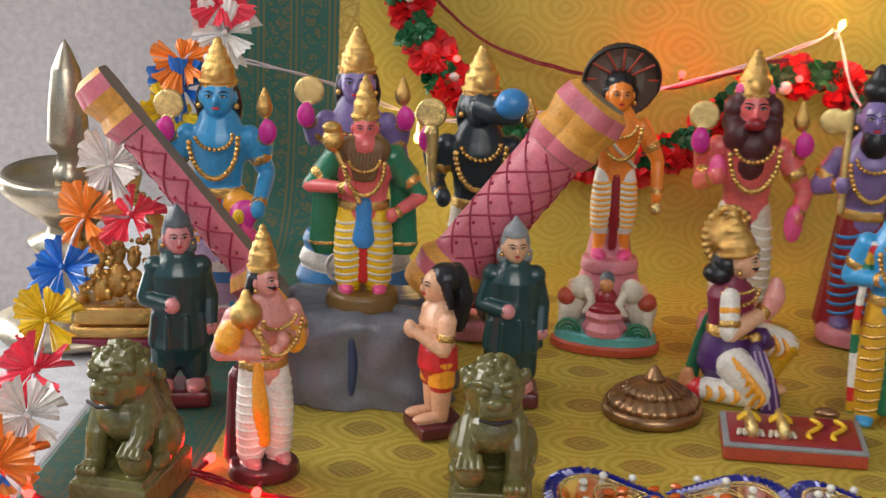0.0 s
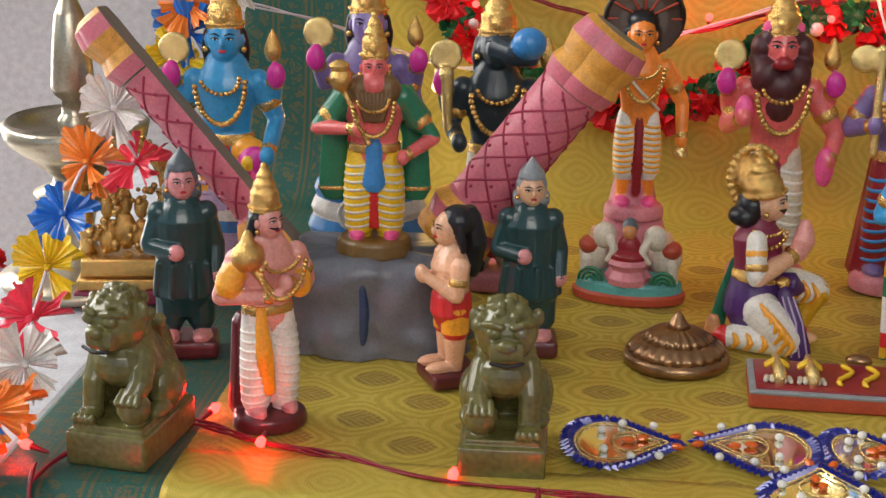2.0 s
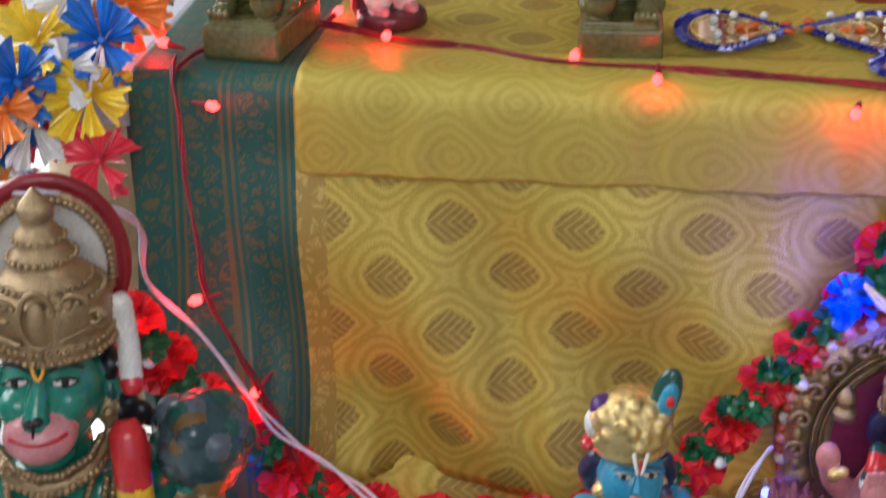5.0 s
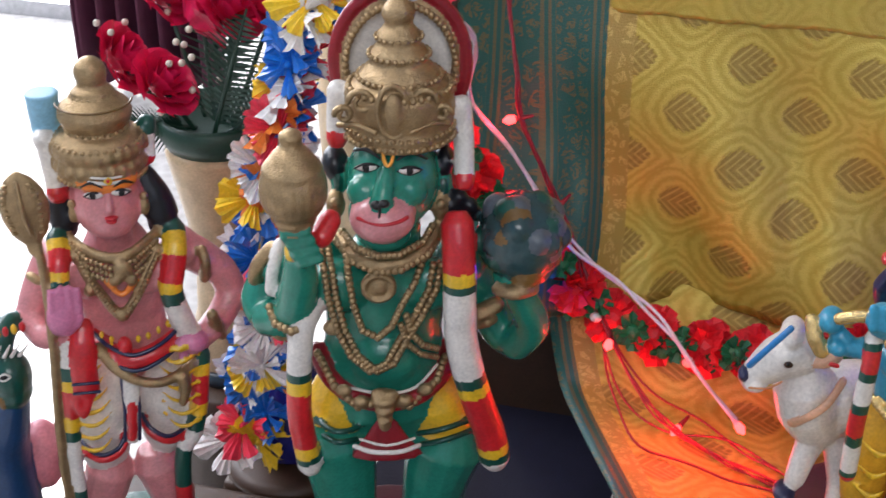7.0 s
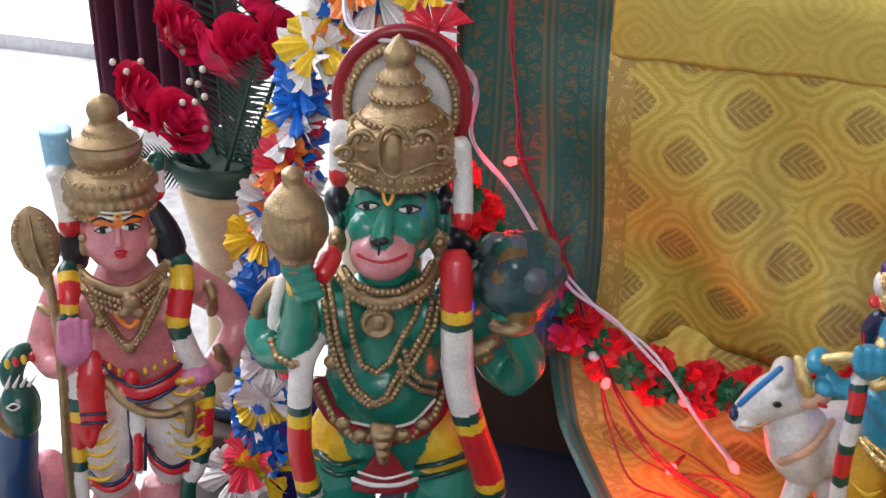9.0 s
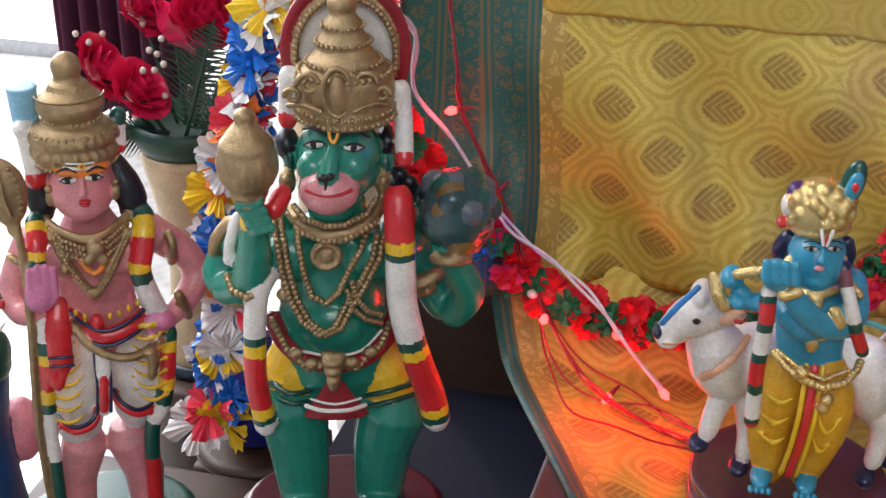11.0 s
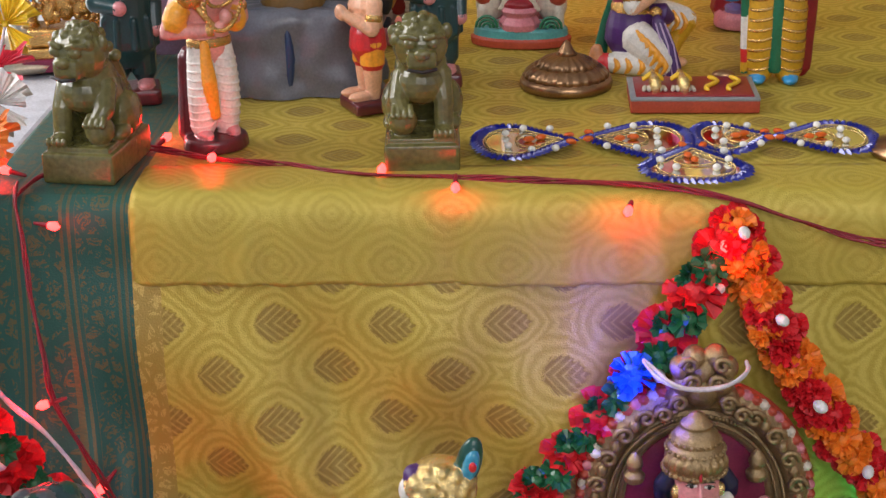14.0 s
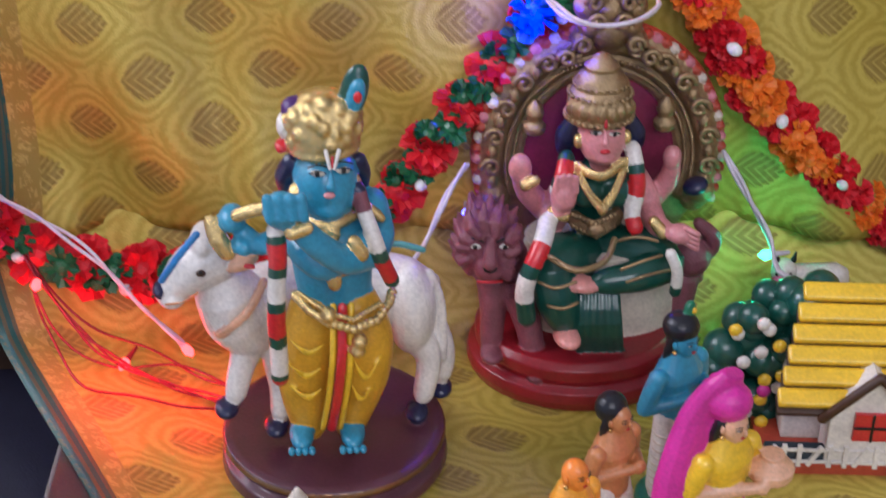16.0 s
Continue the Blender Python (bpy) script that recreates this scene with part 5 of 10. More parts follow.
# ---- two carved guardian lions ----
def guardian(loc, rz, label, mirror, turn):
    S = Solid()
    S.box((0, 0, 0.0105), (0.050, 0.072, 0.021), "jade", 0.12)
    S.box((0, 0, 0.0225), (0.043, 0.064, 0.004), "jade", 0.3)
    S.ell((0, 0.018, 0.042), (0.021, 0.022, 0.021), "jade")
    S.tube([(0, 0.016, 0.042), (0, 0.004, 0.056), (0, -0.004, 0.070)], [0.020, 0.019, 0.017], "jade", 16, smooth=4)
    S.ell((0, -0.012, 0.056), (0.016, 0.012, 0.014), "jade")
    f = Vector((0, -0.010, 0.083))
    q = Matrix.Rotation(radians(turn), 3, "Z")

    def at(x, y, z):
        return f + q @ Vector((x, y, z))

    S.ell(f, (0.0185, 0.018, 0.0185), "jade", (0, 0, turn))
    S.box(at(0, -0.013, -0.007), (0.020, 0.014, 0.014), "jade", 0.3, (0, 0, turn))
    S.tube([at(-0.009, -0.021, -0.012), at(0, -0.0225, -0.0135), at(0.009, -0.021, -0.012)], 0.0012, "black_line", 6)
    S.ell(at(0, -0.021, -0.002), (0.0055, 0.004, 0.004), "jade")
    for sx in (-1, 1):
        S.ell(at(sx * 0.0075, -0.0165, 0.004), (0.0045, 0.003, 0.0035), "jade")
        S.tube([at(sx * 0.003, -0.018, 0.008), at(sx * 0.008, -0.018, 0.0095), at(sx * 0.013, -0.013, 0.008)], 0.0022, "jade", 6)
        S.ell(at(sx * 0.0175, 0.0, 0.008), (0.004, 0.003, 0.0055), "jade")
    rnd = random.Random(3)
    for i in range(54):
        a, b = rnd.uniform(-2.9, 2.9), rnd.uniform(0.15, 1.5)
        if b > 1.0 and abs(a) < 0.9:
            continue
        d = Vector((math.sin(a) * math.sin(b), math.cos(a) * math.sin(b) * (1 if abs(a) < 1.6 else 1), math.cos(b)))
        if d.y < -0.55 and d.z < 0.6:
            continue
        p = at(d.x * 0.0175, d.y * 0.0175 + 0.001, d.z * 0.0178)
        S.ell(p, rnd.uniform(0.0028, 0.0042), "jade", n=8, k=5)
    for i in range(16):
        S.ell((rnd.uniform(-0.015, 0.015), rnd.uniform(0.002, 0.016), rnd.uniform(0.05, 0.075)), rnd.uniform(0.004, 0.0055), "jade", n=8, k=5)
    for sx in (-1, 1):
        S.ell((sx * 0.018, 0.012, 0.036), (0.010, 0.017, 0.016), "jade", (12, 0, 0))
        S.ell((sx * 0.020, -0.004, 0.0275), (0.0065, 0.011, 0.0055), "jade")
        if sx == mirror:
            S.tube([(sx * 0.012, -0.006, 0.060), (sx * 0.015, -0.018, 0.046), (sx * 0.0125, -0.024, 0.040)], [0.0085, 0.0075, 0.006], "jade", 12)
            S.ell((sx * 0.0125, -0.022, 0.034), 0.0102, "jade", n=18, k=12)
            for k in range(4):
                S.tube([(sx * 0.0125 + (k - 1.5) * 0.0035, -0.024, 0.0445), (sx * 0.0125 + (k - 1.5) * 0.0042, -0.031, 0.0395)], 0.0022, "jade", 7)
        else:
            S.tube([(sx * 0.012, -0.006, 0.062), (sx * 0.0145, -0.016, 0.046), (sx * 0.0145, -0.019, 0.029)], [0.0085, 0.0068, 0.0066], "jade", 12)
            S.ell((sx * 0.0145, -0.023, 0.0275), (0.0075, 0.010, 0.0045), "jade")
            for k in range(4):
                S.ell((sx * 0.0145 + (k - 1.5) * 0.0036, -0.031, 0.0275), (0.0022, 0.0032, 0.0034), "jade", n=7, k=5)
    S.tube([(0, 0.034, 0.03), (0, 0.041, 0.05), (0, 0.034, 0.068)], [0.006, 0.009, 0.004], "jade", 10, smooth=3)
    S.place("guardian_lion", pose(*loc, 0, 0, rz), label, "lion statuette", "pair of guardian lions")


guardian((-0.017, 0.058, 0), -8, "carved olive jade guardian lion with paw on ball", 1, -14)
guardian((0.202, 0.074, 0), 2, "carved olive jade guardian lion beside the beaded mat", -1, 4)


# ---- copper cap, footprint plaque ----
S = Solid()
S.lathe([(0.0355, 0), (0.036, 0.004), (0.0345, 0.008), (0.032, 0.0085)], "copper_brass", (0, 0, 0), 44)
S.lathe([(0.033, 0.008), (0.0315, 0.012), (0.026, 0.0165), (0.024, 0.017)], "copper_brass", (0, 0, 0), 120, flute=24, depth=0.022)
S.lathe([(0.024, 0.017), (0.018, 0.0215), (0.0105, 0.0245), (0.0085, 0.025)], "copper_brass", (0, 0, 0), 100, flute=20, depth=0.04)
S.lathe([(0.0085, 0.025), (0.006, 0.028), (0.003, 0.0335), (0.0008, 0.036)], "copper_brass", (0, 0, 0), 20)
S.place("ribbed_cap", pose(0.305, 0.242, 0), "domed copper ornament with radiating ribs and pointed tip", "ornament")

plaque = empty("footprint_plaque", pose(0.397, 0.196, 0, 0, 0, -1), "red clay tablet with silver rim and two raised feet", "plaque")
part("slab", Solid().box((0, 0, 0.0055), (0.094, 0.056, 0.011), "rust_red", 0.12), plaque)
part("rim", Solid().box((0, 0, 0.0105), (0.0945, 0.0565, 0.0025), "silver_grey", 0.3), plaque, "worn silver rim")
part("panel", Solid().box((0, 0, 0.0115), (0.086, 0.049, 0.003), "deep_red", 0.2), plaque)
for x in (-0.029, -0.008):
    S = Solid()
    S.tube([(x, 0.02, 0.015), (x, 0.008, 0.016), (x + 0.001, -0.012, 0.015)], [0.0055, 0.006, 0.0085], "pale_gold", 12, 0.55, smooth=3)
    for k in range(5):
        S.tube([(x + (k - 2) * 0.0034, -0.010, 0.0145), (x + (k - 2) * 0.0040, -0.016, 0.0145)], [0.0021, 0.0016], "off_white", 7)
    for z in (0.004, 0.008):
        S.tube([(x - 0.007, z, 0.0165), (x, z, 0.0205), (x + 0.007, z, 0.0165)], 0.0014, "yellow_paint", 7, smooth=3)
    part("foot", S, plaque, "raised foot with gold anklets")
for x in (0.014, 0.030):
    pts = [(x + 0.005 * math.sin(a * 0.55), 0.017 - 0.0033 * a, 0.0145) for a in range(11)]
    part("motif", Solid().tube(pts, [0.0016, 0.002] * 5 + [0.001], "yellow_paint", 7, smooth=2), plaque, "yellow curling motif")


# ---- beaded floor mat in acrylic leaves ----
def leaf_outline(L, W, n=26):
    out = []
    for i in range(n + 1):
        a = -math.pi + 2 * math.pi * i / n
        x = math.cos(a)
        w = math.sin(a) * (0.5 * (1 + x) + 0.12) ** 0.55 * (1.06 - 0.5 * max(0, -x))
        out.append((L * (0.5 + 0.5 * x), W * 0.5 * w))
    return out


GEM = None


def gem_mesh():
    global GEM
    if GEM is None:
        s = Solid()
        s.add([(0, -0.0052, 0.0004), (0.0029, 0, 0.0004), (0, 0.0058, 0.0004), (-0.0029, 0, 0.0004), (0, -0.0022, 0.0028), (0.0012, 0, 0.003), (0, 0.0022, 0.0026), (-0.0012, 0, 0.003)],
              [(0, 1, 5, 4), (1, 2, 6, 5), (2, 3, 7, 6), (3, 0, 4, 7), (4, 5, 6, 7), (3, 2, 1, 0)], "gem_blue")
        GEM = s.mesh("gem", False)
    return GEM


def mat_leaf(loc, rz, L, W, whole=True, z=0.0):
    """One clear leaf edged with blue gems; its tip at the origin."""
    ob = empty("beaded_leaf", pose(loc[0], loc[1], 0.0015 + z, 0, 0, rz), "clear acrylic leaf edged with blue gems, pearls inside", "floor decoration", "leaves of the beaded floor mat")
    out = [(L - x, y) for x, y in leaf_outline(L, W)]
    S = Solid()
    n = len(out) - 1
    S.add([(x, y, 0.002) for x, y in out[:n]] + [(x, y, 0.0) for x, y in out[:n]], [tuple(range(n))] + [tuple(range(2 * n - 1, n - 1, -1))] + [(i, n + i, n + (i + 1) % n, (i + 1) % n) for i in range(n)], "acrylic")
    plate = part("plate", S, ob, "clear acrylic plate", smooth=False)
    plate.visible_shadow = False
    inner = [(L * 0.5 + (x - L * 0.5) * 0.82, y * 0.76) for x, y in out]
    part("bead_chain", Solid().beads([(x, y, 0.003) for x, y in inner], 0.0007, "pale_gold", 1.9), ob, "fine gold bead chain")
    heart = [(L * 0.62 + (x - L * 0.5) * 0.42, y * 0.40) for x, y in out]
    part("bead_chain", Solid().beads([(x, y, 0.003) for x, y in heart], 0.0007, "pale_gold", 1.9), ob, "fine gold bead chain")
    dist = 0
    for (x0, y0), (x1, y1) in zip(out, out[1:]):
        seg = math.hypot(x1 - x0, y1 - y0)
        while dist < seg:
            t = dist / seg
            g = new("gem", gem_mesh())
            g.parent = ob
            g.matrix_basis = pose(x0 + (x1 - x0) * t, y0 + (y1 - y0) * t, 0.0015, 0, 0, math.degrees(math.atan2(y1 - y0, x1 - x0)) + 18)
            dist += 0.0044
        dist -= seg
    for px, py in ((0.32, 0.17), (0.32, -0.17), (0.52, 0.30), (0.55, -0.29), (0.80, 0.27), (0.80, -0.27)):
        s = Solid().ell((L * px, W * py, 0.0042), (0.0028, 0.0028, 0.0024), "pearl", n=12, k=8)
        part("pearl", s, ob, "white half pearl")
    for px, py in ((0.55, 0.0), (0.68, 0.05), (0.98, 0.08), (0.98, -0.1)):
        part("gemstone", Solid().ell((L * px, W * py, 0.004), (0.0042, 0.0028, 0.002), "gem_orange", (0, 0, 30 * py * 10), 8, 5), ob, "faceted orange stone", smooth=False)
    return ob


mat_leaf((0.238, 0.094), 4, 0.066, 0.078)
mat_leaf((0.386, 0.098), 176, 0.072, 0.080)
mat_leaf((0.381, 0.006), 88, 0.068, 0.076, z=0.0035)
mat_leaf((0.390, 0.100), 6, 0.050, 0.072)
mat_leaf((0.512, 0.102), 178, 0.066, 0.072)

# ---- brass lamp and shrine behind the lions ----
S = Solid()
LX, LY = -0.145, 0.34
S.lathe([(0.062, -0.0), (0.064, 0.006), (0.05, 0.012), (0.02, 0.02), (0.011, 0.03), (0.014, 0.036), (0.010, 0.045), (0.012, 0.055), (0.03, 0.065), (0.034, 0.072), (0.02, 0.078), (0.018, 0.084), (0.030, 0.094), (0.052, 0.112), (0.055, 0.124), (0.050, 0.128), (0.048, 0.122), (0.03, 0.112), (0.010, 0.110)], "brass", (0, 0, 0), 40)
S.lathe([(0.013, 0.108), (0.013, 0.128), (0.010, 0.131), (0.009, 0.142), (0.014, 0.146), (0.0165, 0.152), (0.0145, 0.18), (0.011, 0.206), (0.010, 0.208), (0.004, 0.222), (0.0005, 0.228)], "brass", (0, 0, 0), 12)
S.place("oil_lamp", pose(LX, LY, 0), "polished brass oil lamp with wide dish and faceted spire", "oil lamp")

S = Solid()
S.box((0, 0, 0.006), (0.085, 0.05, 0.012), "wine_cloth", 0.15)
S.box((0, 0, 0.017), (0.08, 0.046, 0.01), "gold_paint", 0.2)
S.box((0, 0, 0.031), (0.072, 0.04, 0.016), "gold_paint", 0.15)
for sx in (-1, 1):
    S.lathe([(0.009, 0), (0.006, 0.006), (0.0065, 0.03), (0.0055, 0.05), (0.008, 0.056)], "gold_paint", (sx * 0.033, 0, 0.038), 12)
S.tube(arc((0, 0, 0.094), 0.036, 0.042, -8, 188, 18), 0.0065, "gold_paint", 10)
for p in arc((0, 0, 0.094), 0.0415, 0.048, 0, 180, 22):
    S.ell(p, 0.003, "gold_paint", n=7, k=5)
rnd = random.Random(8)
for x, z, r in ((-0.014, 0.055, 0.009), (0.014, 0.055, 0.009), (0, 0.06, 0.010), (0, 0.085, 0.0075), (-0.014, 0.08, 0.006), (0.014, 0.08, 0.006)):
    S.ell((x, -0.004, z), (r, r * 0.7, r * 1.7), "gold_paint")
for i in range(60):
    S.ell((rnd.uniform(-0.028, 0.028), rnd.uniform(-0.018, -0.004), rnd.uniform(0.036, 0.1)), rnd.uniform(0.002, 0.0038), "gold_paint", n=7, k=5)
S.place("shrine_arch", pose(-0.100, 0.310, 0, 0, 0, 10) @ Matrix.Scale(0.88, 4), "gilded miniature shrine with arch and crowded relief on plinth", "shrine")

# ---- large statues at the left ----
def side_garland(S, pts, r, mats=("white_paint", "white_paint", "white_paint", "deep_green", "yellow_paint", "red_paint", "red_paint", "red_paint", "yellow_paint", "deep_green")):
    n = (len(pts) - 1) * 7 + 2
    S.tube(pts, r, [mats[min(len(mats) - 1, i * len(mats) // n)] for i in range(n)], 12, smooth=7)


def monkey_statue():
    S = Solid()
    G, g = "monkey_green", "dull_gold"
    base_block(S, 0.075, 0.03, "maroon_base")
    for sx in (-1, 1):
        S.ell((sx * 0.026, -0.03, 0.038), (0.018, 0.032, 0.012), G)
    S.tube([(-0.026, 0, 0.035), (-0.028, -0.004, 0.08), (-0.0318, -0.008, 0.1246)], [0.017, 0.021, 0.026], G, 16, smooth=3)
    S.tube([(0.026, 0, 0.035), (0.030, -0.004, 0.08), (0.0384, -0.008, 0.1167)], [0.017, 0.021, 0.026], G, 16, smooth=3)
    # yellow breeches with dark bands
    S.tube([(-0.0318, -0.008, 0.1246), (-0.0285, -0.006, 0.1462), (-0.0183, -0.002, 0.1608)], [0.01919, 0.02078, 0.01919], "yellow_paint", 20, smooth=3)
    S.tube([(0.0398, -0.008, 0.1203), (0.0323, -0.006, 0.1438), (0.0192, -0.002, 0.1604)], [0.01919, 0.02078, 0.01919], "yellow_paint", 20, smooth=3)
    for a, b, c in (((-0.0447, -0.018, 0.1426), (-0.0307, -0.036, 0.144), (-0.0167, -0.03, 0.1423)), ((0.0188, -0.03, 0.1367), (0.0356, -0.036, 0.1444), (0.0548, -0.02, 0.1406))):
        S.tube([a, b, c], 0.0022, "deep_green", 8, smooth=4)
    for a, b, c in (((-0.0444, -0.016, 0.1323), (-0.0309, -0.035, 0.1356), (-0.0182, -0.03, 0.1335)), ((0.0217, -0.03, 0.1286), (0.0371, -0.035, 0.1357), (0.056, -0.018, 0.131))):
        S.tube([a, b, c], 0.0018, "deep_green", 8, smooth=4)
    # trunk
    S.tube([(0.0004, -0.002, 0.1484), (-0.0003, -0.004, 0.1723), (-0.0002, -0.002, 0.1981), (0.0017, 0.0, 0.2233), (0.0029, 0.004, 0.2404), (0.0038, 0.008, 0.251)], [0.0405, 0.0385, 0.0350, 0.03571, 0.03411, 0.02132], G, 26, 0.74, smooth=5)
    S.ell((-0.0003, -0.014, 0.1857), (0.02531, 0.022, 0.0245), G, n=22, k=14)
    for x0 in (255, 385):
        S.ell((0.0004 * (x0 - 318), -0.018, 0.236), (0.021, 0.013, 0.017), G, n=18, k=12)
    # belt, apron and tassel
    S.tube([(-0.0409, -0.01, 0.1868), (-0.0329, -0.03, 0.18), (-0.0176, -0.04, 0.1717), (0.0018, -0.044, 0.1699), (0.0212, -0.04, 0.173), (0.0354, -0.028, 0.1814), (0.0402, -0.01, 0.1878)], 0.0056, "deep_red", 12, smooth=5)
    S.tube([(-0.0369, -0.014, 0.1861), (-0.0273, -0.034, 0.1786), (-0.0141, -0.043, 0.1787), (0.0013, -0.047, 0.1787), (0.0178, -0.043, 0.1798), (0.0311, -0.03, 0.1868)], 0.0010, "white_paint", 6, smooth=5)
    S.beads([(-0.0399, -0.02, 0.19), (-0.0298, -0.04, 0.1801), (-0.0161, -0.047, 0.1699), (-0.0009, -0.05, 0.1752), (0.0142, -0.047, 0.1696), (0.0309, -0.038, 0.1815), (0.0378, -0.02, 0.1894)], 0.00293, g, 1.5)
    for p in ((-0.0242, -0.046, 0.1809), (-0.0141, -0.049, 0.1746), (0.0114, -0.049, 0.1744), (0.0238, -0.046, 0.1805), (-0.0036, -0.051, 0.1809), (0.0032, -0.051, 0.1802)):
        S.ell(p, (0.00533, 0.004, 0.00426), g, n=12, k=8)
    S.lathe([(0.02185, 0), (0.02078, 0.003), (0.01226, 0.01531), (0.00533, 0.02818)], "deep_red", (-0.0001, -0.042, 0.1294), 28, 1, 0.32, flute=9, depth=0.06)
    S.tube([(-0.0189, -0.05, 0.1432), (-0.0094, -0.056, 0.1435), (0.0003, -0.058, 0.1439), (0.01, -0.056, 0.1433), (0.0195, -0.05, 0.1428)], 0.0016, "white_paint", 6, smooth=3)
    S.tube([(-0.0155, -0.05, 0.1483), (0.0003, -0.057, 0.1483), (0.0167, -0.05, 0.148)], 0.0009, "white_paint", 6, smooth=3)
    S.tube([(-0.0004, -0.05, 0.1785), (-0.0005, -0.055, 0.1603)], [0.00693, 0.00373], g, 12)
    for k in range(3):
        S.ell(((-0.0004, -0.055, 0.1787)[0], -0.055, (-0.0004, -0.055, 0.1787)[2] - 0.0065 * k), (0.0075 - 0.0012 * k, 0.005, 0.0028), g, n=12, k=7)
    # neck and head
    S.tube([(0.0037, 0.004, 0.2484), (0.0057, 0.0, 0.268)], [0.01919, 0.01759], G, 16)
    S.ell((0.0071, -0.008, 0.3014), (0.02611, 0.027, 0.03124), G, n=30, k=20)
    S.ell((0.0019, -0.02, 0.2851), (0.02078, 0.020, 0.01593), G, n=24, k=16)
    for x, y in ((278, 452), (372, 462)):
        S.ell(((0.0038, -0.026, 0.3018)[0] + 0.000265 * (x - 325), -0.0255, (0.0038, -0.026, 0.3018)[2]), (0.01066, 0.010, 0.01041), G, n=16, k=10)
    S.tube([(0.0043, -0.03, 0.3199), (0.0025, -0.036, 0.3114), (0.0006, -0.041, 0.3023)], [0.00373, 0.00533, 0.00693], G, 12, smooth=3)
    S.ell((0.0008, -0.033, 0.289), (0.01865, 0.0175, 0.01420), "rose_skin", n=24, k=16)
    S.ell((0.0018, -0.024, 0.2736), (0.01546, 0.015, 0.00919), G, n=20, k=12)
    S.tube([(-0.0127, -0.043, 0.2941), (-0.0054, -0.0475, 0.293), (0.0018, -0.049, 0.2926), (0.0096, -0.047, 0.2932), (0.0148, -0.043, 0.2939)], 0.0012, "lip_red", 7, smooth=4)
    S.ell((-0.002, -0.046, 0.3036), (0.00346, 0.003, 0.00266), "black_line", n=10, k=6)
    S.ell((0.0019, -0.046, 0.3044), (0.00346, 0.003, 0.0024), "black_line", n=10, k=6)
    S.tube([(-0.0002, -0.048, 0.3046), (-0.0007, -0.0485, 0.297)], [0.0012, 0.0006], "black_line", 6)
    for ex, ey, sx in ((284, 408, -1), (372, 416, 1)):
        c = Vector((0.0046, -0.034, 0.3185)) + Vector((0.000268 * (ex - 328), 0.0022, -0.00030 * (ey - 412)))
        S.ell(c, (0.00613, 0.0016, 0.0024), "white_paint", (0, 6 * sx, 14 * sx), 14, 8)
        S.ell(c + Vector((0, -0.0010, 0.0002)), (0.0024, 0.0012, 0.0024), "black_line", (0, 0, 0), 12, 8)
        S.tube([c + Vector((-0.0068, -0.0004, -0.0004)), c + Vector((-0.002, -0.0016, 0.0026)), c + Vector((0.003, -0.0016, 0.0026)), c + Vector((0.0072, 0.0006, -0.0002))], [0.0004, 0.0009, 0.0009, 0.0004], "black_line", 6, smooth=4)
        S.tube([c + Vector((-0.0064, 0, -0.0006)), c + Vector((0, -0.001, -0.0026)), c + Vector((0.0064, 0, -0.0006))], 0.0003, "black_line", 5, smooth=4)
    S.tube([(-0.0139, -0.028, 0.3283), (-0.0067, -0.034, 0.3317), (0.0005, -0.036, 0.327)], [0.0006, 0.0013, 0.0005], "black_line", 6, smooth=4)
    S.tube([(0.0097, -0.036, 0.3258), (0.0174, -0.034, 0.3293), (0.0264, -0.028, 0.3223)], [0.0005, 0.0013, 0.0006], "black_line", 6, smooth=4)
    S.tube([(0.0021, -0.033, 0.3358), (0.0025, -0.036, 0.3264), (0.0048, -0.0375, 0.3231), (0.0072, -0.036, 0.3264), (0.009, -0.033, 0.3357)], 0.0011, "orange_paint", 6, smooth=4)
    for p, q in (((-0.0238, -0.002, 0.2985), 1), ((0.0365, -0.002, 0.2942), -1)):
        S.ell(p, (0.00533, 0.008, 0.01103), G, n=14, k=10)
        S.ell(Vector(p) + Vector((0, -0.006, 0)), (0.0024, 0.004, 0.00613), "deep_green", n=10, k=7)
    for p in ((-0.026, -0.01, 0.2854), (0.0342, -0.01, 0.2832)):
        S.ell(p, (0.00586, 0.007, 0.00919), g, n=14, k=10)
        S.ell(Vector(p) + Vector((0, -0.006, 0.004)), (0.0032, 0.003, 0.0032), g, n=10, k=7)
    S.ell((-0.0259, 0.002, 0.3064), (0.00799, 0.012, 0.01041), "black_hair")
    S.ell((0.037, 0.002, 0.3072), (0.00586, 0.012, 0.01041), "black_hair")
    for p in ((0.0449, -0.01, 0.2886), (0.0509, -0.01, 0.283), (0.0462, -0.01, 0.2779), (0.054, -0.006, 0.2756), (0.0407, -0.01, 0.2831)):
        S.ell(p, 0.00533, "black_hair", n=12, k=8)
    # tiered crown with scroll work
    cx, cy, cz = (0.0121, -0.01, 0.3281)
    prof = [(108, 0), (117, 6), (110, 18), (116, 26), (108, 36), (111, 60), (113, 92), (110, 112), (98, 122), (82, 128), (87, 138), (78, 150), (66, 160), (58, 172), (63, 182), (52, 196), (43, 208), (48, 218), (38, 232), (27, 246), (35, 260), (34, 274), (20, 292), (4, 312)]
    S.lathe([(0.0002665 * r, 0.0002665 * h / 0.965) for r, h in prof], g, (cx, cy, cz), 40, 1, 0.9)
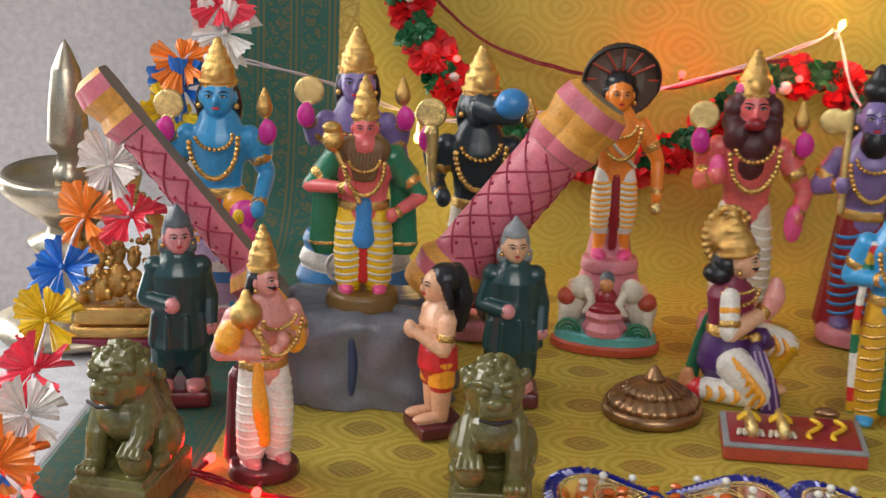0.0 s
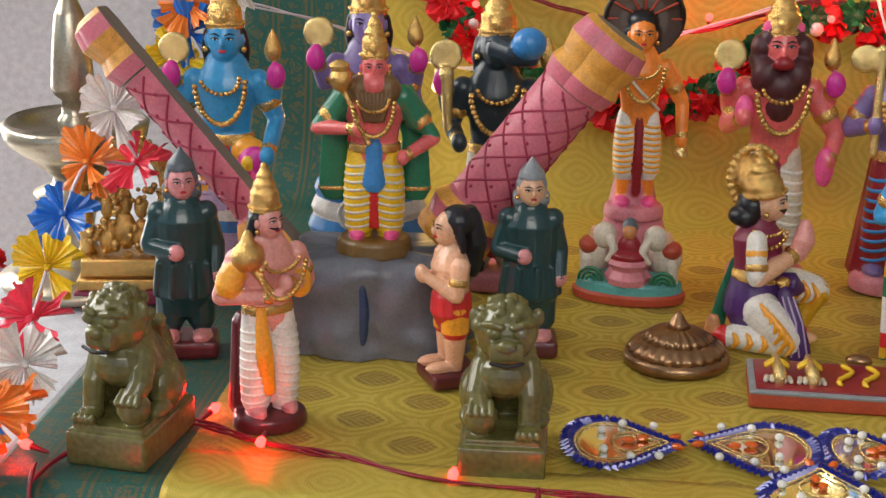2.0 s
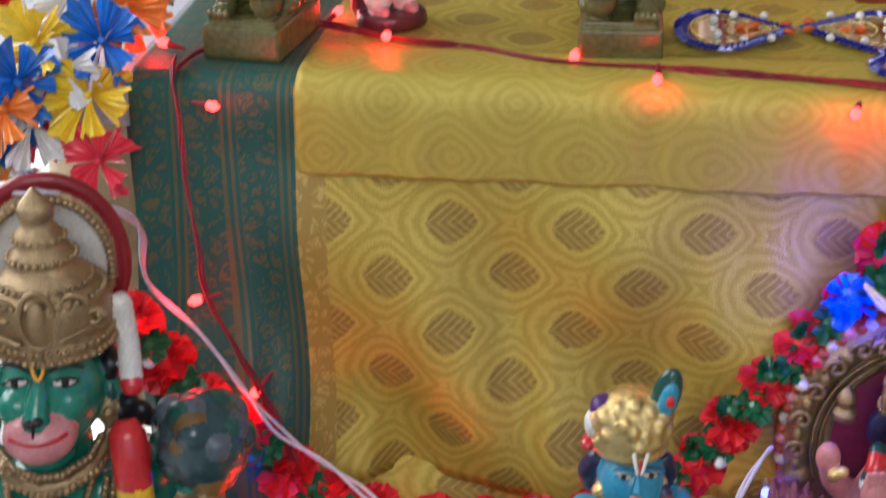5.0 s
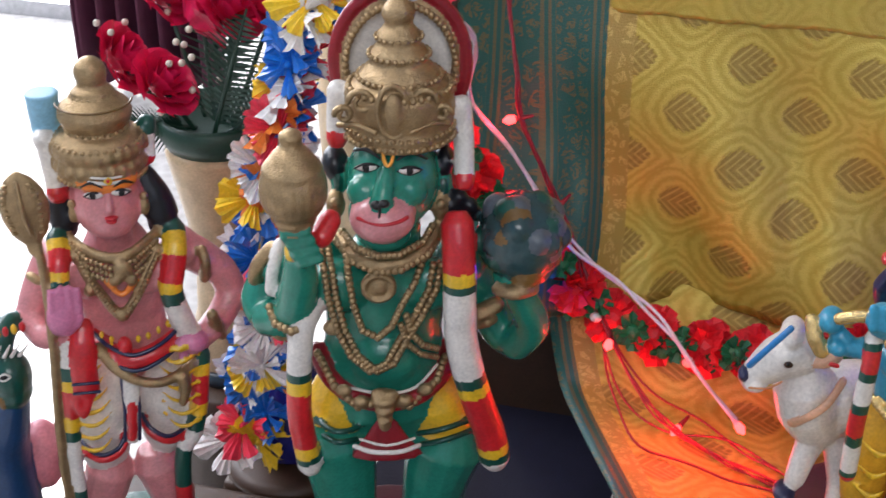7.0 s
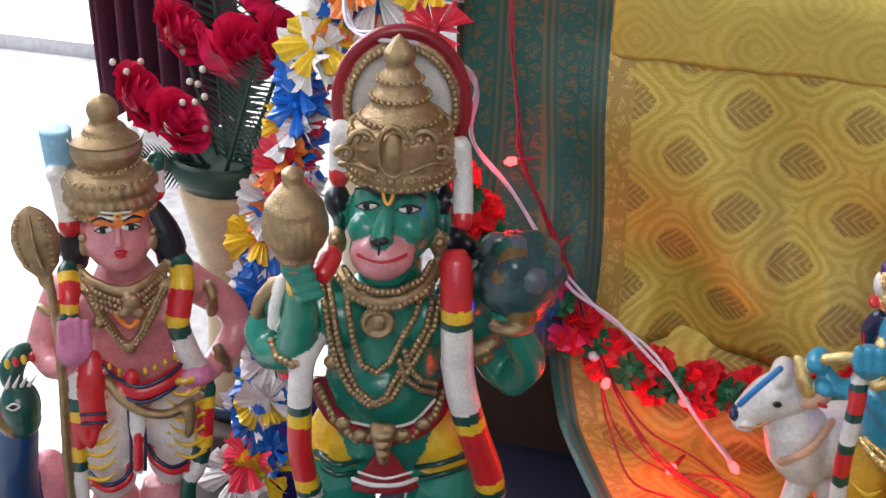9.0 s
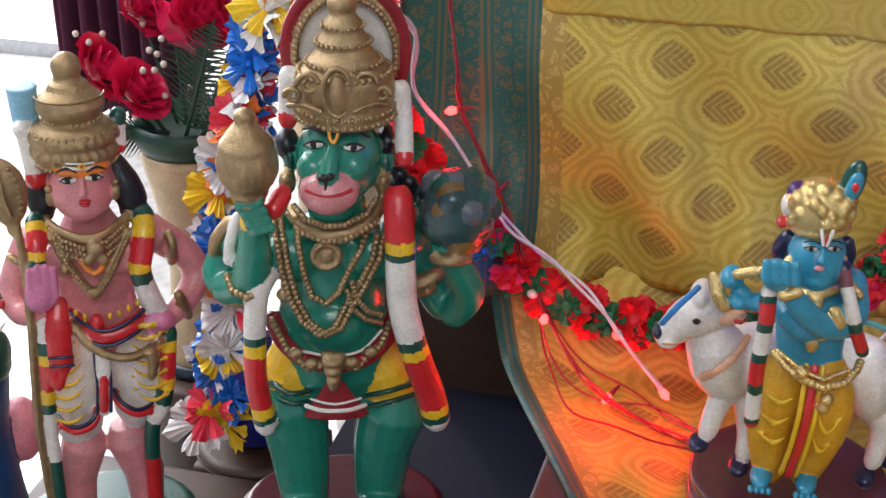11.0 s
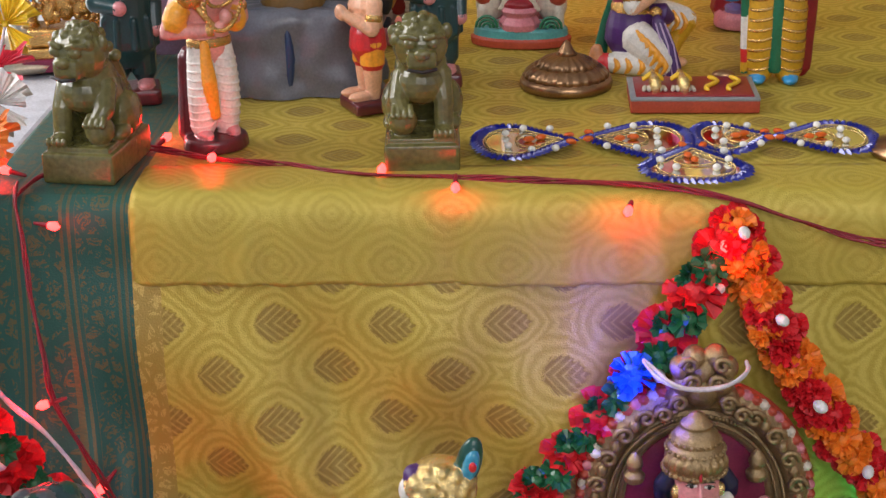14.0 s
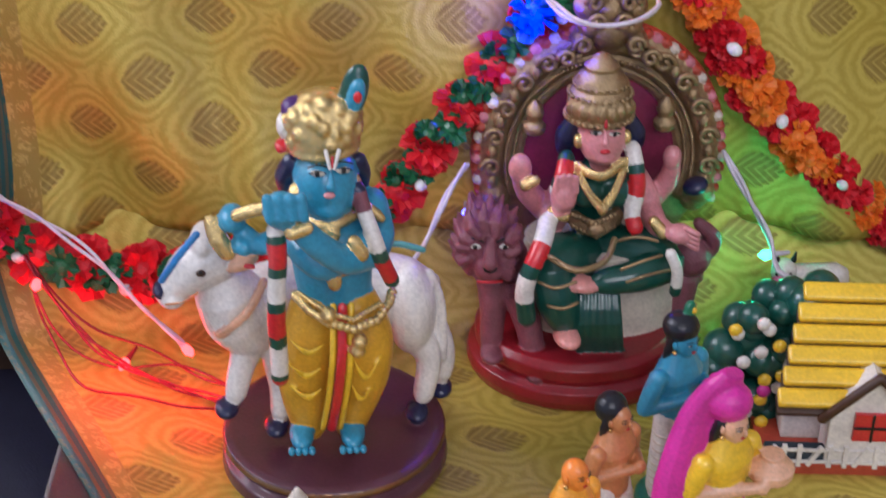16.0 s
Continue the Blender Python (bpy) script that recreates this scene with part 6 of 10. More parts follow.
    for hgt, rad, size, cnt in ((12, 114, 7, 44), (31, 113, 6, 44), (116, 106, 8, 38), (137, 87, 6, 34), (182, 63, 6, 26), (218, 48, 5, 20)):
        for q in range(cnt):
            a = 2 * math.pi * q / cnt
            S.ell((cx + 0.0002665 * rad * math.cos(a), cy + 0.0002665 * rad * 0.9 * math.sin(a), cz + 0.0002665 * hgt / 0.965), 0.0002665 * size, g, n=7, k=5)
    fy = cy - 0.0002665 * 108 * 0.9
    S.ell((cx - 0.004, fy, cz + 0.026), (0.0056, 0.0035, 0.0125), g, n=14, k=9)
    S.tube([(cx - 0.004 + 0.0085 * math.cos(a * 0.4), fy + 0.001, cz + 0.026 + 0.0155 * math.sin(a * 0.4)) for a in range(16)], 0.0016, g, 7)
    for sx in (-1, 1):
        for r, ox, oz in ((0.0075, 0.017, 0.030), (0.0050, 0.027, 0.022)):
            S.tube([(cx - 0.004 + sx * (ox + r * math.cos(a * 0.42) * (1 - a * 0.035)), fy + 0.002 + abs(ox) * 0.22, cz + oz + r * math.sin(a * 0.42) * (1 - a * 0.035)) for a in range(18)], [0.0019] * 12 + [0.0016] * 6, g, 7)
        S.tube([(cx - 0.004 + sx * 0.010, fy + 0.001, cz + 0.014), (cx - 0.004 + sx * 0.020, fy + 0.005, cz + 0.017), (cx - 0.004 + sx * 0.030, fy + 0.012, cz + 0.014)], 0.0018, g, 7, smooth=4)
    # halo behind the crown
    hc = (0.0127, 0.014, 0.3622)
    S.ell((hc[0], hc[1] + 0.003, hc[2]), (0.03411, 0.0035, 0.04288), "white_paint", n=36, k=20)
    S.tube(arc(hc, 0.03731, 0.04533, -32, 212, 40), 0.004, "deep_red", 12)
    S.tube(arc(hc, 0.03091, 0.03737, -26, 206, 36, -0.003), 0.00213, g, 8)
    S.beads(arc(hc, 0.03091, 0.03737, -26, 206, 40, -0.007), 0.0024, g, 1.7)
    # jewels that lie on the chest
    S.tube([(-0.0241, -0.014, 0.2682), (-0.0164, -0.03, 0.2633), (-0.0031, -0.04, 0.2623), (0.0102, -0.04, 0.2628), (0.0249, -0.03, 0.2661), (0.0326, -0.014, 0.2724)], 0.004, g, 10, smooth=5)
    S.beads([(-0.026, -0.016, 0.2647), (-0.0164, -0.034, 0.261), (-0.0031, -0.043, 0.2591), (0.0107, -0.043, 0.2603), (0.0262, -0.034, 0.2647), (0.0342, -0.016, 0.2689)], 0.00266, g, 1.6)
    S.beads([(-0.0224, -0.016, 0.2708), (-0.0147, -0.033, 0.2696), (-0.0017, -0.043, 0.2695), (0.0101, -0.043, 0.27), (0.0235, -0.032, 0.2721), (0.0306, -0.016, 0.276)], 0.0024, g, 1.6)
    S.beads([(-0.0207, -0.026, 0.2672), (-0.0191, -0.038, 0.2526), (-0.0167, -0.04, 0.2351), (-0.012, -0.042, 0.2198), (-0.0034, -0.043, 0.2152), (0.0047, -0.043, 0.2225), (0.0107, -0.042, 0.2361), (0.0187, -0.038, 0.2492), (0.0248, -0.028, 0.2619)], 0.0024, g, 1.5)
    for dx in (-1, 1):
        S.beads([Vector(p) + Vector((0.0022 * dx, -0.001, 0)) for p in ((-0.0333, -0.018, 0.2628), (-0.031, -0.03, 0.2542), (-0.0291, -0.034, 0.2378), (-0.0245, -0.037, 0.2173), (-0.0171, -0.04, 0.2014), (-0.0063, -0.042, 0.1919), (0.0033, -0.042, 0.197), (0.0107, -0.041, 0.2116), (0.0204, -0.038, 0.2272), (0.0286, -0.033, 0.2414), (0.0324, -0.024, 0.2564))], 0.0024, g, 1.5)
    S.beads([(0.0134, -0.042, 0.2291), (0.0161, -0.041, 0.2164), (0.0225, -0.038, 0.2063), (0.0329, -0.03, 0.1977)], 0.0024, g, 1.5)
    S.beads([(0.0101, -0.043, 0.2234), (0.0134, -0.042, 0.21), (0.0217, -0.038, 0.1998), (0.0325, -0.028, 0.1907)], 0.00213, g, 1.5)
    S.ell((-0.0292, -0.035, 0.2177), (0.0064, 0.004, 0.00533), g)
    S.lathe([(0.002, 0.006), (0.00373, 0.006), (0.00426, 0.003), (0.00693, 0.003), (0.00746, 0.006), (0.01013, 0.005), (0.01066, 0.0)], g, (-0.0021, -0.038, 0.2478), 32, rot=(90, 0, 0), flute=16, depth=0.04)
    # arm with the mace
    S.ell((-0.0351, 0.002, 0.2466), (0.01652, 0.020, 0.01685), G, n=18, k=12)
    S.tube([(-0.0379, 0.002, 0.2451), (-0.0622, 0.006, 0.2316), (-0.0732, 0.002, 0.2161), (-0.0679, -0.008, 0.2074)], [0.01386, 0.01332, 0.01279, 0.01119], G, 18, smooth=4)
    S.tube([(-0.0699, -0.01, 0.2097), (-0.0541, -0.024, 0.2206), (-0.0474, -0.034, 0.2473), (-0.0463, -0.038, 0.2681)], [0.01119, 0.01226, 0.01119, 0.00799], G, 18, smooth=4)
    S.tube([(-0.0474, -0.024, 0.2141), (-0.061, -0.022, 0.2074)], 0.0064, g, 14)
    S.beads([(-0.066, -0.026, 0.2268), (-0.0625, -0.034, 0.2206), (-0.0533, -0.04, 0.2189), (-0.0439, -0.038, 0.2207)], 0.00293, g, 1.5)
    S.tube([(-0.0636, -0.01, 0.2584), (-0.0729, -0.012, 0.2471), (-0.0756, -0.008, 0.2352)], 0.00453, g, 10, smooth=3)
    S.tube([(-0.0579, -0.012, 0.2626), (-0.0632, -0.022, 0.2497), (-0.0647, -0.024, 0.2367)], 0.004, "white_paint", 10, smooth=3)
    S.ell((-0.0508, -0.04, 0.2724), (0.004, 0.006, 0.00586), "yellow_paint")
    for k in range(4):
        S.tube([Vector((-0.0537, -0.046, 0.2854)) + Vector((0.0030 * k, 0, -0.0058 * k)), Vector((-0.0402, -0.05, 0.2899)) + Vector((0.0022 * k, 0.001, -0.0058 * k))], [0.0036, 0.0030], G, 10)
    S.tube([(-0.0472, -0.04, 0.2693), (-0.0471, -0.04, 0.2903)], [0.00586, 0.00746], g, 16)
    mprof = [(24, 0), (34, 8), (30, 20), (40, 30), (34, 38), (47, 50), (44, 60), (60, 78), (70, 100), (72, 122), (68, 146), (62, 158), (66, 164), (60, 174), (50, 186), (40, 200), (28, 212), (20, 222), (26, 230), (24, 242), (8, 252)]
    S.lathe([(0.0002665 * r, 0.0002665 * h / 0.965) for r, h in mprof[:8]], g, (-0.0475, -0.04, 0.2784), 40)
    S.lathe([(0.0002665 * r, 0.0002665 * h / 0.965) for r, h in mprof[6:12]], g, (-0.0475, -0.04, 0.2784), 144, flute=24, depth=0.035)
    S.lathe([(0.0002665 * r, 0.0002665 * h / 0.965) for r, h in mprof[11:]], g, (-0.0475, -0.04, 0.2784), 40)
    # arm with the hill
    S.ell((0.0468, 0.002, 0.2413), (0.01546, 0.020, 0.01593), G, n=18, k=12)
    S.tube([(0.0497, 0.002, 0.238), (0.0617, 0.004, 0.2105), (0.0705, 0.0, 0.1912), (0.0816, -0.006, 0.1866)], [0.01332, 0.01226, 0.01172, 0.01119], G, 18, smooth=4)
    S.tube([(0.0786, -0.008, 0.1862), (0.0884, -0.018, 0.2059), (0.0813, -0.026, 0.2288), (0.0768, -0.03, 0.2408)], [0.01119, 0.01066, 0.00959, 0.00853], G, 18, smooth=4)
    S.tube([(0.0553, -0.018, 0.2144), (0.0676, -0.014, 0.2183)], 0.00533, g, 12)
    S.beads([(0.0541, -0.022, 0.2087), (0.0612, -0.026, 0.2129), (0.0685, -0.02, 0.2139)], 0.00346, g, 1.5)
    S.tube([(0.0652, -0.04, 0.2445), (0.0752, -0.048, 0.2461), (0.0866, -0.04, 0.2443)], 0.004, g, 12, smooth=4)
    S.ell((0.0766, -0.03, 0.2471), (0.01386, 0.014, 0.00735), G)
    rnd = random.Random(2)
    hill = Vector((0.0805, -0.024, 0.27))
    S.ell(hill, (0.02452, 0.026, 0.02695), "hill_teal", n=24, k=16)
    for i in range(46):
        d = Vector((rnd.gauss(0, 1), rnd.gauss(0, 1), rnd.gauss(0, 1))).normalized()
        S.ell(hill + Vector((d.x * 0.02025, d.y * 0.020, d.z * 0.02205)), rnd.uniform(0.0062, 0.0100), ["hill_teal", "steel_grey", "deep_green", "hill_teal", "ochre_base", "steel_grey"][i % 6], n=12, k=8)
    # garlands at both sides
    side_garland(S, [(0.0463, -0.004, 0.3448), (0.0476, -0.006, 0.3253), (0.0477, -0.012, 0.3076), (0.0476, -0.016, 0.3007)], 0.00613, ("white_paint",) * 7 + ("red_paint",) * 3)
    side_garland(S, [(0.0431, -0.03, 0.2827), (0.0436, -0.036, 0.2694), (0.044, -0.04, 0.2518), (0.0439, -0.042, 0.2358), (0.0448, -0.042, 0.2136), (0.0485, -0.042, 0.1924), (0.0546, -0.04, 0.1676), (0.0625, -0.036, 0.1407), (0.066, -0.034, 0.1198)], 0.00986, ("red_paint",) * 6 + ("yellow_paint", "deep_green") + ("white_paint",) * 9 + ("deep_green", "yellow_paint") + ("red_paint",) * 5 + ("yellow_paint", "deep_green", "white_paint"))
    side_garland(S, [(-0.0222, -0.004, 0.3551), (-0.023, -0.006, 0.3403), (-0.0237, -0.01, 0.3262)], 0.0064, ("white_paint",) * 6 + ("red_paint",) * 2)
    S.tube([(-0.0281, -0.026, 0.2849), (-0.0341, -0.034, 0.2764)], 0.00666, "red_paint", 12)
    side_garland(S, [(-0.0401, -0.026, 0.2298), (-0.0469, -0.034, 0.2188), (-0.0495, -0.036, 0.2007), (-0.0507, -0.036, 0.1809), (-0.0514, -0.036, 0.1573), (-0.0489, -0.034, 0.1316), (-0.047, -0.034, 0.1174)], 0.00773, ("white_paint",) * 8 + ("deep_green", "yellow_paint") + ("red_paint",) * 5 + ("yellow_paint", "deep_green") + ("white_paint",) * 2)
    S.place("monkey_statue", pose(-0.082, -0.188, MDECK, 0, 0, 18), "large green monkey deity statue with mace, hill and garlands", "statue")


monkey_statue()


def spear_statue():
    S = Solid()
    k, g, W = "rose_skin", "dull_gold", "white_paint"
    base_block(S, 0.07, 0.025, "deep_green")
    for x0, p in ((-0.022, (-0.012, -0.004, 0.0946)), (0.030, (0.0209, -0.004, 0.0956))):
        S.ell((x0, -0.025, 0.032), (0.013, 0.026, 0.009), k)
        S.tube([(x0, 0, 0.03), (x0, 0, 0.06), p], [0.013, 0.016, 0.018], k, 14)
    # gathered white dhoti with yellow swags
    legs = (([(-0.0148, -0.006, 0.1103), (-0.0131, -0.01, 0.1385), (-0.0088, -0.008, 0.1632), (-0.0002, -0.002, 0.1844)], (0.01785, 0.021, 0.02205, 0.021)), ([(0.0301, -0.006, 0.1202), (0.0337, -0.01, 0.1463), (0.0335, -0.008, 0.1682), (0.0254, -0.002, 0.1848)], (0.01732, 0.02152, 0.02257, 0.02152)))
    for pts, rr in legs:
        S.tube(pts, list(rr), W, 24, 0.86, smooth=4)
    for sx, x0, y0 in ((-1, 338, 860), (1, 512, 830)):
        o = Vector((0.0128, -0.04, 0.1888))
        for i in range(7):
            c = o + Vector((0.00036 * (x0 - 425), 0, -0.0004 * (y0 - 860) - 0.0105 * i + 0.012))
            w = 0.0165 - 0.0008 * abs(i - 3)
            S.tube([c + Vector((-w, 0.011, 0.003 * sx)), c + Vector((-w * 0.5, 0.0035, -0.002)), c + Vector((0, 0.0015, -0.0035)), c + Vector((w * 0.5, 0.0035, -0.002)), c + Vector((w, 0.011, -0.003 * sx))], [0.0005, 0.0016, 0.0021, 0.0016, 0.0005], "yellow_paint", 7, smooth=3)
    for a in ([(-0.0295, -0.018, 0.1278), (-0.0229, -0.03, 0.1257), (-0.0137, -0.036, 0.1246), (-0.0027, -0.032, 0.1269), (0.0035, -0.026, 0.1362)], [(0.015, -0.026, 0.1481), (0.0199, -0.034, 0.1416), (0.03, -0.036, 0.1345), (0.0396, -0.03, 0.1329), (0.0461, -0.018, 0.1319)]):
        S.tube(a, 0.0034, "red_paint", 8, smooth=4)
        S.tube([Vector(p) + Vector((0, -0.001, 0.0042)) for p in a], 0.0016, "navy_paint", 7, smooth=4)
    S.tube([(0.0109, -0.036, 0.2053), (0.0101, -0.044, 0.1791), (0.0073, -0.044, 0.1444)], [0.0052, 0.0062, 0.0052], W, 10, 0.5)
    S.tube([(0.0097, -0.04, 0.1924), (0.0097, -0.047, 0.1716), (0.0075, -0.047, 0.1476)], 0.0030, "red_paint", 8, 0.6)
    for dx in (-1, 1):
        S.tube([Vector(p) + Vector((0.0048 * dx, 0, 0)) for p in ((0.0097, -0.039, 0.1917), (0.0097, -0.046, 0.171), (0.0074, -0.046, 0.1452))], 0.0013, "navy_paint", 6)
    # trunk
    S.tube([(0.0131, 0.0, 0.1816), (0.0101, 0.0, 0.2013), (0.009, 0.0, 0.2205), (0.0093, 0.0, 0.2423), (0.0103, 0.003, 0.2604), (0.0099, 0.006, 0.2709)], [0.03359, 0.0294, 0.02835, 0.03359, 0.03674, 0.02362], k, 26, 0.66, smooth=5)
    for x0 in (-1, 1):
        S.ell(((0.0099, -0.018, 0.2589)[0] + x0 * 0.019, -0.0165, (0.0099, -0.018, 0.2589)[2]), (0.019, 0.012, 0.015), k, n=18, k=12)
    # waist sash, cords and tails
    S.tube([(-0.011, -0.016, 0.2121), (0.0003, -0.032, 0.2086), (0.0154, -0.038, 0.2046), (0.0341, -0.034, 0.2093), (0.0487, -0.018, 0.2132)], [0.00577, 0.00682, 0.00735, 0.00682, 0.00525], "red_paint", 14, smooth=5)
    for dz in (-0.0062, 0.0062):
        S.tube([Vector(p) + Vector((0, -0.004, dz)) for p in ((-0.0109, -0.018, 0.2134), (0.0005, -0.036, 0.2112), (0.0155, -0.042, 0.2072), (0.0341, -0.038, 0.2119), (0.0487, -0.02, 0.2145))], 0.0015, "navy_paint", 7, smooth=5)
    for p in ((-0.005, -0.03, 0.2219), (0.0013, -0.034, 0.22), (0.0188, -0.038, 0.2207), (0.0256, -0.037, 0.2218), (0.0325, -0.034, 0.2235), (0.039, -0.028, 0.224)):
        S.ell(p, (0.0021, 0.003, 0.00341), "yellow_paint", n=9, k=6)
    S.ell((0.0095, -0.04, 0.2174), (0.00525, 0.006, 0.00735), "red_paint")
    S.tube([(-0.0081, -0.034, 0.2155), (0.001, -0.042, 0.2026), (0.0169, -0.046, 0.1924), (0.0349, -0.044, 0.189), (0.0542, -0.03, 0.1927)], 0.00367, g, 10, smooth=5)
    S.tube([(0.0443, -0.04, 0.19), (0.0464, -0.042, 0.1799), (0.0435, -0.042, 0.1674)], [0.00525, 0.0042, 0.00262], g, 10, smooth=3)
    S.tube([(-0.0156, -0.032, 0.232), (-0.0182, -0.04, 0.2143), (-0.0182, -0.042, 0.1874)], [0.00682, 0.00892, 0.00892], "red_paint", 14, 0.6, smooth=3)
    S.tube([(-0.0235, -0.042, 0.1881), (-0.0252, -0.044, 0.1785), (-0.0228, -0.044, 0.1686), (-0.0184, -0.044, 0.1793)], 0.00341, "red_paint", 10, smooth=3)
    for dy in (0, 18):
        S.tube([((-0.0266, -0.046, 0.1959)[0], -0.047, (-0.0266, -0.046, 0.1959)[2] - 0.0004 * dy), ((-0.0099, -0.046, 0.1955)[0], -0.047, (-0.0099, -0.046, 0.1955)[2] - 0.0004 * dy)], 0.0012, "navy_paint", 6)
    # neck, head and hair
    S.tube([(0.0097, 0.002, 0.2686), (0.0095, -0.004, 0.2884)], [0.01365, 0.01207], k, 16)
    S.ell((0.0085, -0.008, 0.3126), (0.0231, 0.0265, 0.02715), k, n=28, k=18)
    S.ell((0.0091, -0.016, 0.3037), (0.01732, 0.018, 0.01448), k, n=22, k=14)
    S.ell((0.0099, -0.022, 0.299), (0.00735, 0.009, 0.00543), k, n=16, k=10)
    S.tube([(0.0105, -0.033, 0.3267), (0.0102, -0.036, 0.3213), (0.0102, -0.037, 0.3179)], [0.0016, 0.0024, 0.0034], k, 10, smooth=3)
    S.ell((0.0098, -0.022, 0.3324), (0.02047, 0.0125, 0.00724), "orange_skin", n=22, k=12)
    S.tube([(-0.0004, -0.033, 0.3369), (0.0101, -0.036, 0.3364), (0.0205, -0.033, 0.3356)], 0.0013, W, 6, smooth=3)
    S.tube([(0.0009, -0.033, 0.3401), (0.0104, -0.036, 0.34), (0.0198, -0.033, 0.339)], 0.0009, W, 6, smooth=3)
    S.ell((0.0114, -0.036, 0.3379), (0.00289, 0.0015, 0.00289), "yellow_paint", n=12, k=7)
    S.ell((0.0115, -0.0375, 0.3387), (0.00131, 0.0009, 0.00131), "red_paint", n=8, k=5)
    for ex, ey, sx in ((328, 386, -1), (407, 383, 1)):
        c = Vector((0.01, -0.0335, 0.327)) + Vector((0.000222 * (ex - 368), 0.0010 + 0.0012, -0.00026 * (ey - 385)))
        S.ell(c, (0.00656, 0.0016, 0.00262), W, (0, 4 * sx, 16 * sx), 14, 8)
        S.ell(c + Vector((0, -0.0012, 0)), (0.00236, 0.0011, 0.00236), "black_line", n=12, k=8)
        S.tube([c + Vector((-0.0060, -0.0002, -0.0005)), c + Vector((-0.002, -0.0016, 0.0022)), c + Vector((0.002, -0.0016, 0.0022)), c + Vector((0.0062, -0.0002, -0.0005))], [0.0004, 0.0008, 0.0008, 0.0004], "black_line", 6, smooth=4)
        S.tube([c + Vector((-0.0056, 0, -0.0006)), c + Vector((0, -0.001, -0.0024)), c + Vector((0.0056, 0, -0.0006))], 0.0003, "black_line", 5, smooth=4)
    S.tube([(-0.0061, -0.03, 0.3325), (0.0006, -0.0345, 0.337), (0.0076, -0.036, 0.3338)], [0.0005, 0.0011, 0.0005], "black_line", 6, smooth=4)
    S.tube([(0.0145, -0.036, 0.3338), (0.0211, -0.0345, 0.3364), (0.0267, -0.03, 0.3325)], [0.0005, 0.0011, 0.0005], "black_line", 6, smooth=4)
    S.ell((0.0108, -0.0345, 0.3111), (0.00446, 0.0030, 0.00157), "lip_red", n=12, k=7)
    S.ell((0.0106, -0.034, 0.3086), (0.00367, 0.0032, 0.00184), "lip_red", n=12, k=7)
    S.tube([(-0.0106, 0.0, 0.3274), (-0.0203, -0.002, 0.312), (-0.0201, -0.004, 0.2985), (-0.018, -0.004, 0.2895)], [0.00577, 0.00945, 0.01102, 0.0063], "black_hair", 14, smooth=4)
    S.tube([(0.0323, 0.0, 0.3266), (0.0378, -0.002, 0.3098), (0.0414, -0.004, 0.2958), (0.0382, -0.004, 0.2872)], [0.0063, 0.01102, 0.01207, 0.00682], "black_hair", 14, smooth=4)
    S.ell((0.0083, 0.01, 0.3091), (0.02625, 0.020, 0.02715), "black_hair")
    for p in ((-0.0135, -0.018, 0.3082), (0.0322, -0.018, 0.3093)):
        S.ell(p, (0.00341, 0.004, 0.00724), g, n=12, k=8)
        S.ell(Vector(p) + Vector((0, -0.002, 0.008)), 0.00289, g, n=10, k=7)
    # swollen crown
    cx, cy, cz = (0.0072, -0.006, 0.3294)
    prof = [(104, 0), (110, 8), (104, 20), (106, 50), (109, 84), (104, 104), (92, 114), (72, 120), (74, 128), (86, 144), (92, 162), (84, 182), (64, 198), (52, 208), (54, 216), (42, 224), (33, 232), (38, 246), (41, 262), (35, 280), (20, 294), (4, 300)]
    S.lathe([(0.0002625 * r, 0.0002625 * h / 0.965) for r, h in prof], g, (cx, cy, cz), 36, 1, 0.9)
    for hgt, rad, size, cnt in ((10, 108, 6, 40), (95, 106, 7, 36), (124, 74, 6, 28), (206, 52, 5, 22)):
        for q in range(cnt):
            a = 2 * math.pi * q / cnt
            S.ell((cx + 0.0002625 * rad * math.cos(a), cy + 0.0002625 * rad * 0.9 * math.sin(a), cz + 0.0002625 * hgt / 0.965), 0.0002625 * size, g, n=7, k=5)
    for i in range(26):
        a = radians(185 + 170 * (i % 13) / 12)
        S.ell((cx + 0.0002625 * 106 * math.cos(a), cy + 0.0002625 * 95 * math.sin(a), cz + 0.011 + 0.0105 * (i // 13)), (0.0042, 0.003, 0.0050), g, (0, 0, 20 * i), 9, 6)
    S.tube([(cx + 0.0002625 * r * math.cos(a), cy + 0.0002625 * r * 0.9 * math.sin(a), cz + 0.0002625 * 172 / 0.88) for r in (91,) for a in [radians(180 + 12 * i) for i in range(16)]], 0.0008, "ochre_base", 6)
    # jewels on the chest
    S.tube([(-0.0184, -0.014, 0.2885), (-0.0082, -0.026, 0.2845), (0.0066, -0.033, 0.2812), (0.0218, -0.03, 0.2824), (0.0406, -0.012, 0.2884)], 0.00446, g, 10, 0.6, smooth=5)
    for off, r in ((0, 9), (16, 8), (34, 8)):
        z = -0.0003 * off
        S.beads([Vector(p) + Vector((0, -0.002, z)) for p in ((-0.0175, -0.018, 0.2868), (-0.008, -0.03, 0.2809), (0.0066, -0.036, 0.2762), (0.0224, -0.033, 0.2788), (0.0391, -0.016, 0.2848))], 0.0021, g, 1.6)
    S.tube([(-0.0146, -0.024, 0.2826), (-0.009, -0.033, 0.2695), (-0.0008, -0.034, 0.2544), (0.0092, -0.034, 0.2382), (0.0196, -0.034, 0.2493), (0.0285, -0.032, 0.2652), (0.0375, -0.022, 0.2794)], 0.00394, g, 10, 0.6, smooth=5)
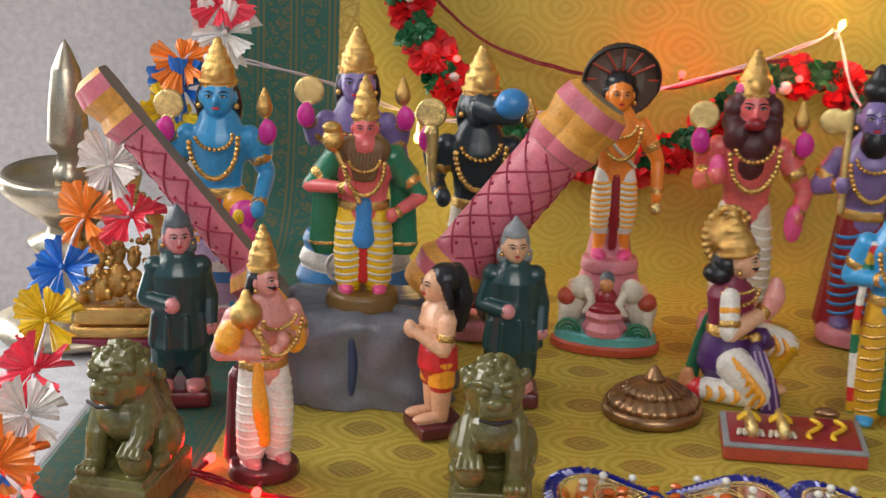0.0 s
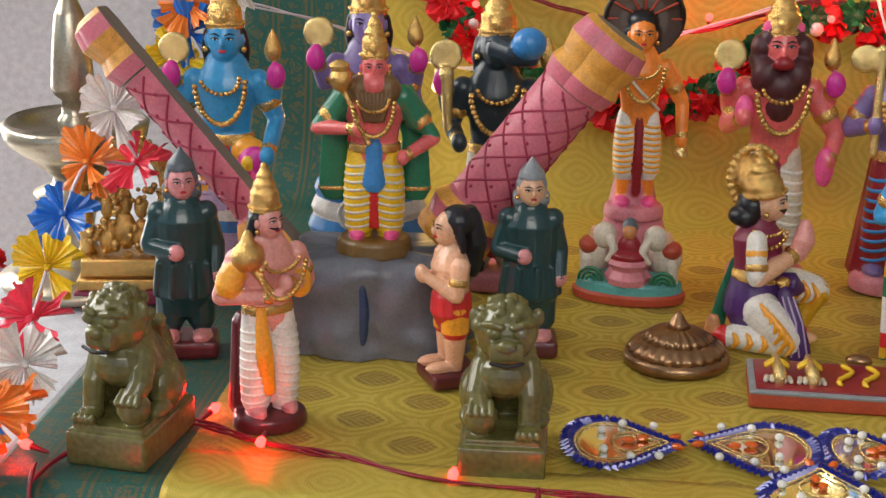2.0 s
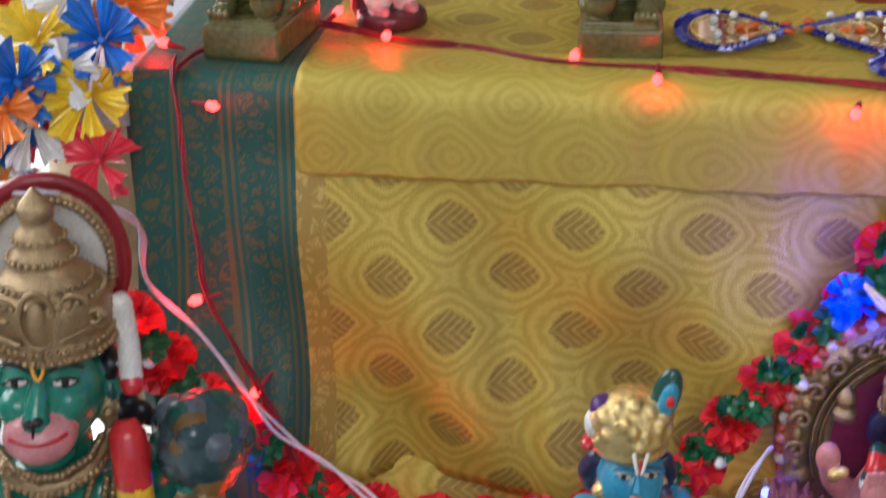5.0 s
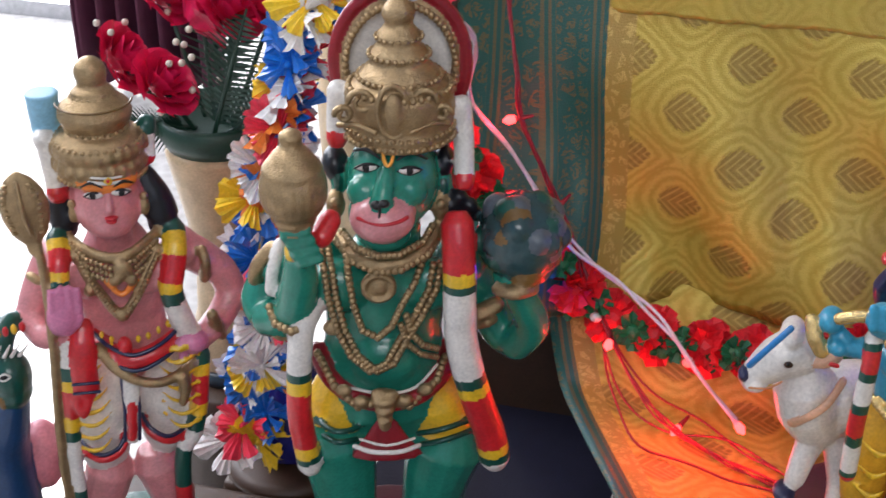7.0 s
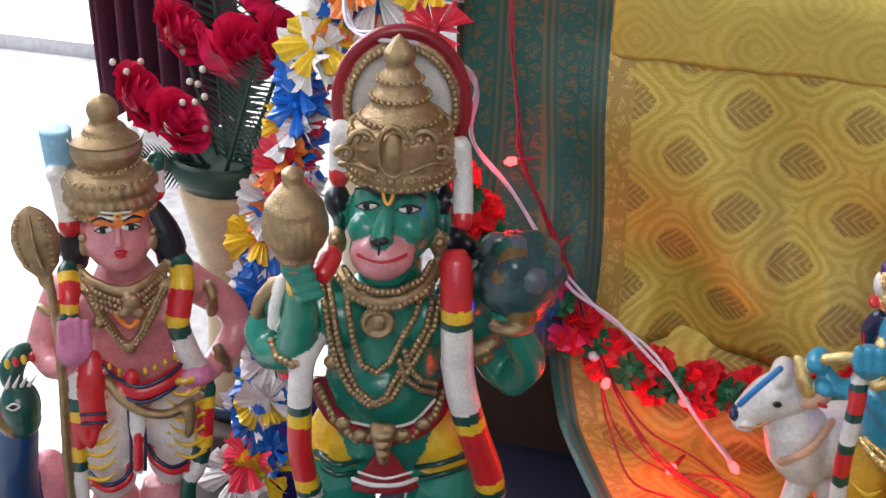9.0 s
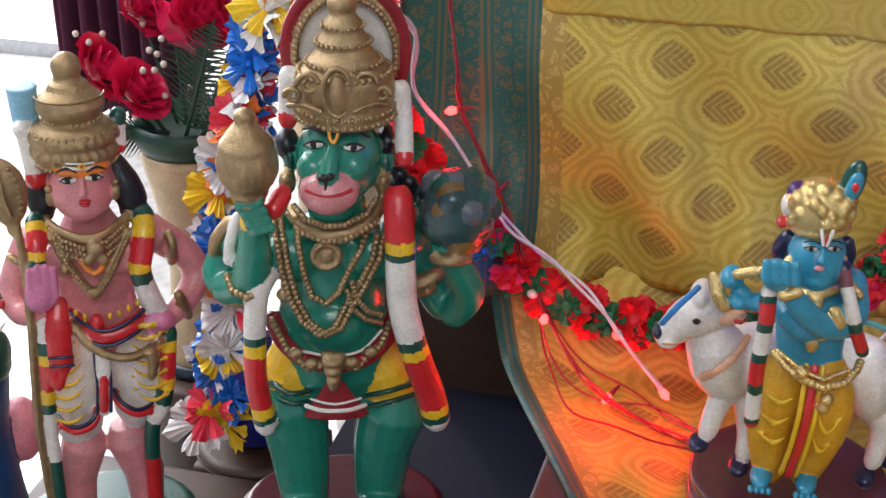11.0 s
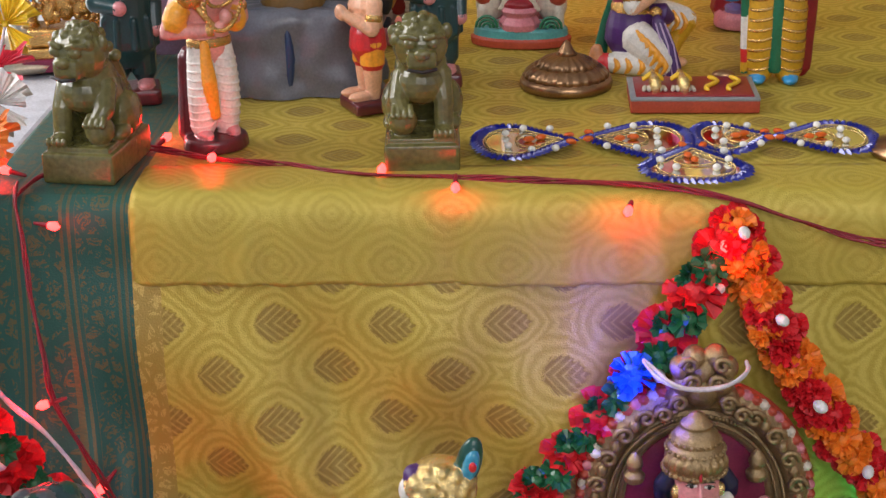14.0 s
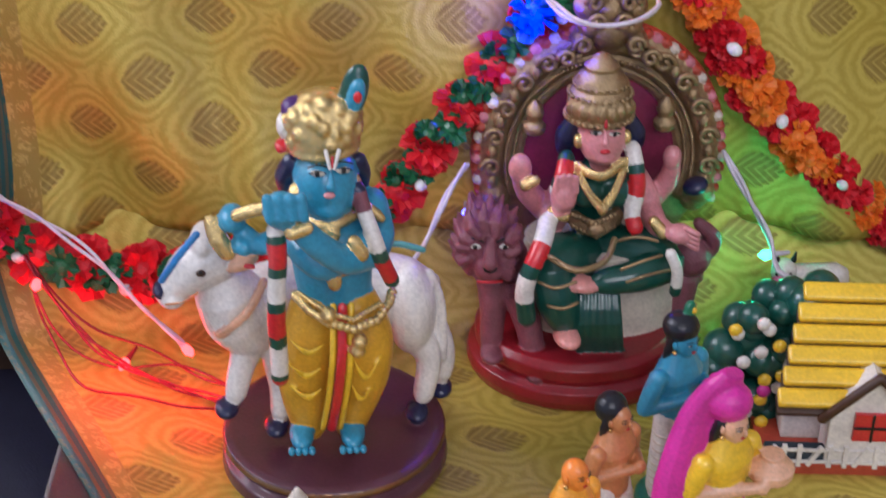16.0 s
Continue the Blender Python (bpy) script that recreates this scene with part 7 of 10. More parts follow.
    S.beads([(-0.0136, -0.028, 0.2803), (-0.0062, -0.037, 0.265), (0.0018, -0.037, 0.2499), (0.0103, -0.037, 0.2369), (0.0205, -0.037, 0.2495), (0.03, -0.035, 0.2668), (0.0381, -0.026, 0.2786)], 0.0021, g, 1.6)
    S.tube([(0.0023, -0.036, 0.2672), (0.0118, -0.037, 0.2549), (0.0208, -0.036, 0.2653)], 0.00236, "orange_skin", 8, smooth=3)
    for p, r in (((0.0144, -0.038, 0.2745), 26), ((0.0091, -0.038, 0.2676), 17), ((0.0191, -0.038, 0.2666), 17), ((0.0106, -0.037, 0.2399), 20), ((-0.0084, -0.036, 0.2599), 17)):
        S.ell(p, (0.0002625 * r, 0.0035, 0.0002625 * r), g, n=14, k=8)
    # arm on the hip
    S.ell((0.052, 0.002, 0.2646), (0.01365, 0.018, 0.01448), k, n=18, k=12)
    S.tube([(0.0513, 0.002, 0.2662), (0.0652, 0.004, 0.2545), (0.0792, 0.006, 0.2396), (0.0844, 0.004, 0.2229)], [0.01312, 0.0126, 0.01102, 0.0105], k, 18, smooth=4)
    S.tube([(0.0851, 0.004, 0.226), (0.0756, -0.006, 0.214), (0.0644, -0.018, 0.2084), (0.058, -0.024, 0.2065)], [0.0105, 0.00997, 0.00892, 0.00787], k, 18, smooth=4)
    S.tube([(0.0657, -0.01, 0.2685), (0.0676, -0.016, 0.2611), (0.066, -0.008, 0.2444)], 0.00394, g, 10, smooth=4)
    S.tube([(0.0684, -0.024, 0.2258), (0.0719, -0.02, 0.2129), (0.0745, -0.01, 0.199)], 0.0042, g, 10, smooth=4)
    S.ell((0.0553, -0.03, 0.2097), (0.00945, 0.010, 0.00784), "pink_palm", (0, 25, 0))
    for i in range(4):
        p = Vector((0.0518, -0.034, 0.2167))
        S.tube([p + Vector((0, 0, -0.0032 * i)), p + Vector((-0.0065, -0.002, -0.0032 * i - 0.004))], 0.0023, "pink_palm", 8)
    # arm with the spear
    S.ell((-0.03, 0.002, 0.2664), (0.01312, 0.018, 0.01448), k, n=18, k=12)
    S.tube([(-0.0317, 0.002, 0.2681), (-0.0429, 0.002, 0.2464), (-0.0514, -0.004, 0.2262)], [0.0126, 0.01155, 0.0105], k, 18, smooth=4)
    S.tube([(-0.0514, -0.004, 0.2262), (-0.0426, -0.02, 0.2197), (-0.0313, -0.032, 0.2275)], [0.01102, 0.00945, 0.00735], k, 18, smooth=4)
    S.tube([(-0.047, -0.014, 0.2637), (-0.0408, -0.018, 0.2609), (-0.0348, -0.012, 0.2598)], 0.00341, g, 10, smooth=4)
    S.ell((-0.0269, -0.04, 0.2442), (0.01102, 0.0085, 0.01388), "pink_palm", n=18, k=12)
    for i in range(4):
        p = Vector((-0.0328, -0.043, 0.2547))
        S.tube([p + Vector((0.0056 * i, 0, -0.004)), p + Vector((0.0056 * i + 0.0005, 0, 0.0115 + 0.0022 * (1.5 - abs(i - 1.5))))], [0.0031, 0.0024], "pink_palm", 9)
    S.tube([(-0.0194, -0.043, 0.2392), (-0.0152, -0.043, 0.2463)], [0.0034, 0.0026], "pink_palm", 9)
    S.tube([(-0.0368, -0.034, 0.2989), (-0.0358, -0.036, 0.271), (-0.0365, -0.04, 0.2194), (-0.0417, -0.036, 0.1228), ((-0.0417, -0.036, 0.1228)[0] + 0.004, -0.034, 0.02)], 0.00315, g, 12, smooth=3)
    sp = (-0.039, -0.034, 0.292)
    S.lathe([(0.0002625 * r, 0.0002625 * h / 0.965) for r, h in ((13, -12), (18, 0), (22, 12), (18, 18), (44, 50), (57, 90), (61, 125), (54, 160), (34, 192), (6, 214))], g, sp, 36, 1, 0.42, rot=(0, -5, 0))
    S.tube([(sp[0] - 0.000, sp[1] - 0.0062, sp[2] + 0.016), (sp[0] - 0.003, sp[1] - 0.0100, sp[2] + 0.032), (sp[0] - 0.005, sp[1] - 0.0050, sp[2] + 0.052)], 0.0014, g, 7, smooth=4)
    for i in range(9):
        for sx in (-1, 1):
            S.ell((sp[0] - 0.002 - 0.0004 * i + sx * (0.0086 + 0.0005 * min(i, 5) - 0.0012 * max(0, i - 5)), sp[1] - 0.0045, sp[2] + 0.016 + 0.0042 * i), (0.0022, 0.0016, 0.0014), g, n=8, k=5)
    # garlands
    side_garland(S, [(0.0488, -0.01, 0.2871), (0.0487, -0.02, 0.2772), (0.0459, -0.026, 0.263), (0.0434, -0.03, 0.2505), (0.0475, -0.03, 0.2317), (0.0526, -0.026, 0.2147)], 0.00814, ("deep_green", "yellow_paint", "yellow_paint", "red_paint", "red_paint", "red_paint", "yellow_paint", "deep_green", "white_paint", "white_paint", "white_paint", "white_paint"))
    side_garland(S, [(0.0594, -0.026, 0.1966), (0.0572, -0.028, 0.1789), (0.0547, -0.028, 0.1563), (0.0493, -0.028, 0.1336), (0.0396, -0.028, 0.1111), ((0.0396, -0.028, 0.1111)[0] - 0.003, -0.028, 0.03)], 0.0063, ("deep_green", "yellow_paint", "red_paint", "red_paint", "yellow_paint", "deep_green", "white_paint", "white_paint", "deep_green", "red_paint", "red_paint"))
    side_garland(S, [(-0.0266, -0.014, 0.2899), (-0.0261, -0.026, 0.2804), (-0.0272, -0.032, 0.2678), (-0.0283, -0.034, 0.2572)], 0.00709, ("deep_green", "yellow_paint", "red_paint", "red_paint", "yellow_paint", "deep_green", "white_paint", "white_paint"))
    side_garland(S, [(-0.0278, -0.034, 0.2208), (-0.0292, -0.038, 0.2018), (-0.0298, -0.038, 0.1797), (-0.0314, -0.036, 0.1527), (-0.0326, -0.034, 0.1248), ((-0.0326, -0.034, 0.1248)[0], -0.034, 0.03)], 0.00472, ("white_paint", "white_paint", "deep_green", "yellow_paint", "red_paint", "red_paint", "yellow_paint", "deep_green", "white_paint", "white_paint", "deep_green", "red_paint"))
    side_garland(S, [(-0.026, 0.0, 0.354), (-0.0244, -0.002, 0.3409), (-0.0227, -0.006, 0.3271), (-0.0225, -0.01, 0.3186)], 0.00709, ("white_paint",) * 7 + ("red_paint", "red_paint"))
    S.ell((-0.0275, 0.0, 0.3541), (0.00709, 0.008, 0.0063), W)
    side_garland(S, [(0.0386, 0.0, 0.3606), (0.0368, -0.002, 0.3499), (0.0362, -0.006, 0.3378)], 0.0063, ("deep_green", "deep_green", "white_paint", "white_paint", "white_paint", "red_paint"))
    S.lathe([(0.00892, 0), (0.00945, 0.00603), (0.01102, 0.02866), (0.01155, 0.02956), (0.0105, 0.02896)], "sky_cup", (-0.0253, 0.01, 0.3535), 24)
    # the peacock at his side
    S.ell((-0.0579, 0.004, 0.1067), (0.01575, 0.02, 0.02715), "pink_stone", n=18, k=12)
    S.tube([((-0.0826, -0.012, 0.1101)[0], -0.010, 0.05), (-0.0814, -0.014, 0.1196), (-0.0768, -0.02, 0.1501), (-0.0706, -0.024, 0.1749)], [0.024, 0.01732, 0.01627, 0.01312], "peacock_blue", 20, smooth=4)
    S.ell((-0.0677, -0.024, 0.1937), (0.01417, 0.017, 0.0187), "deep_green", n=22, k=14)
    S.ell((-0.0676, -0.024, 0.1826), (0.01312, 0.016, 0.01207), "deep_green", n=18, k=12)
    S.lathe([(0.00787, 0), (0.00682, 0.00577), (0.00367, 0.01181), (0.00079, 0.01627)], "deep_red", (-0.0782, -0.026, 0.1925), 16, 1, 0.8, rot=(0, -108, 0))
    for p in ((-0.0806, -0.03, 0.184), (-0.0777, -0.032, 0.1813), (-0.0741, -0.034, 0.1806)):
        S.ell(p, (0.00367, 0.005, 0.00577), "ochre_base", n=10, k=7)
    S.tube([(-0.0748, -0.04, 0.2027), (-0.0699, -0.042, 0.2066), (-0.0659, -0.042, 0.204), (-0.0705, -0.042, 0.2014), (-0.0743, -0.04, 0.202)], 0.0008, W, 6, smooth=3)
    S.ell((-0.0706, -0.041, 0.2035), (0.00262, 0.0012, 0.00157), "black_line", n=10, k=6)
    S.tube([(-0.0713, -0.024, 0.2129), (-0.0699, -0.02, 0.2226), (-0.0638, -0.012, 0.2278), (-0.0556, -0.004, 0.2235)], [0.00787, 0.00892, 0.00787, 0.00472], "deep_green", 14, smooth=4)
    for i in range(4):
        S.ell(Vector((-0.071, -0.034, 0.2331)) + Vector((0.0054 * i, 0.001 * i, 0.0006 * i)), (0.0022, 0.0016, 0.0040), ("yellow_paint", "red_paint")[i % 2], n=8, k=6)
        S.tube([Vector((-0.0728, -0.04, 0.2188)) + Vector((0.0048 * i, 0, 0)), Vector((-0.0695, -0.038, 0.2264)) + Vector((0.0060 * i, 0, 0))], [0.0015, 0.0004], W, 6)
    S.place("spear_statue", pose(-0.296, -0.14, DECK, 0, 0, 27), "pink skinned deity statue with spear beside a peacock", "statue")


spear_statue()


# ---- flute player with cow ----
def cow_statue():
    S = Solid()
    B, g, W = "krishna_blue", "pale_gold", "white_paint"
    top = (-0.0034, 0.0, 0.0244)[2]
    S.lathe([(r, h * top / 0.038) for r, h in ((0.060, 0), (0.064, 0.006), (0.063, 0.016), (0.057, 0.021), (0.060, 0.026), (0.0625, 0.031), (0.062, 0.036), (0.058, 0.038))], "plum_base", (0, 0, 0), 56)
    S.lathe([(0.0620, 0.0), (0.0632, 0.002), (0.0622, 0.004)], "copper_brass", (0, 0, top - 0.006), 56)
    # cow behind the player
    S.tube([(-0.0406, 0.004, 0.1004), (-0.0238, 0.016, 0.0972), (0.0038, 0.022, 0.0934), (0.0294, 0.022, 0.0951), (0.0455, 0.018, 0.0956)], [0.02174, 0.02261, 0.02174, 0.02261, 0.01913], W, 24, smooth=5)
    S.ell((0.0441, 0.014, 0.0899), (0.01435, 0.022, 0.02748), W, n=20, k=14)
    S.tube([(-0.0537, -0.006, 0.1183), (-0.0493, -0.004, 0.1007), (-0.0424, 0.0, 0.0867)], [0.01782, 0.01869, 0.01522], W, 20, smooth=4)
    S.tube([(-0.0573, -0.01, 0.1432), (-0.0694, -0.014, 0.1372), (-0.0785, -0.016, 0.1298), (-0.0849, -0.017, 0.1248)], [0.01435, 0.01304, 0.00956, 0.00652], W, 20, smooth=5)
    S.ell((-0.0631, -0.01, 0.1523), (0.00739, 0.014, 0.00783), W)
    S.ell((-0.081, -0.018, 0.1234), (0.00783, 0.010, 0.00522), W)
    S.ell((-0.0875, -0.02, 0.1289), (0.00326, 0.006, 0.00413), "navy_paint")
    S.tube([(-0.0848, -0.026, 0.1378), (-0.0757, -0.03, 0.1531), (-0.0649, -0.026, 0.165)], 0.00196, "wave_blue", 8, 0.6, smooth=3)
    S.ell((-0.0642, -0.03, 0.1441), (0.00261, 0.0016, 0.00196), "dark_brown", n=10, k=6)
    S.ell((-0.0644, -0.0312, 0.1451), (0.0013, 0.001, 0.0013), "black_line", n=8, k=5)
    S.tube([(-0.0834, -0.028, 0.1249), (-0.0745, -0.031, 0.1278), (-0.0667, -0.03, 0.1325)], 0.0007, "brown_skin", 6, smooth=3)
    S.ell((-0.0441, -0.018, 0.1425), (0.00956, 0.005, 0.00435), "cream_skin", (0, -14, 20))
    S.tube([(-0.0418, -0.023, 0.1432), (-0.0382, -0.023, 0.1426)], 0.0013, "red_paint", 8)
    S.tube([(-0.0583, -0.02, 0.0991), (-0.0501, -0.028, 0.1103), (-0.0409, -0.026, 0.1191), (-0.0335, -0.016, 0.1292)], 0.00283, "cream_skin", 8, 0.6, smooth=4)
    for pts, hoof in (([(-0.0422, -0.002, 0.0881), (-0.0486, -0.01, 0.0718), (-0.0528, -0.016, 0.0566)], (-0.0576, -0.018, 0.0504)), ([(-0.0293, 0.0, 0.0749), (-0.0273, -0.012, 0.0581), (-0.0288, -0.016, 0.0439)], (-0.0314, -0.018, 0.0363)), ([(0.045, 0.01, 0.0757), (0.0536, 0.006, 0.061), (0.0501, 0.0, 0.0394)], (0.0464, -0.002, 0.0298)), ([(0.0527, 0.02, 0.0799), (0.0622, 0.02, 0.0565), (0.0617, 0.018, 0.0403)], (0.0612, 0.018, 0.0313))):
        S.tube(pts, [0.01043, 0.00739, 0.00587], W, 14, smooth=4)
        S.ell(hoof, (0.00696, 0.010, 0.00478), "navy_paint")
    S.tube([(0.0542, 0.016, 0.1103), (0.0604, 0.014, 0.0948), (0.062, 0.012, 0.0736), (0.0604, 0.012, 0.0564)], [0.00304, 0.00261, 0.00239, 0.00391], W, 10, smooth=4)
    S.tube([(0.0268, 0.012, 0.1322), (0.0385, 0.012, 0.1317), (0.051, 0.012, 0.1275)], 0.00239, "teal_paint", 8, 0.6, smooth=3)
    # player: feet, gathered amber cloth
    for p in ((-0.0174, -0.034, 0.0429), (0.0098, -0.034, 0.0426)):
        S.ell(p, (0.00696, 0.014, 0.00522), B)
        for i in range(4):
            S.ell(Vector(p) + Vector((-0.0055 + 0.0036 * i, -0.013, -0.002)), (0.0020, 0.0032, 0.0022), B, n=8, k=6)
    S.tube([(-0.0129, -0.022, 0.039), (-0.0153, -0.026, 0.0706), (-0.0114, -0.024, 0.0964), (-0.0051, -0.02, 0.1174)], [0.00956, 0.01348, 0.01565, 0.01522], "amber_cloth", 22, smooth=5)
    S.tube([(0.0078, -0.022, 0.0394), (0.0158, -0.026, 0.0746), (0.0168, -0.024, 0.0978), (0.0102, -0.02, 0.1168)], [0.00913, 0.01435, 0.01609, 0.01522], "amber_cloth", 22, smooth=5)
    for a in ([(-0.0219, -0.036, 0.1066), (-0.0122, -0.05, 0.1068), (-0.0035, -0.048, 0.1102)], [(-0.0237, -0.036, 0.092), (-0.0138, -0.05, 0.0923), (-0.0044, -0.048, 0.0965)], [(-0.0233, -0.036, 0.077), (-0.0133, -0.048, 0.0772), (-0.0056, -0.046, 0.0808)], [(0.0113, -0.048, 0.1002), (0.0175, -0.048, 0.0879), (0.0269, -0.036, 0.0949)], [(0.0098, -0.046, 0.0827), (0.0151, -0.046, 0.0729), (0.0234, -0.034, 0.0773)]):
        S.tube(a, [0.0007, 0.0024, 0.0007], "yellow_paint", 7, 0.5, smooth=5)
    S.tube([(0.0064, -0.04, 0.1276), (0.0053, -0.05, 0.1033), (0.0023, -0.048, 0.0751), (-0.0014, -0.04, 0.0496)], 0.00283, "red_paint", 8, 0.6, smooth=4)
    for dx in (-1, 1):
        S.tube([Vector(p) + Vector((0.0046 * dx, 0.001, 0)) for p in ((0.0064, -0.04, 0.1276), (0.0053, -0.05, 0.1033), (0.0023, -0.048, 0.0751), (-0.0014, -0.04, 0.0496))], 0.00174, "yellow_paint", 7, smooth=4)
    # trunk
    S.tube([(0.0036, -0.018, 0.1144), (0.0029, -0.018, 0.1263), (0.0023, -0.018, 0.1418), (0.0027, -0.016, 0.1558), (0.002, -0.014, 0.1647)], [0.0213, 0.01956, 0.02087, 0.02304, 0.01304], B, 24, 0.72, smooth=5)
    S.beads([(-0.0173, -0.03, 0.1285), (-0.0103, -0.042, 0.1271), (-0.0009, -0.05, 0.1249), (0.0117, -0.052, 0.1216), (0.0236, -0.046, 0.1226), (0.0306, -0.034, 0.1251), (0.033, -0.026, 0.1288)], 0.00283, g, 1.4)
    S.beads([(-0.0151, -0.032, 0.131), (-0.0008, -0.048, 0.1292), (0.0118, -0.05, 0.1259), (0.0273, -0.036, 0.1266)], 0.00174, g, 1.5)
    for p in ((0.0147, -0.05, 0.1128), (0.0135, -0.05, 0.1076), (-0.0008, -0.05, 0.1295)):
        S.ell(p, (0.00435, 0.005, 0.00478), g, n=12, k=8)
    S.tube([(-0.0122, -0.034, 0.1479), (0.002, -0.042, 0.1481), (0.0149, -0.036, 0.1475)], 0.00174, g, 8, smooth=4)
    S.ell((0.003, -0.042, 0.1443), (0.00413, 0.003, 0.00609), g, n=12, k=8)
    S.tube([(-0.0138, -0.026, 0.1719), (-0.0054, -0.036, 0.1735), (0.0029, -0.04, 0.1746), (0.014, -0.03, 0.1748)], 0.00304, g, 10, 0.6, smooth=4)
    S.ell((0.0028, -0.041, 0.1714), (0.00435, 0.003, 0.00522), g, n=12, k=8)
    # neck, head
    S.tube([(0.0012, -0.014, 0.161), (0.0007, -0.018, 0.1732)], 0.00783, B, 14)
    S.ell((0.0005, -0.022, 0.1901), (0.01652, 0.020, 0.01999), B, n=26, k=18)
    S.ell((0.0013, -0.029, 0.1837), (0.01043, 0.014, 0.00849), B, n=20, k=12)
    S.tube([(0.0032, -0.041, 0.2059), (0.0031, -0.0435, 0.202), (0.0028, -0.0445, 0.1995)], [0.0011, 0.0018, 0.0028], B, 10, smooth=3)
    S.ell((0.002, -0.0425, 0.194), (0.00304, 0.002, 0.00152), "rose_skin", n=12, k=7)
    for ex, ey, sx in ((405, 268, -1), (466, 262, 1)):
        c = Vector((0.003, -0.0405, 0.205)) + Vector((0.000205 * (ex - 436), 0.0016, -0.00024 * (ey - 265)))
        S.ell(c, (0.0037, 0.0012, 0.00174), "off_white", (0, 4 * sx, 16 * sx), 12, 7)
        S.ell(c + Vector((0, -0.0009, 0)), (0.00152, 0.0008, 0.00152), "black_line", n=10, k=6)
        S.tube([c + Vector((-0.0040, 0, 0)), c + Vector((0, -0.0012, 0.0020)), c + Vector((0.0040, 0, 0))], 0.0004, "black_line", 6, smooth=4)
        S.tube([c + Vector((-0.0046, 0, 0.0034)), c + Vector((0, -0.001, 0.0052)), c + Vector((0.0046, 0, 0.0036))], 0.0005, "black_line", 6, smooth=4)
    S.tube([(0.001, -0.038, 0.2159), (0.0027, -0.043, 0.2089)], [0.0011, 0.0009], W, 6)
    S.tube([(0.0074, -0.038, 0.2161), (0.0047, -0.043, 0.2088)], [0.0011, 0.0009], W, 6)
    S.tube([(0.0041, -0.0405, 0.2141), (0.0037, -0.0425, 0.209)], 0.0006, "red_paint", 6)
    S.tube([(-0.0158, -0.014, 0.1982), (-0.0199, -0.01, 0.1878), (-0.0196, -0.006, 0.1758)], [0.00522, 0.00565, 0.00348], "navy_paint", 12, smooth=3)
    S.tube([(0.0167, -0.014, 0.1983), (0.0191, -0.01, 0.1876), (0.0177, -0.006, 0.1768)], [0.00435, 0.00435, 0.00304], "navy_paint", 12, smooth=3)
    S.ell((-0.0139, -0.03, 0.1887), (0.00478, 0.005, 0.00565), g, n=12, k=8)
    S.ell((0.0157, -0.026, 0.1918), (0.00261, 0.004, 0.00435), g, n=10, k=7)
    # crown, feather
    cx, cy, cz = (-0.0004, -0.0170, 0.2075)
    S.lathe([(0.0002174 * r, 0.0002174 * h / 0.85) for r, h in ((80, 0), (88, 6), (84, 18), (86, 30), (84, 60), (80, 82), (62, 104), (30, 116), (6, 120))], g, (cx, cy, cz), 32)
    rnd = random.Random(21)
    for i in range(34):
        a = rnd.uniform(0, 6.28)
        S.ell((cx + 0.0002174 * 80 * math.cos(a), cy + 0.0002174 * 80 * math.sin(a), cz + rnd.uniform(0.006, 0.022)), (0.0034, 0.0030, 0.0044), g, (0, 0, 40 * i), 10, 7)
    for i, (dx, h) in enumerate(((-58, 84), (-26, 98), (6, 108), (38, 98), (60, 80))):
        S.ell((cx + 0.000217 * dx, cy - 0.0085, cz + 0.000252 * h), (0.0046, 0.006, 0.0046), g, n=12, k=8)
    S.ell((0.0153, -0.02, 0.238), (0.00717, 0.005, 0.01549), "deep_green", (0, 14, 0), 18, 12)
    S.ell((0.0164, -0.025, 0.2382), (0.00435, 0.003, 0.00899), "krishna_blue", (0, 14, 0), 14, 9)
    S.ell((0.0171, -0.0285, 0.2394), (0.00217, 0.0016, 0.00304), "red_paint", n=10, k=7)
    S.ell((-0.0138, -0.018, 0.2298), (0.00652, 0.007, 0.00565), "purple_cloth")
    S.ell((-0.0195, -0.02, 0.2214), (0.00326, 0.006, 0.0065), W)
    S.ell((-0.0208, -0.02, 0.2103), (0.00348, 0.006, 0.00326), "red_paint")
    # crossed arms
    S.ell((0.0235, -0.014, 0.1688), (0.00869, 0.012, 0.01149), B, n=16, k=10)
    S.tube([(0.0235, -0.014, 0.1701), (0.0268, -0.018, 0.1561), (0.0226, -0.03, 0.1522)], [0.00826, 0.00783, 0.00739], B, 16, smooth=4)
    S.tube([(0.0226, -0.03, 0.1522), (0.0086, -0.046, 0.159), (-0.0055, -0.054, 0.1743), (-0.0161, -0.056, 0.1889)], [0.00739, 0.00739, 0.00696, 0.00565], B, 16, smooth=4)
    S.ell((-0.016, -0.014, 0.1591), (0.00826, 0.012, 0.01099), B, n=16, k=10)
    S.tube([(-0.0164, -0.018, 0.1603), (-0.0112, -0.036, 0.1574), (-0.002, -0.04, 0.1508)], [0.00783, 0.00783, 0.00696], B, 16, smooth=4)
    S.tube([(-0.0062, -0.04, 0.1522), (0.0086, -0.04, 0.1553), (0.0194, -0.036, 0.1647)], [0.00696, 0.00652, 0.00565], B, 16, smooth=4)
    S.ell((-0.0212, -0.056, 0.1945), (0.00869, 0.011, 0.00899), B, n=18, k=12)
    for i in range(4):
        p = Vector((-0.0273, -0.064, 0.2021))
        S.tube([p + Vector((0.0054 * i, 0, 0.004)), p + Vector((0.0054 * i + 0.001, -0.002, -0.007))], 0.0026, B, 9)
    S.tube([(-0.0172, -0.062, 0.1848), (-0.0087, -0.062, 0.1882)], 0.0037, g, 12)
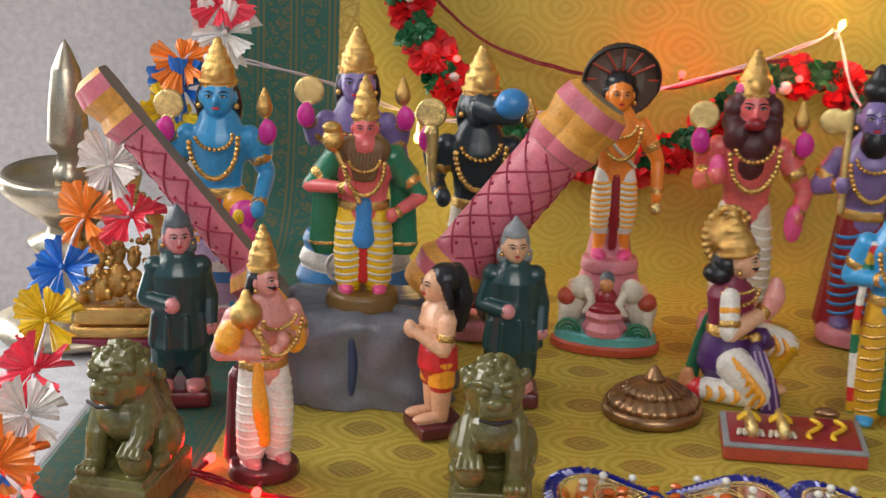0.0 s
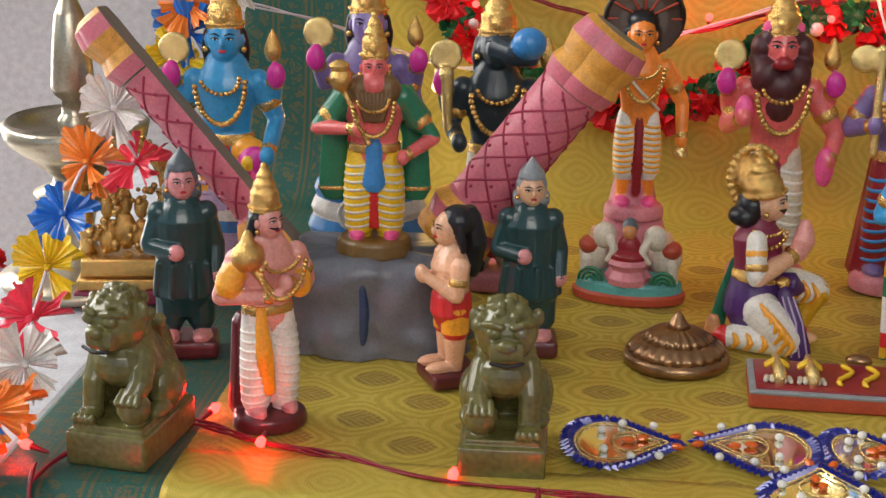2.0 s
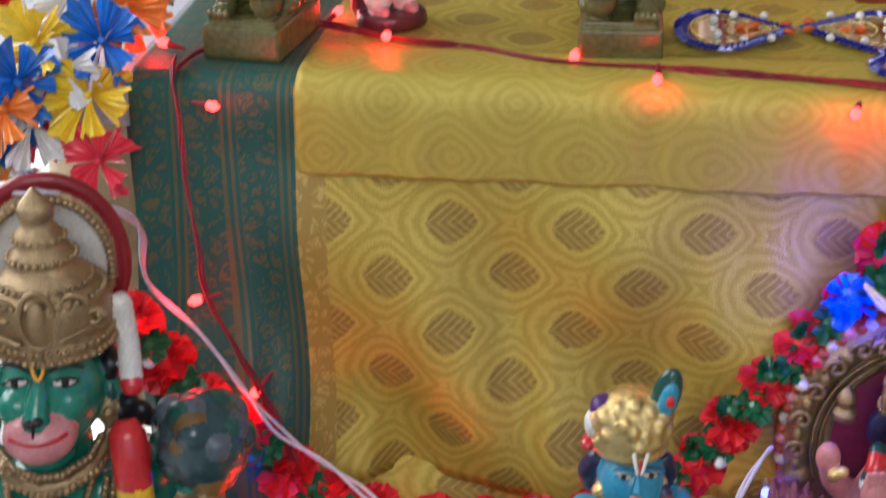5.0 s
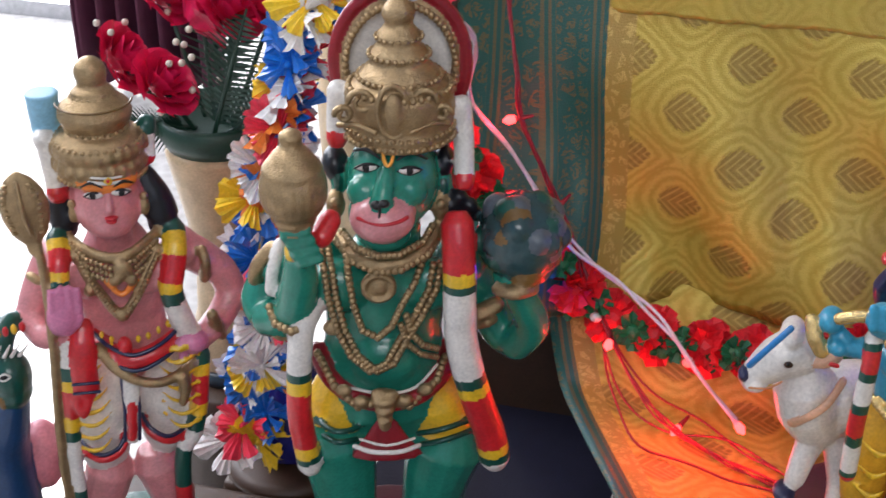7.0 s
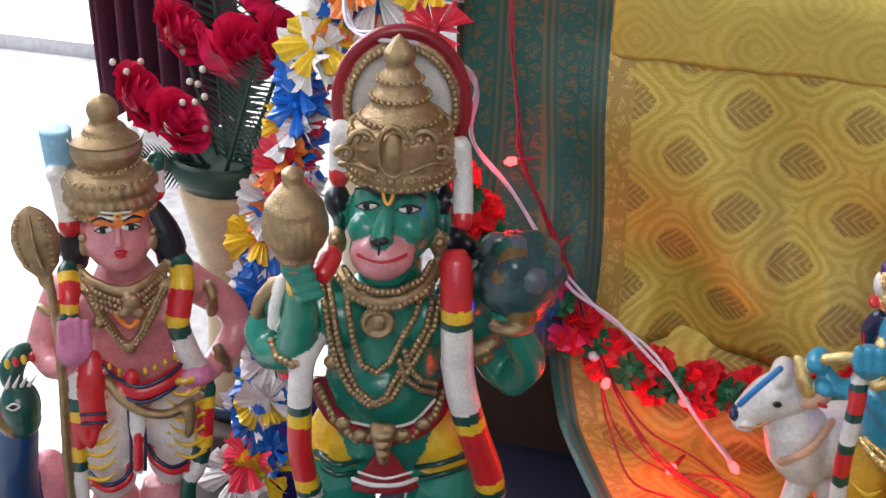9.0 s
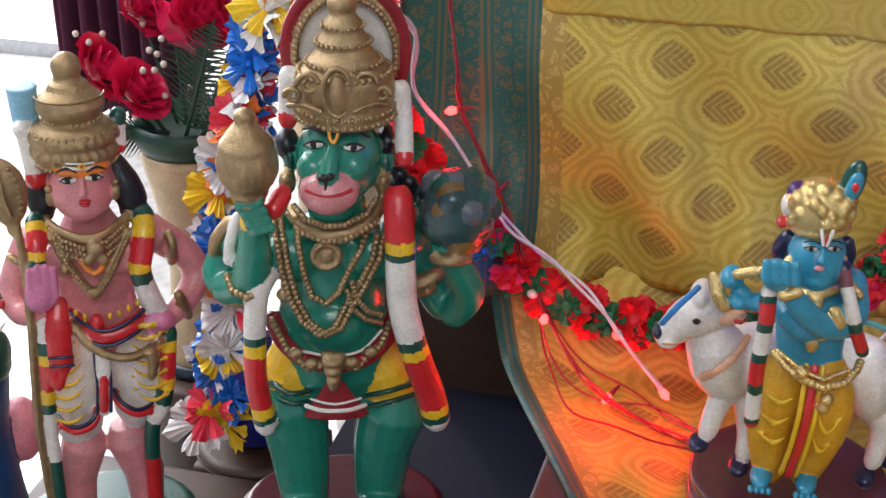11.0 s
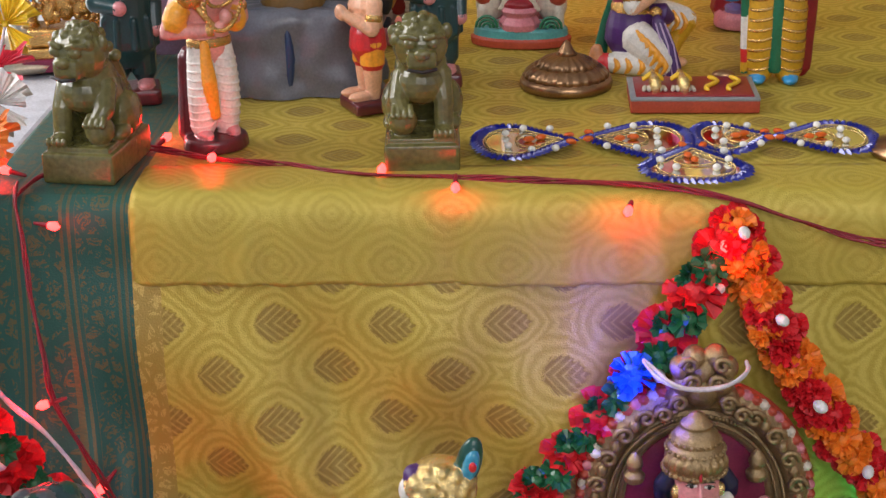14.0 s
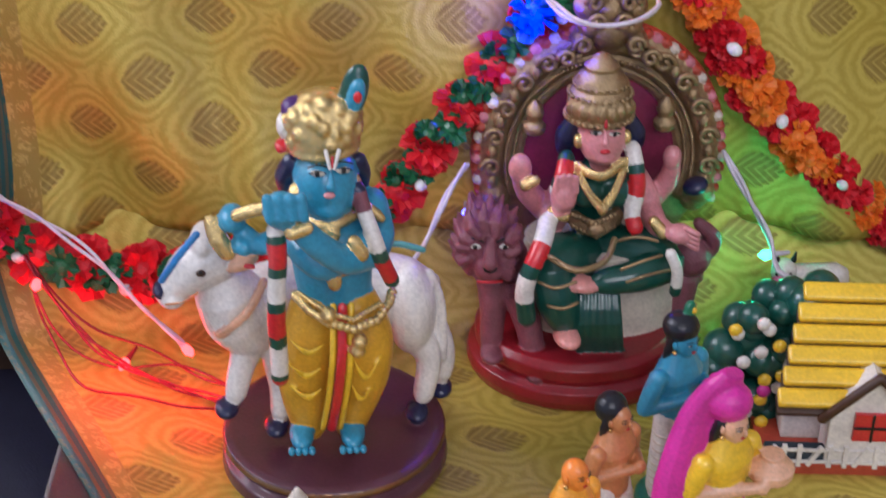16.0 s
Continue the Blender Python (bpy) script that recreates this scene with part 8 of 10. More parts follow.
    S.tube([(0.013, -0.046, 0.1699), (0.0174, -0.046, 0.1616)], 0.0037, g, 12)
    S.tube([(0.0205, -0.026, 0.1783), (0.0275, -0.026, 0.1702)], 0.00261, g, 10)
    S.tube([(-0.0259, -0.05, 0.1739), (-0.034, -0.046, 0.1701), (-0.042, -0.042, 0.1757)], [0.00609, 0.00565, 0.00478], B, 14, smooth=3)
    S.ell((-0.0456, -0.042, 0.183), (0.00696, 0.010, 0.0065), B)
    S.ell((-0.0402, -0.044, 0.1701), (0.00652, 0.010, 0.0055), B)
    S.tube([(-0.056, -0.044, 0.1834), (-0.053, -0.046, 0.1737), (-0.0486, -0.046, 0.1651)], [0.0037, 0.00478, 0.00435], g, 12, smooth=3)
    S.tube([(-0.0428, -0.052, 0.1899), (-0.0349, -0.054, 0.1938), (-0.0284, -0.054, 0.1952)], 0.00348, g, 12)
    # garlands
    side_garland(S, [(-0.0244, -0.054, 0.1833), (-0.024, -0.056, 0.1691), (-0.0254, -0.056, 0.1496), (-0.0265, -0.054, 0.1283), (-0.0264, -0.05, 0.1048), (-0.0267, -0.048, 0.0901)], 0.00478, ("white_paint", "deep_green", "red_paint", "red_paint", "deep_green", "white_paint", "white_paint", "deep_green", "red_paint", "red_paint", "deep_green", "white_paint", "white_paint", "white_paint", "deep_green", "red_paint"))
    side_garland(S, [(0.016, -0.03, 0.1904), (0.0182, -0.034, 0.1818), (0.0235, -0.04, 0.167), (0.0275, -0.04, 0.1533), (0.0322, -0.036, 0.1392)], 0.00413, ("navy_paint", "lion_mauve", "lion_mauve", "white_paint", "white_paint", "white_paint", "deep_green", "red_paint", "red_paint", "deep_green"))
    S.place("flute_player_statue", pose(0.222, -0.190, LOW, 0, 0, 3), "blue flute player statue with white cow on plum base", "statue")


cow_statue()


# ---- enthroned goddess with lion ----
def throne_statue():
    S = Solid()
    g, k, M, W, D = "dull_gold", "rose_skin", "lion_mauve", "white_paint", "deep_green"
    S.lathe([(0.066, 0), (0.068, 0.006), (0.067, 0.012), (0.061, 0.015), (0.063, 0.019), (0.063, 0.026), (0.058, 0.030)], "deep_red", (-0.004, -0.004, 0), 48, 1, 0.86)
    S.lathe([(0.050, 0.026), (0.048, 0.05), (0.047, 0.072), (0.046, 0.084)], "off_white", (0.008, 0.004, 0), 36, 1, 0.66)
    S.tube([(-0.0125, 0.006, 0.0484), (0.0329, 0.006, 0.048)], [0.01768, 0.01768], "deep_red", 18, 0.7)
    # arched back: panel, mouldings, jewelled edge and scrolls
    C = (0.007, 0.03, 0.1222)
    S.ell((C[0], C[1] + 0.009, C[2]), (0.0700, 0.006, 0.0800), g, n=44, k=24)
    S.ell((C[0], C[1] + 0.001, C[2]), (0.0490, 0.005, 0.0560), "wine_cloth", n=40, k=22)
    for r, w in ((272, 36), (230, 16), (205, 13)):
        S.tube(arc(C, 0.0002357 * r, 0.0002357 * r * 1.04 / 0.86, -22, 202, 44), 0.0002357 * w, g, 12)
    S.beads(arc(C, 0.0561, 0.06611, -20, 200, 44, -0.006), 0.00141, g, 1.8)
    S.beads(arc(C, 0.05139, 0.06069, -20, 200, 44, -0.005), 0.00118, g, 1.9)
    for i, p in enumerate(arc(C, 0.07355, 0.08616, -18, 198, 46, -0.002)):
        S.ell(p, (0.00354, 0.0042, 0.00306), ("off_white", "rust_red", "pink_stone", "rust_red")[i % 4], (0, 0, 0), 9, 6)
    S.tube(arc(C, 0.07355, 0.08616, -20, 200, 44, 0.004), 0.0033, "rust_red", 10)
    for sx in (-1, 1):
        for i in range(6):
            a = radians(90 - sx * (16 + 15 * i))
            c0 = (C[0] + 0.06482 * math.cos(a), C[1] - 0.010, C[2] + 0.07722 * math.sin(a))
            S.tube([(c0[0] + sx * 0.0062 * (1 - q * 0.05) * math.cos(q * 0.5), c0[1], c0[2] + 0.0062 * (1 - q * 0.05) * math.sin(q * 0.5)) for q in range(16)], 0.0019, g, 7)
            a2 = a - sx * 0.13
            S.ell((C[0] + 0.06482 * math.cos(a2), C[1] - 0.009, C[2] + 0.07722 * math.sin(a2)), (0.0034, 0.003, 0.0046), g, n=9, k=6)
        S.ell((C[0] + sx * 0.06247, C[1] - 0.004, C[2] - 0.02032), (0.00943, 0.009, 0.00801), g)
    # crest of curling leaves
    o = Vector((0.0076, 0.026, 0.2104))
    for dx, dz, r in ((0, 0.0, 0.0125), (-0.011, 0.004, 0.0085), (0.011, 0.004, 0.0085), (-0.014, 0.015, 0.0075), (0.014, 0.015, 0.0075), (-0.006, 0.022, 0.0075), (0.007, 0.023, 0.0075), (0.0, 0.013, 0.0095), (-0.016, -0.006, 0.0065), (0.016, -0.006, 0.0065)):
        S.ell(o + Vector((dx, -0.003, dz - 0.002)), (r, 0.009, r), g, n=14, k=9)
    for sx in (-1, 1):
        for q, (ox, oz) in enumerate(((0.007, 0.006), (0.010, 0.018), (0.015, -0.008), (0.024, -0.016))):
            S.tube([o + Vector((sx * (ox + 0.0052 * (1 - a * 0.05) * math.cos(a * 0.55)), -0.012, oz + 0.0052 * (1 - a * 0.05) * math.sin(a * 0.55))) for a in range(14)], 0.0018, g, 7)
    # lamps in the upper pair of palms
    for p in ((-0.0337, 0.012, 0.1471), (0.0421, 0.012, 0.1492)):
        S.lathe([(0.00236, 0), (0.00613, 0.00217), (0.00707, 0.0065), (0.00377, 0.00975), (0.00566, 0.01409), (0.00471, 0.01788), (0.00141, 0.02276)], g, p, 20)
    # blouse, skirt and folded leg
    S.tube([(0.0054, 0.004, 0.076), (0.005, 0.004, 0.0918), (0.0051, 0.002, 0.1112), (0.0064, 0.004, 0.1253), (0.0067, 0.006, 0.1324)], [0.01792, 0.01509, 0.01697, 0.0198, 0.01179], D, 24, 0.72, smooth=5)
    for sx in (-1, 1):
        S.ell(((0.0046, -0.01, 0.1222)[0] + sx * 0.0085, -0.012, (0.0046, -0.01, 0.1222)[2]), (0.0098, 0.008, 0.0098), D, n=16, k=10)
    S.tube([(-0.0104, -0.01, 0.103), (0.0013, -0.02, 0.1019), (0.0148, -0.01, 0.1042)], 0.00566, g, 14, 0.7, smooth=4)
    S.beads([(-0.0118, -0.014, 0.1082), (0.0003, -0.026, 0.1088), (0.015, -0.014, 0.1093)], 0.00212, g, 1.6)
    S.beads([(-0.0107, -0.014, 0.1007), (0.0013, -0.026, 0.1005), (0.0145, -0.014, 0.1016)], 0.00212, g, 1.6)
    S.ell((0.001, -0.026, 0.105), (0.00566, 0.004, 0.00471), g)
    S.tube([(0.01, -0.004, 0.0751), (0.0281, -0.012, 0.0828), (0.0439, -0.022, 0.0803)], [0.01556, 0.01462, 0.01226], D, 20, smooth=5)
    S.tube([(0.0445, -0.022, 0.0789), (0.0249, -0.038, 0.0807), (0.0031, -0.042, 0.0793)], [0.01179, 0.0099, 0.00707], D, 18, smooth=5)
    S.ell((-0.0077, -0.044, 0.0793), (0.01084, 0.008, 0.00448), "pink_skin", (0, 8, 0))
    S.tube([(-0.0025, -0.006, 0.075), (-0.0167, -0.024, 0.0821), (-0.0244, -0.036, 0.0827)], [0.01603, 0.01697, 0.01462], D, 20, smooth=5)
    S.tube([(-0.025, -0.036, 0.0841), (-0.0213, -0.044, 0.0667), (-0.0162, -0.046, 0.0536)], [0.01462, 0.01226, 0.00849], D, 18, smooth=5)
    S.ell((-0.0159, -0.054, 0.049), (0.00801, 0.012, 0.00471), "pink_skin", (0, 0, 15))
    for i in range(6):
        x = 350 + 20 * i
        a, b, c = Vector((-0.0066, -0.036, 0.0727)), Vector((-0.0078, -0.046, 0.0535)), Vector((-0.0054, -0.04, 0.0282))
        v = Vector((0.00022 * 20 * i, 0, 0))
        S.tube([a + v * 0.9, b + v, c + v * 1.05 + Vector((0, 0, 0.0012 * (i % 2)))], [0.0024, 0.0031, 0.0029], D, 10, smooth=3)
        S.ell(c + v * 1.05 + Vector((0, -0.002, -0.002)), (0.0042, 0.0040, 0.0016), g, n=8, k=5)
    for p in ([(-0.0271, -0.052, 0.103), (-0.0143, -0.054, 0.0968), (-0.001, -0.05, 0.0955), (0.0097, -0.036, 0.0991)], [(-0.0334, -0.052, 0.0861), (-0.0248, -0.06, 0.087), (-0.0131, -0.058, 0.0898)], [(-0.028, -0.056, 0.0725), (-0.0195, -0.06, 0.0731), (-0.011, -0.056, 0.0745)], [(0.0132, -0.05, 0.0927), (0.0241, -0.052, 0.0993), (0.0369, -0.044, 0.0983)], [(0.0172, -0.05, 0.0843), (0.0294, -0.052, 0.0905), (0.0428, -0.042, 0.0873)], [(0.0127, -0.03, 0.0995), (0.0237, -0.034, 0.1046), (0.0357, -0.034, 0.1018)]):
        S.tube(p, 0.0010, g, 7, smooth=4)
    S.tube([(-0.0269, -0.05, 0.1012), (-0.0133, -0.056, 0.0962), (0.0041, -0.046, 0.0957), (0.0115, -0.03, 0.1009)], 0.00212, g, 8, smooth=4)
    # neck, head, crown
    S.tube([(0.0065, 0.002, 0.1278), (0.0049, -0.002, 0.1394)], 0.00707, k, 14)
    S.ell((0.0036, -0.006, 0.1549), (0.01367, 0.0155, 0.0168), k, n=26, k=18)
    S.ell((0.0043, -0.011, 0.1488), (0.00896, 0.011, 0.00704), k, n=18, k=12)
    S.tube([(0.0032, -0.0205, 0.1658), (0.0037, -0.0225, 0.1617), (0.0037, -0.0235, 0.1596)], [0.0009, 0.0015, 0.0023], k, 10, smooth=3)
    S.ell((0.0038, -0.022, 0.1536), (0.00306, 0.0018, 0.00141), "lip_red", n=12, k=7)
    for ex, sx in ((378, -1), (428, 1)):
        c = Vector((0.0036, -0.02, 0.1635)) + Vector((0.00021 * (ex - 403), 0.0016, -0.0004 * sx))
        S.ell(c, (0.00354, 0.0011, 0.00141), W, (0, 4 * sx, 16 * sx), 12, 7)
        S.ell(c + Vector((0, -0.0008, 0)), (0.00141, 0.0008, 0.00141), "black_line", n=10, k=6)
        S.tube([c + Vector((-0.0034, 0, 0)), c + Vector((0, -0.0011, 0.0016)), c + Vector((0.0034, 0, 0))], 0.0004, "black_line", 6, smooth=4)
        S.tube([c + Vector((-0.0036, 0, 0.0028)), c + Vector((0, -0.001, 0.0040)), c + Vector((0.0036, 0, 0.0030))], 0.0004, "black_line", 6, smooth=4)
    S.tube([(0.0034, -0.019, 0.1727), (0.0034, -0.021, 0.1686)], 0.0010, "lip_red", 6)
    for pts in ([(-0.0097, 0.004, 0.163), (-0.0153, 0.006, 0.1501), (-0.0165, 0.008, 0.1396)], [(0.0186, 0.004, 0.1628), (0.0237, 0.006, 0.1511), (0.0259, 0.008, 0.1434)]):
        S.tube(pts, [0.00471, 0.00707, 0.00471], "navy_paint", 12, smooth=3)
    cx, cy, cz = (0.0016, -0.002, 0.1651)
    S.lathe([(0.0002357 * r, 0.0002357 * h / 0.93) for r, h in ((76, 0), (84, 6), (77, 18), (80, 30), (78, 58), (72, 72), (62, 80), (66, 90), (56, 108), (40, 122), (44, 130), (30, 142), (22, 152), (6, 162))], g, (cx, cy, cz), 36, 1, 0.9)
    for hgt, rad, size, cnt in ((10, 82, 7, 30), (66, 76, 6, 28), (88, 65, 5, 24)):
        for q in range(cnt):
            a = 2 * math.pi * q / cnt
            S.ell((cx + 0.0002357 * rad * math.cos(a), cy + 0.0002357 * rad * 0.9 * math.sin(a), cz + 0.0002357 * hgt / 0.93), 0.0002357 * size, g, n=7, k=5)
    for i in range(9):
        a = radians(200 + 17.5 * i)
        S.ell((cx + 0.01862 * math.cos(a), cy + 0.01697 * math.sin(a), cz + 0.0095), (0.0028, 0.002, 0.0048), g, n=9, k=6)
    for p in ((-0.0106, -0.01, 0.1544), (0.0173, -0.01, 0.1569)):
        S.ell(p, (0.00283, 0.004, 0.00471), "pale_gold", n=10, k=7)
    S.tube([(-0.0101, -0.012, 0.1396), (-0.0038, -0.02, 0.1386), (0.0042, -0.022, 0.1383), (0.0168, -0.012, 0.1421)], 0.0033, "pale_gold", 10, 0.6, smooth=4)
    S.tube([(-0.0101, -0.014, 0.1367), (-0.0045, -0.022, 0.1277), (0.0039, -0.025, 0.1186), (0.0107, -0.022, 0.1276), (0.0164, -0.014, 0.1378)], 0.00259, "pale_gold", 10, 0.6, smooth=4)
    S.beads([(-0.0089, -0.018, 0.1376), (-0.0037, -0.026, 0.13), (0.0033, -0.028, 0.123), (0.0089, -0.026, 0.1304), (0.0144, -0.018, 0.1393)], 0.00141, "pale_gold", 1.8)
    S.ell((0.0038, -0.026, 0.1186), (0.0033, 0.003, 0.00424), "pale_gold")
    # four arms
    for pts in ([(-0.0108, 0.004, 0.1241), (-0.0219, -0.002, 0.1054), (-0.0215, -0.008, 0.1019)], [(0.0248, 0.004, 0.1238), (0.0328, 0.002, 0.111), (0.0347, -0.002, 0.1036)]):
        S.tube(pts, [0.00849, 0.00849, 0.00754], k, 14, smooth=3)
    S.tube([(-0.0217, -0.01, 0.1017), (-0.0206, -0.024, 0.1155), (-0.0187, -0.03, 0.1249)], [0.00707, 0.00613, 0.00471], k, 14, smooth=3)
    S.tube([(0.0346, -0.002, 0.105), (0.0378, -0.018, 0.1032), (0.0439, -0.026, 0.1029)], [0.00801, 0.0066, 0.00519], k, 14, smooth=3)
    S.ell((-0.0196, -0.032, 0.1303), (0.00778, 0.006, 0.00921), k)
    for i in range(4):
        p = Vector((-0.0246, -0.034, 0.1347))
        S.tube([p + Vector((0.0038 * i, 0, 0)), p + Vector((0.0036 * i + 0.0006, 0, 0.0095 + 0.0012 * (1.5 - abs(i - 1.5))))], [0.0023, 0.0017], k, 8)
    S.ell((0.0491, -0.03, 0.1042), (0.00896, 0.007, 0.00613), k, (0, 10, 0))
    for i in range(4):
        p = Vector((0.0517, -0.033, 0.1093))
        S.tube([p + Vector((0, 0, -0.0030 * i)), p + Vector((0.0068, -0.002, -0.0030 * i - 0.003))], 0.0020, k, 8)
    S.tube([(-0.0261, 0.004, 0.102), (-0.0366, 0.0, 0.1155), (-0.042, -0.006, 0.1285)], [0.00801, 0.00754, 0.00566], k, 14, smooth=3)
    S.ell((-0.0428, -0.008, 0.1358), (0.00707, 0.006, 0.00975), k)
    S.tube([(0.0387, 0.008, 0.1076), (0.046, 0.006, 0.1198), (0.0471, 0.002, 0.1316)], [0.00707, 0.0066, 0.00519], k, 14, smooth=3)
    S.ell((0.0463, 0.0, 0.1381), (0.00566, 0.006, 0.00759), k)
    for a, b in (((-0.0255, -0.026, 0.1172), (-0.0174, -0.03, 0.1162)), ((0.0338, -0.026, 0.1107), (0.0401, -0.028, 0.1022)), ((-0.0403, -0.014, 0.1275), (-0.0341, -0.014, 0.1315))):
        S.tube([a, b], 0.00354, "pale_gold", 12)
    # garlands
    side_garland(S, [(-0.016, -0.006, 0.1417), (-0.0183, -0.014, 0.1354), (-0.0217, -0.018, 0.1256)], 0.00519, ("deep_green", "red_paint", "red_paint", "deep_green", "white_paint"))
    side_garland(S, [(-0.0276, -0.03, 0.1136), (-0.0311, -0.042, 0.1072), (-0.0371, -0.05, 0.0959), (-0.0414, -0.052, 0.0806), (-0.0393, -0.05, 0.0595)], 0.00566, ("white_paint", "white_paint", "white_paint", "red_paint", "red_paint", "deep_green", "white_paint", "white_paint", "deep_green", "deep_green"))
    side_garland(S, [(0.0214, -0.006, 0.1481), (0.0237, -0.012, 0.138), (0.0245, -0.016, 0.1268), (0.0221, -0.02, 0.1128), (0.0237, -0.026, 0.1053)], 0.00495, ("white_paint", "white_paint", "deep_green", "red_paint", "red_paint", "white_paint", "white_paint", "red_paint", "red_paint"))
    side_garland(S, [(0.0424, -0.042, 0.0984), (0.0468, -0.044, 0.0871), (0.0469, -0.042, 0.0718)], 0.00354, ("white_paint", "white_paint", "white_paint", "deep_green"))
    # lion
    hd = Vector((-0.0619, -0.02, 0.0955))
    S.ell(hd, (0.01744, 0.019, 0.02276), M, n=24, k=16)
    S.ell(hd + Vector((0.001, -0.016, -0.009)), (0.00896, 0.009, 0.00975), M, n=18, k=12)
    S.tube([hd + Vector((0.001, -0.018, 0.010)), hd + Vector((0.001, -0.024, -0.003))], [0.0032, 0.0046], M, 10)
    rnd = random.Random(9)
    for i in range(90):
        a = rnd.uniform(-0.9, 4.04)
        r0, r1 = rnd.uniform(0.55, 0.8), rnd.uniform(1.0, 1.28)
        y0 = rnd.uniform(-0.014, 0.010)
        S.tube([hd + Vector((0.01744 * r0 * math.cos(a), y0 - 0.006, 0.02276 * r0 * math.sin(a))), hd + Vector((0.01744 * 0.5 * (r0 + r1) * math.cos(a + 0.1), y0 - 0.005, 0.02276 * 0.5 * (r0 + r1) * math.sin(a + 0.1))), hd + Vector((0.01744 * r1 * math.cos(a + 0.02), y0 + 0.004, 0.02276 * r1 * math.sin(a + 0.02)))], [0.0030, 0.0032, 0.0010], M, 7)
    S.ell(hd + Vector((0.001, -0.0255, -0.0045)), (0.0042, 0.002, 0.0028), "black_line", n=10, k=6)
    S.tube([hd + Vector((-0.006, -0.024, -0.014)), hd + Vector((0.001, -0.027, -0.0125)), hd + Vector((0.008, -0.024, -0.014))], 0.0009, "lip_red", 6, smooth=3)
    for sx in (-1, 1):
        S.ell(hd + Vector((0.001 + sx * 0.0085, -0.0178, 0.006)), (0.0036, 0.0014, 0.0018), W, (0, 0, 14 * sx), 10, 6)
        S.ell(hd + Vector((0.001 + sx * 0.0085, -0.0190, 0.006)), (0.0015, 0.0009, 0.0016), "black_line", n=8, k=5)
        S.tube([hd + Vector((0.001 + sx * 0.004, -0.019, 0.0095)), hd + Vector((0.001 + sx * 0.009, -0.018, 0.0115)), hd + Vector((0.001 + sx * 0.013, -0.015, 0.0095))], 0.0007, "black_line", 6, smooth=3)
    S.tube([(-0.0563, -0.006, 0.0712), (-0.0301, 0.01, 0.058), (0.0187, 0.016, 0.0507), (0.06, 0.008, 0.0584)], [0.01792, 0.01744, 0.01744, 0.01697], M, 18, smooth=4)
    for pts in ([(-0.0568, -0.018, 0.0644), (-0.0572, -0.024, 0.0479), (-0.0584, -0.028, 0.0269)], [(-0.0412, -0.024, 0.0594), (-0.0363, -0.032, 0.0413), (-0.0316, -0.036, 0.0187)], [(0.0591, 0.0, 0.0546), (0.0586, -0.004, 0.0393), (0.0572, -0.006, 0.0225)]):
        S.tube(pts, [0.01084, 0.00801, 0.0066], M, 14, smooth=3)
        S.ell(Vector(pts[-1]) + Vector((0, -0.008, -0.002)), (0.00707, 0.010, 0.00424), M)
    S.ell((0.0626, 0.0, 0.0722), (0.01296, 0.016, 0.01355), M)
    S.tube([(0.0664, 0.004, 0.0638), (0.0735, 0.0, 0.075), (0.0742, -0.004, 0.086), (0.0643, -0.006, 0.0972)], [0.00519, 0.00566, 0.00519, 0.00377], M, 12, smooth=4)
    S.ell((0.0635, 0.01, 0.1132), (0.00801, 0.008, 0.00519), "navy_paint", (0, -20, 0))
    S.place("throne_statue", pose(0.372, -0.092, LOW, 0, 0, 0), "seated goddess statue with golden arch and mauve lion", "statue")


throne_statue()

# ---- flowers ----
def ribbon_flower(mat, seed):
    """A bow-like flower of pleated plastic ribbon."""
    rnd = random.Random(seed)
    S = Solid()
    for p in range(9):
        a0 = p * math.pi / 4.5 + rnd.uniform(-0.2, 0.2)
        lift, L, w = rnd.uniform(-0.75, 0.75), rnd.uniform(0.016, 0.0255), rnd.uniform(0.55, 0.85)
        k, q = 8, 4
        vs = []
        for i in range(k):
            t = i / (k - 1) - 0.5
            a = a0 + t * w
            end = 1 + rnd.uniform(-0.09, 0.09)
            for g in range(q):
                u = g / (q - 1)
                rad = 0.0018 + (L * (end if g == q - 1 else 1) - 0.0018) * u
                cup = 0.0045 * u * u * math.cos(t * 5)
                vs.append((rad * math.cos(a), rad * math.sin(a), lift * rad * (1 - 0.35 * u) + cup + (0.0005 + 0.0005 * u) * (1 if i % 2 else -1)))
        S.add(vs, [(i * q + g, i * q + g + 1, (i + 1) * q + g + 1, (i + 1) * q + g) for i in range(k - 1) for g in range(q - 1)], mat)
    S.tube([(0, 0, -0.003), (0, 0, 0.003)], 0.0024, mat, 8)
    return S.mesh("ribbon_flower", False)


def ruffled_flower(mat, seed, r=0.017, n=46):
    """A dense ruffled cloth flower."""
    rnd = random.Random(seed)
    S = Solid()
    for i in range(n):
        d = Vector((rnd.gauss(0, 1), rnd.gauss(0, 1), rnd.gauss(0, 0.8))).normalized()
        u = d.cross(Vector((0.3, 0.5, 0.8))).normalized()
        v = d.cross(u)
        w = r * rnd.uniform(0.32, 0.5)
        b, t = d * r * 0.25, d * r * rnd.uniform(0.8, 1.08)
        m = (b + t) * 0.55
        S.add([b, m + u * w, t + u * w * 0.7 + v * w * 0.35, t * 1.04 - v * w * 0.2, t - u * w * 0.7 + v * w * 0.35, m - u * w], [(0, 1, 2, 3), (0, 3, 4, 5)], mat)
    S.ell((0, 0, 0), r * 0.5, mat, n=8, k=6)
    return S.mesh("flower", False)


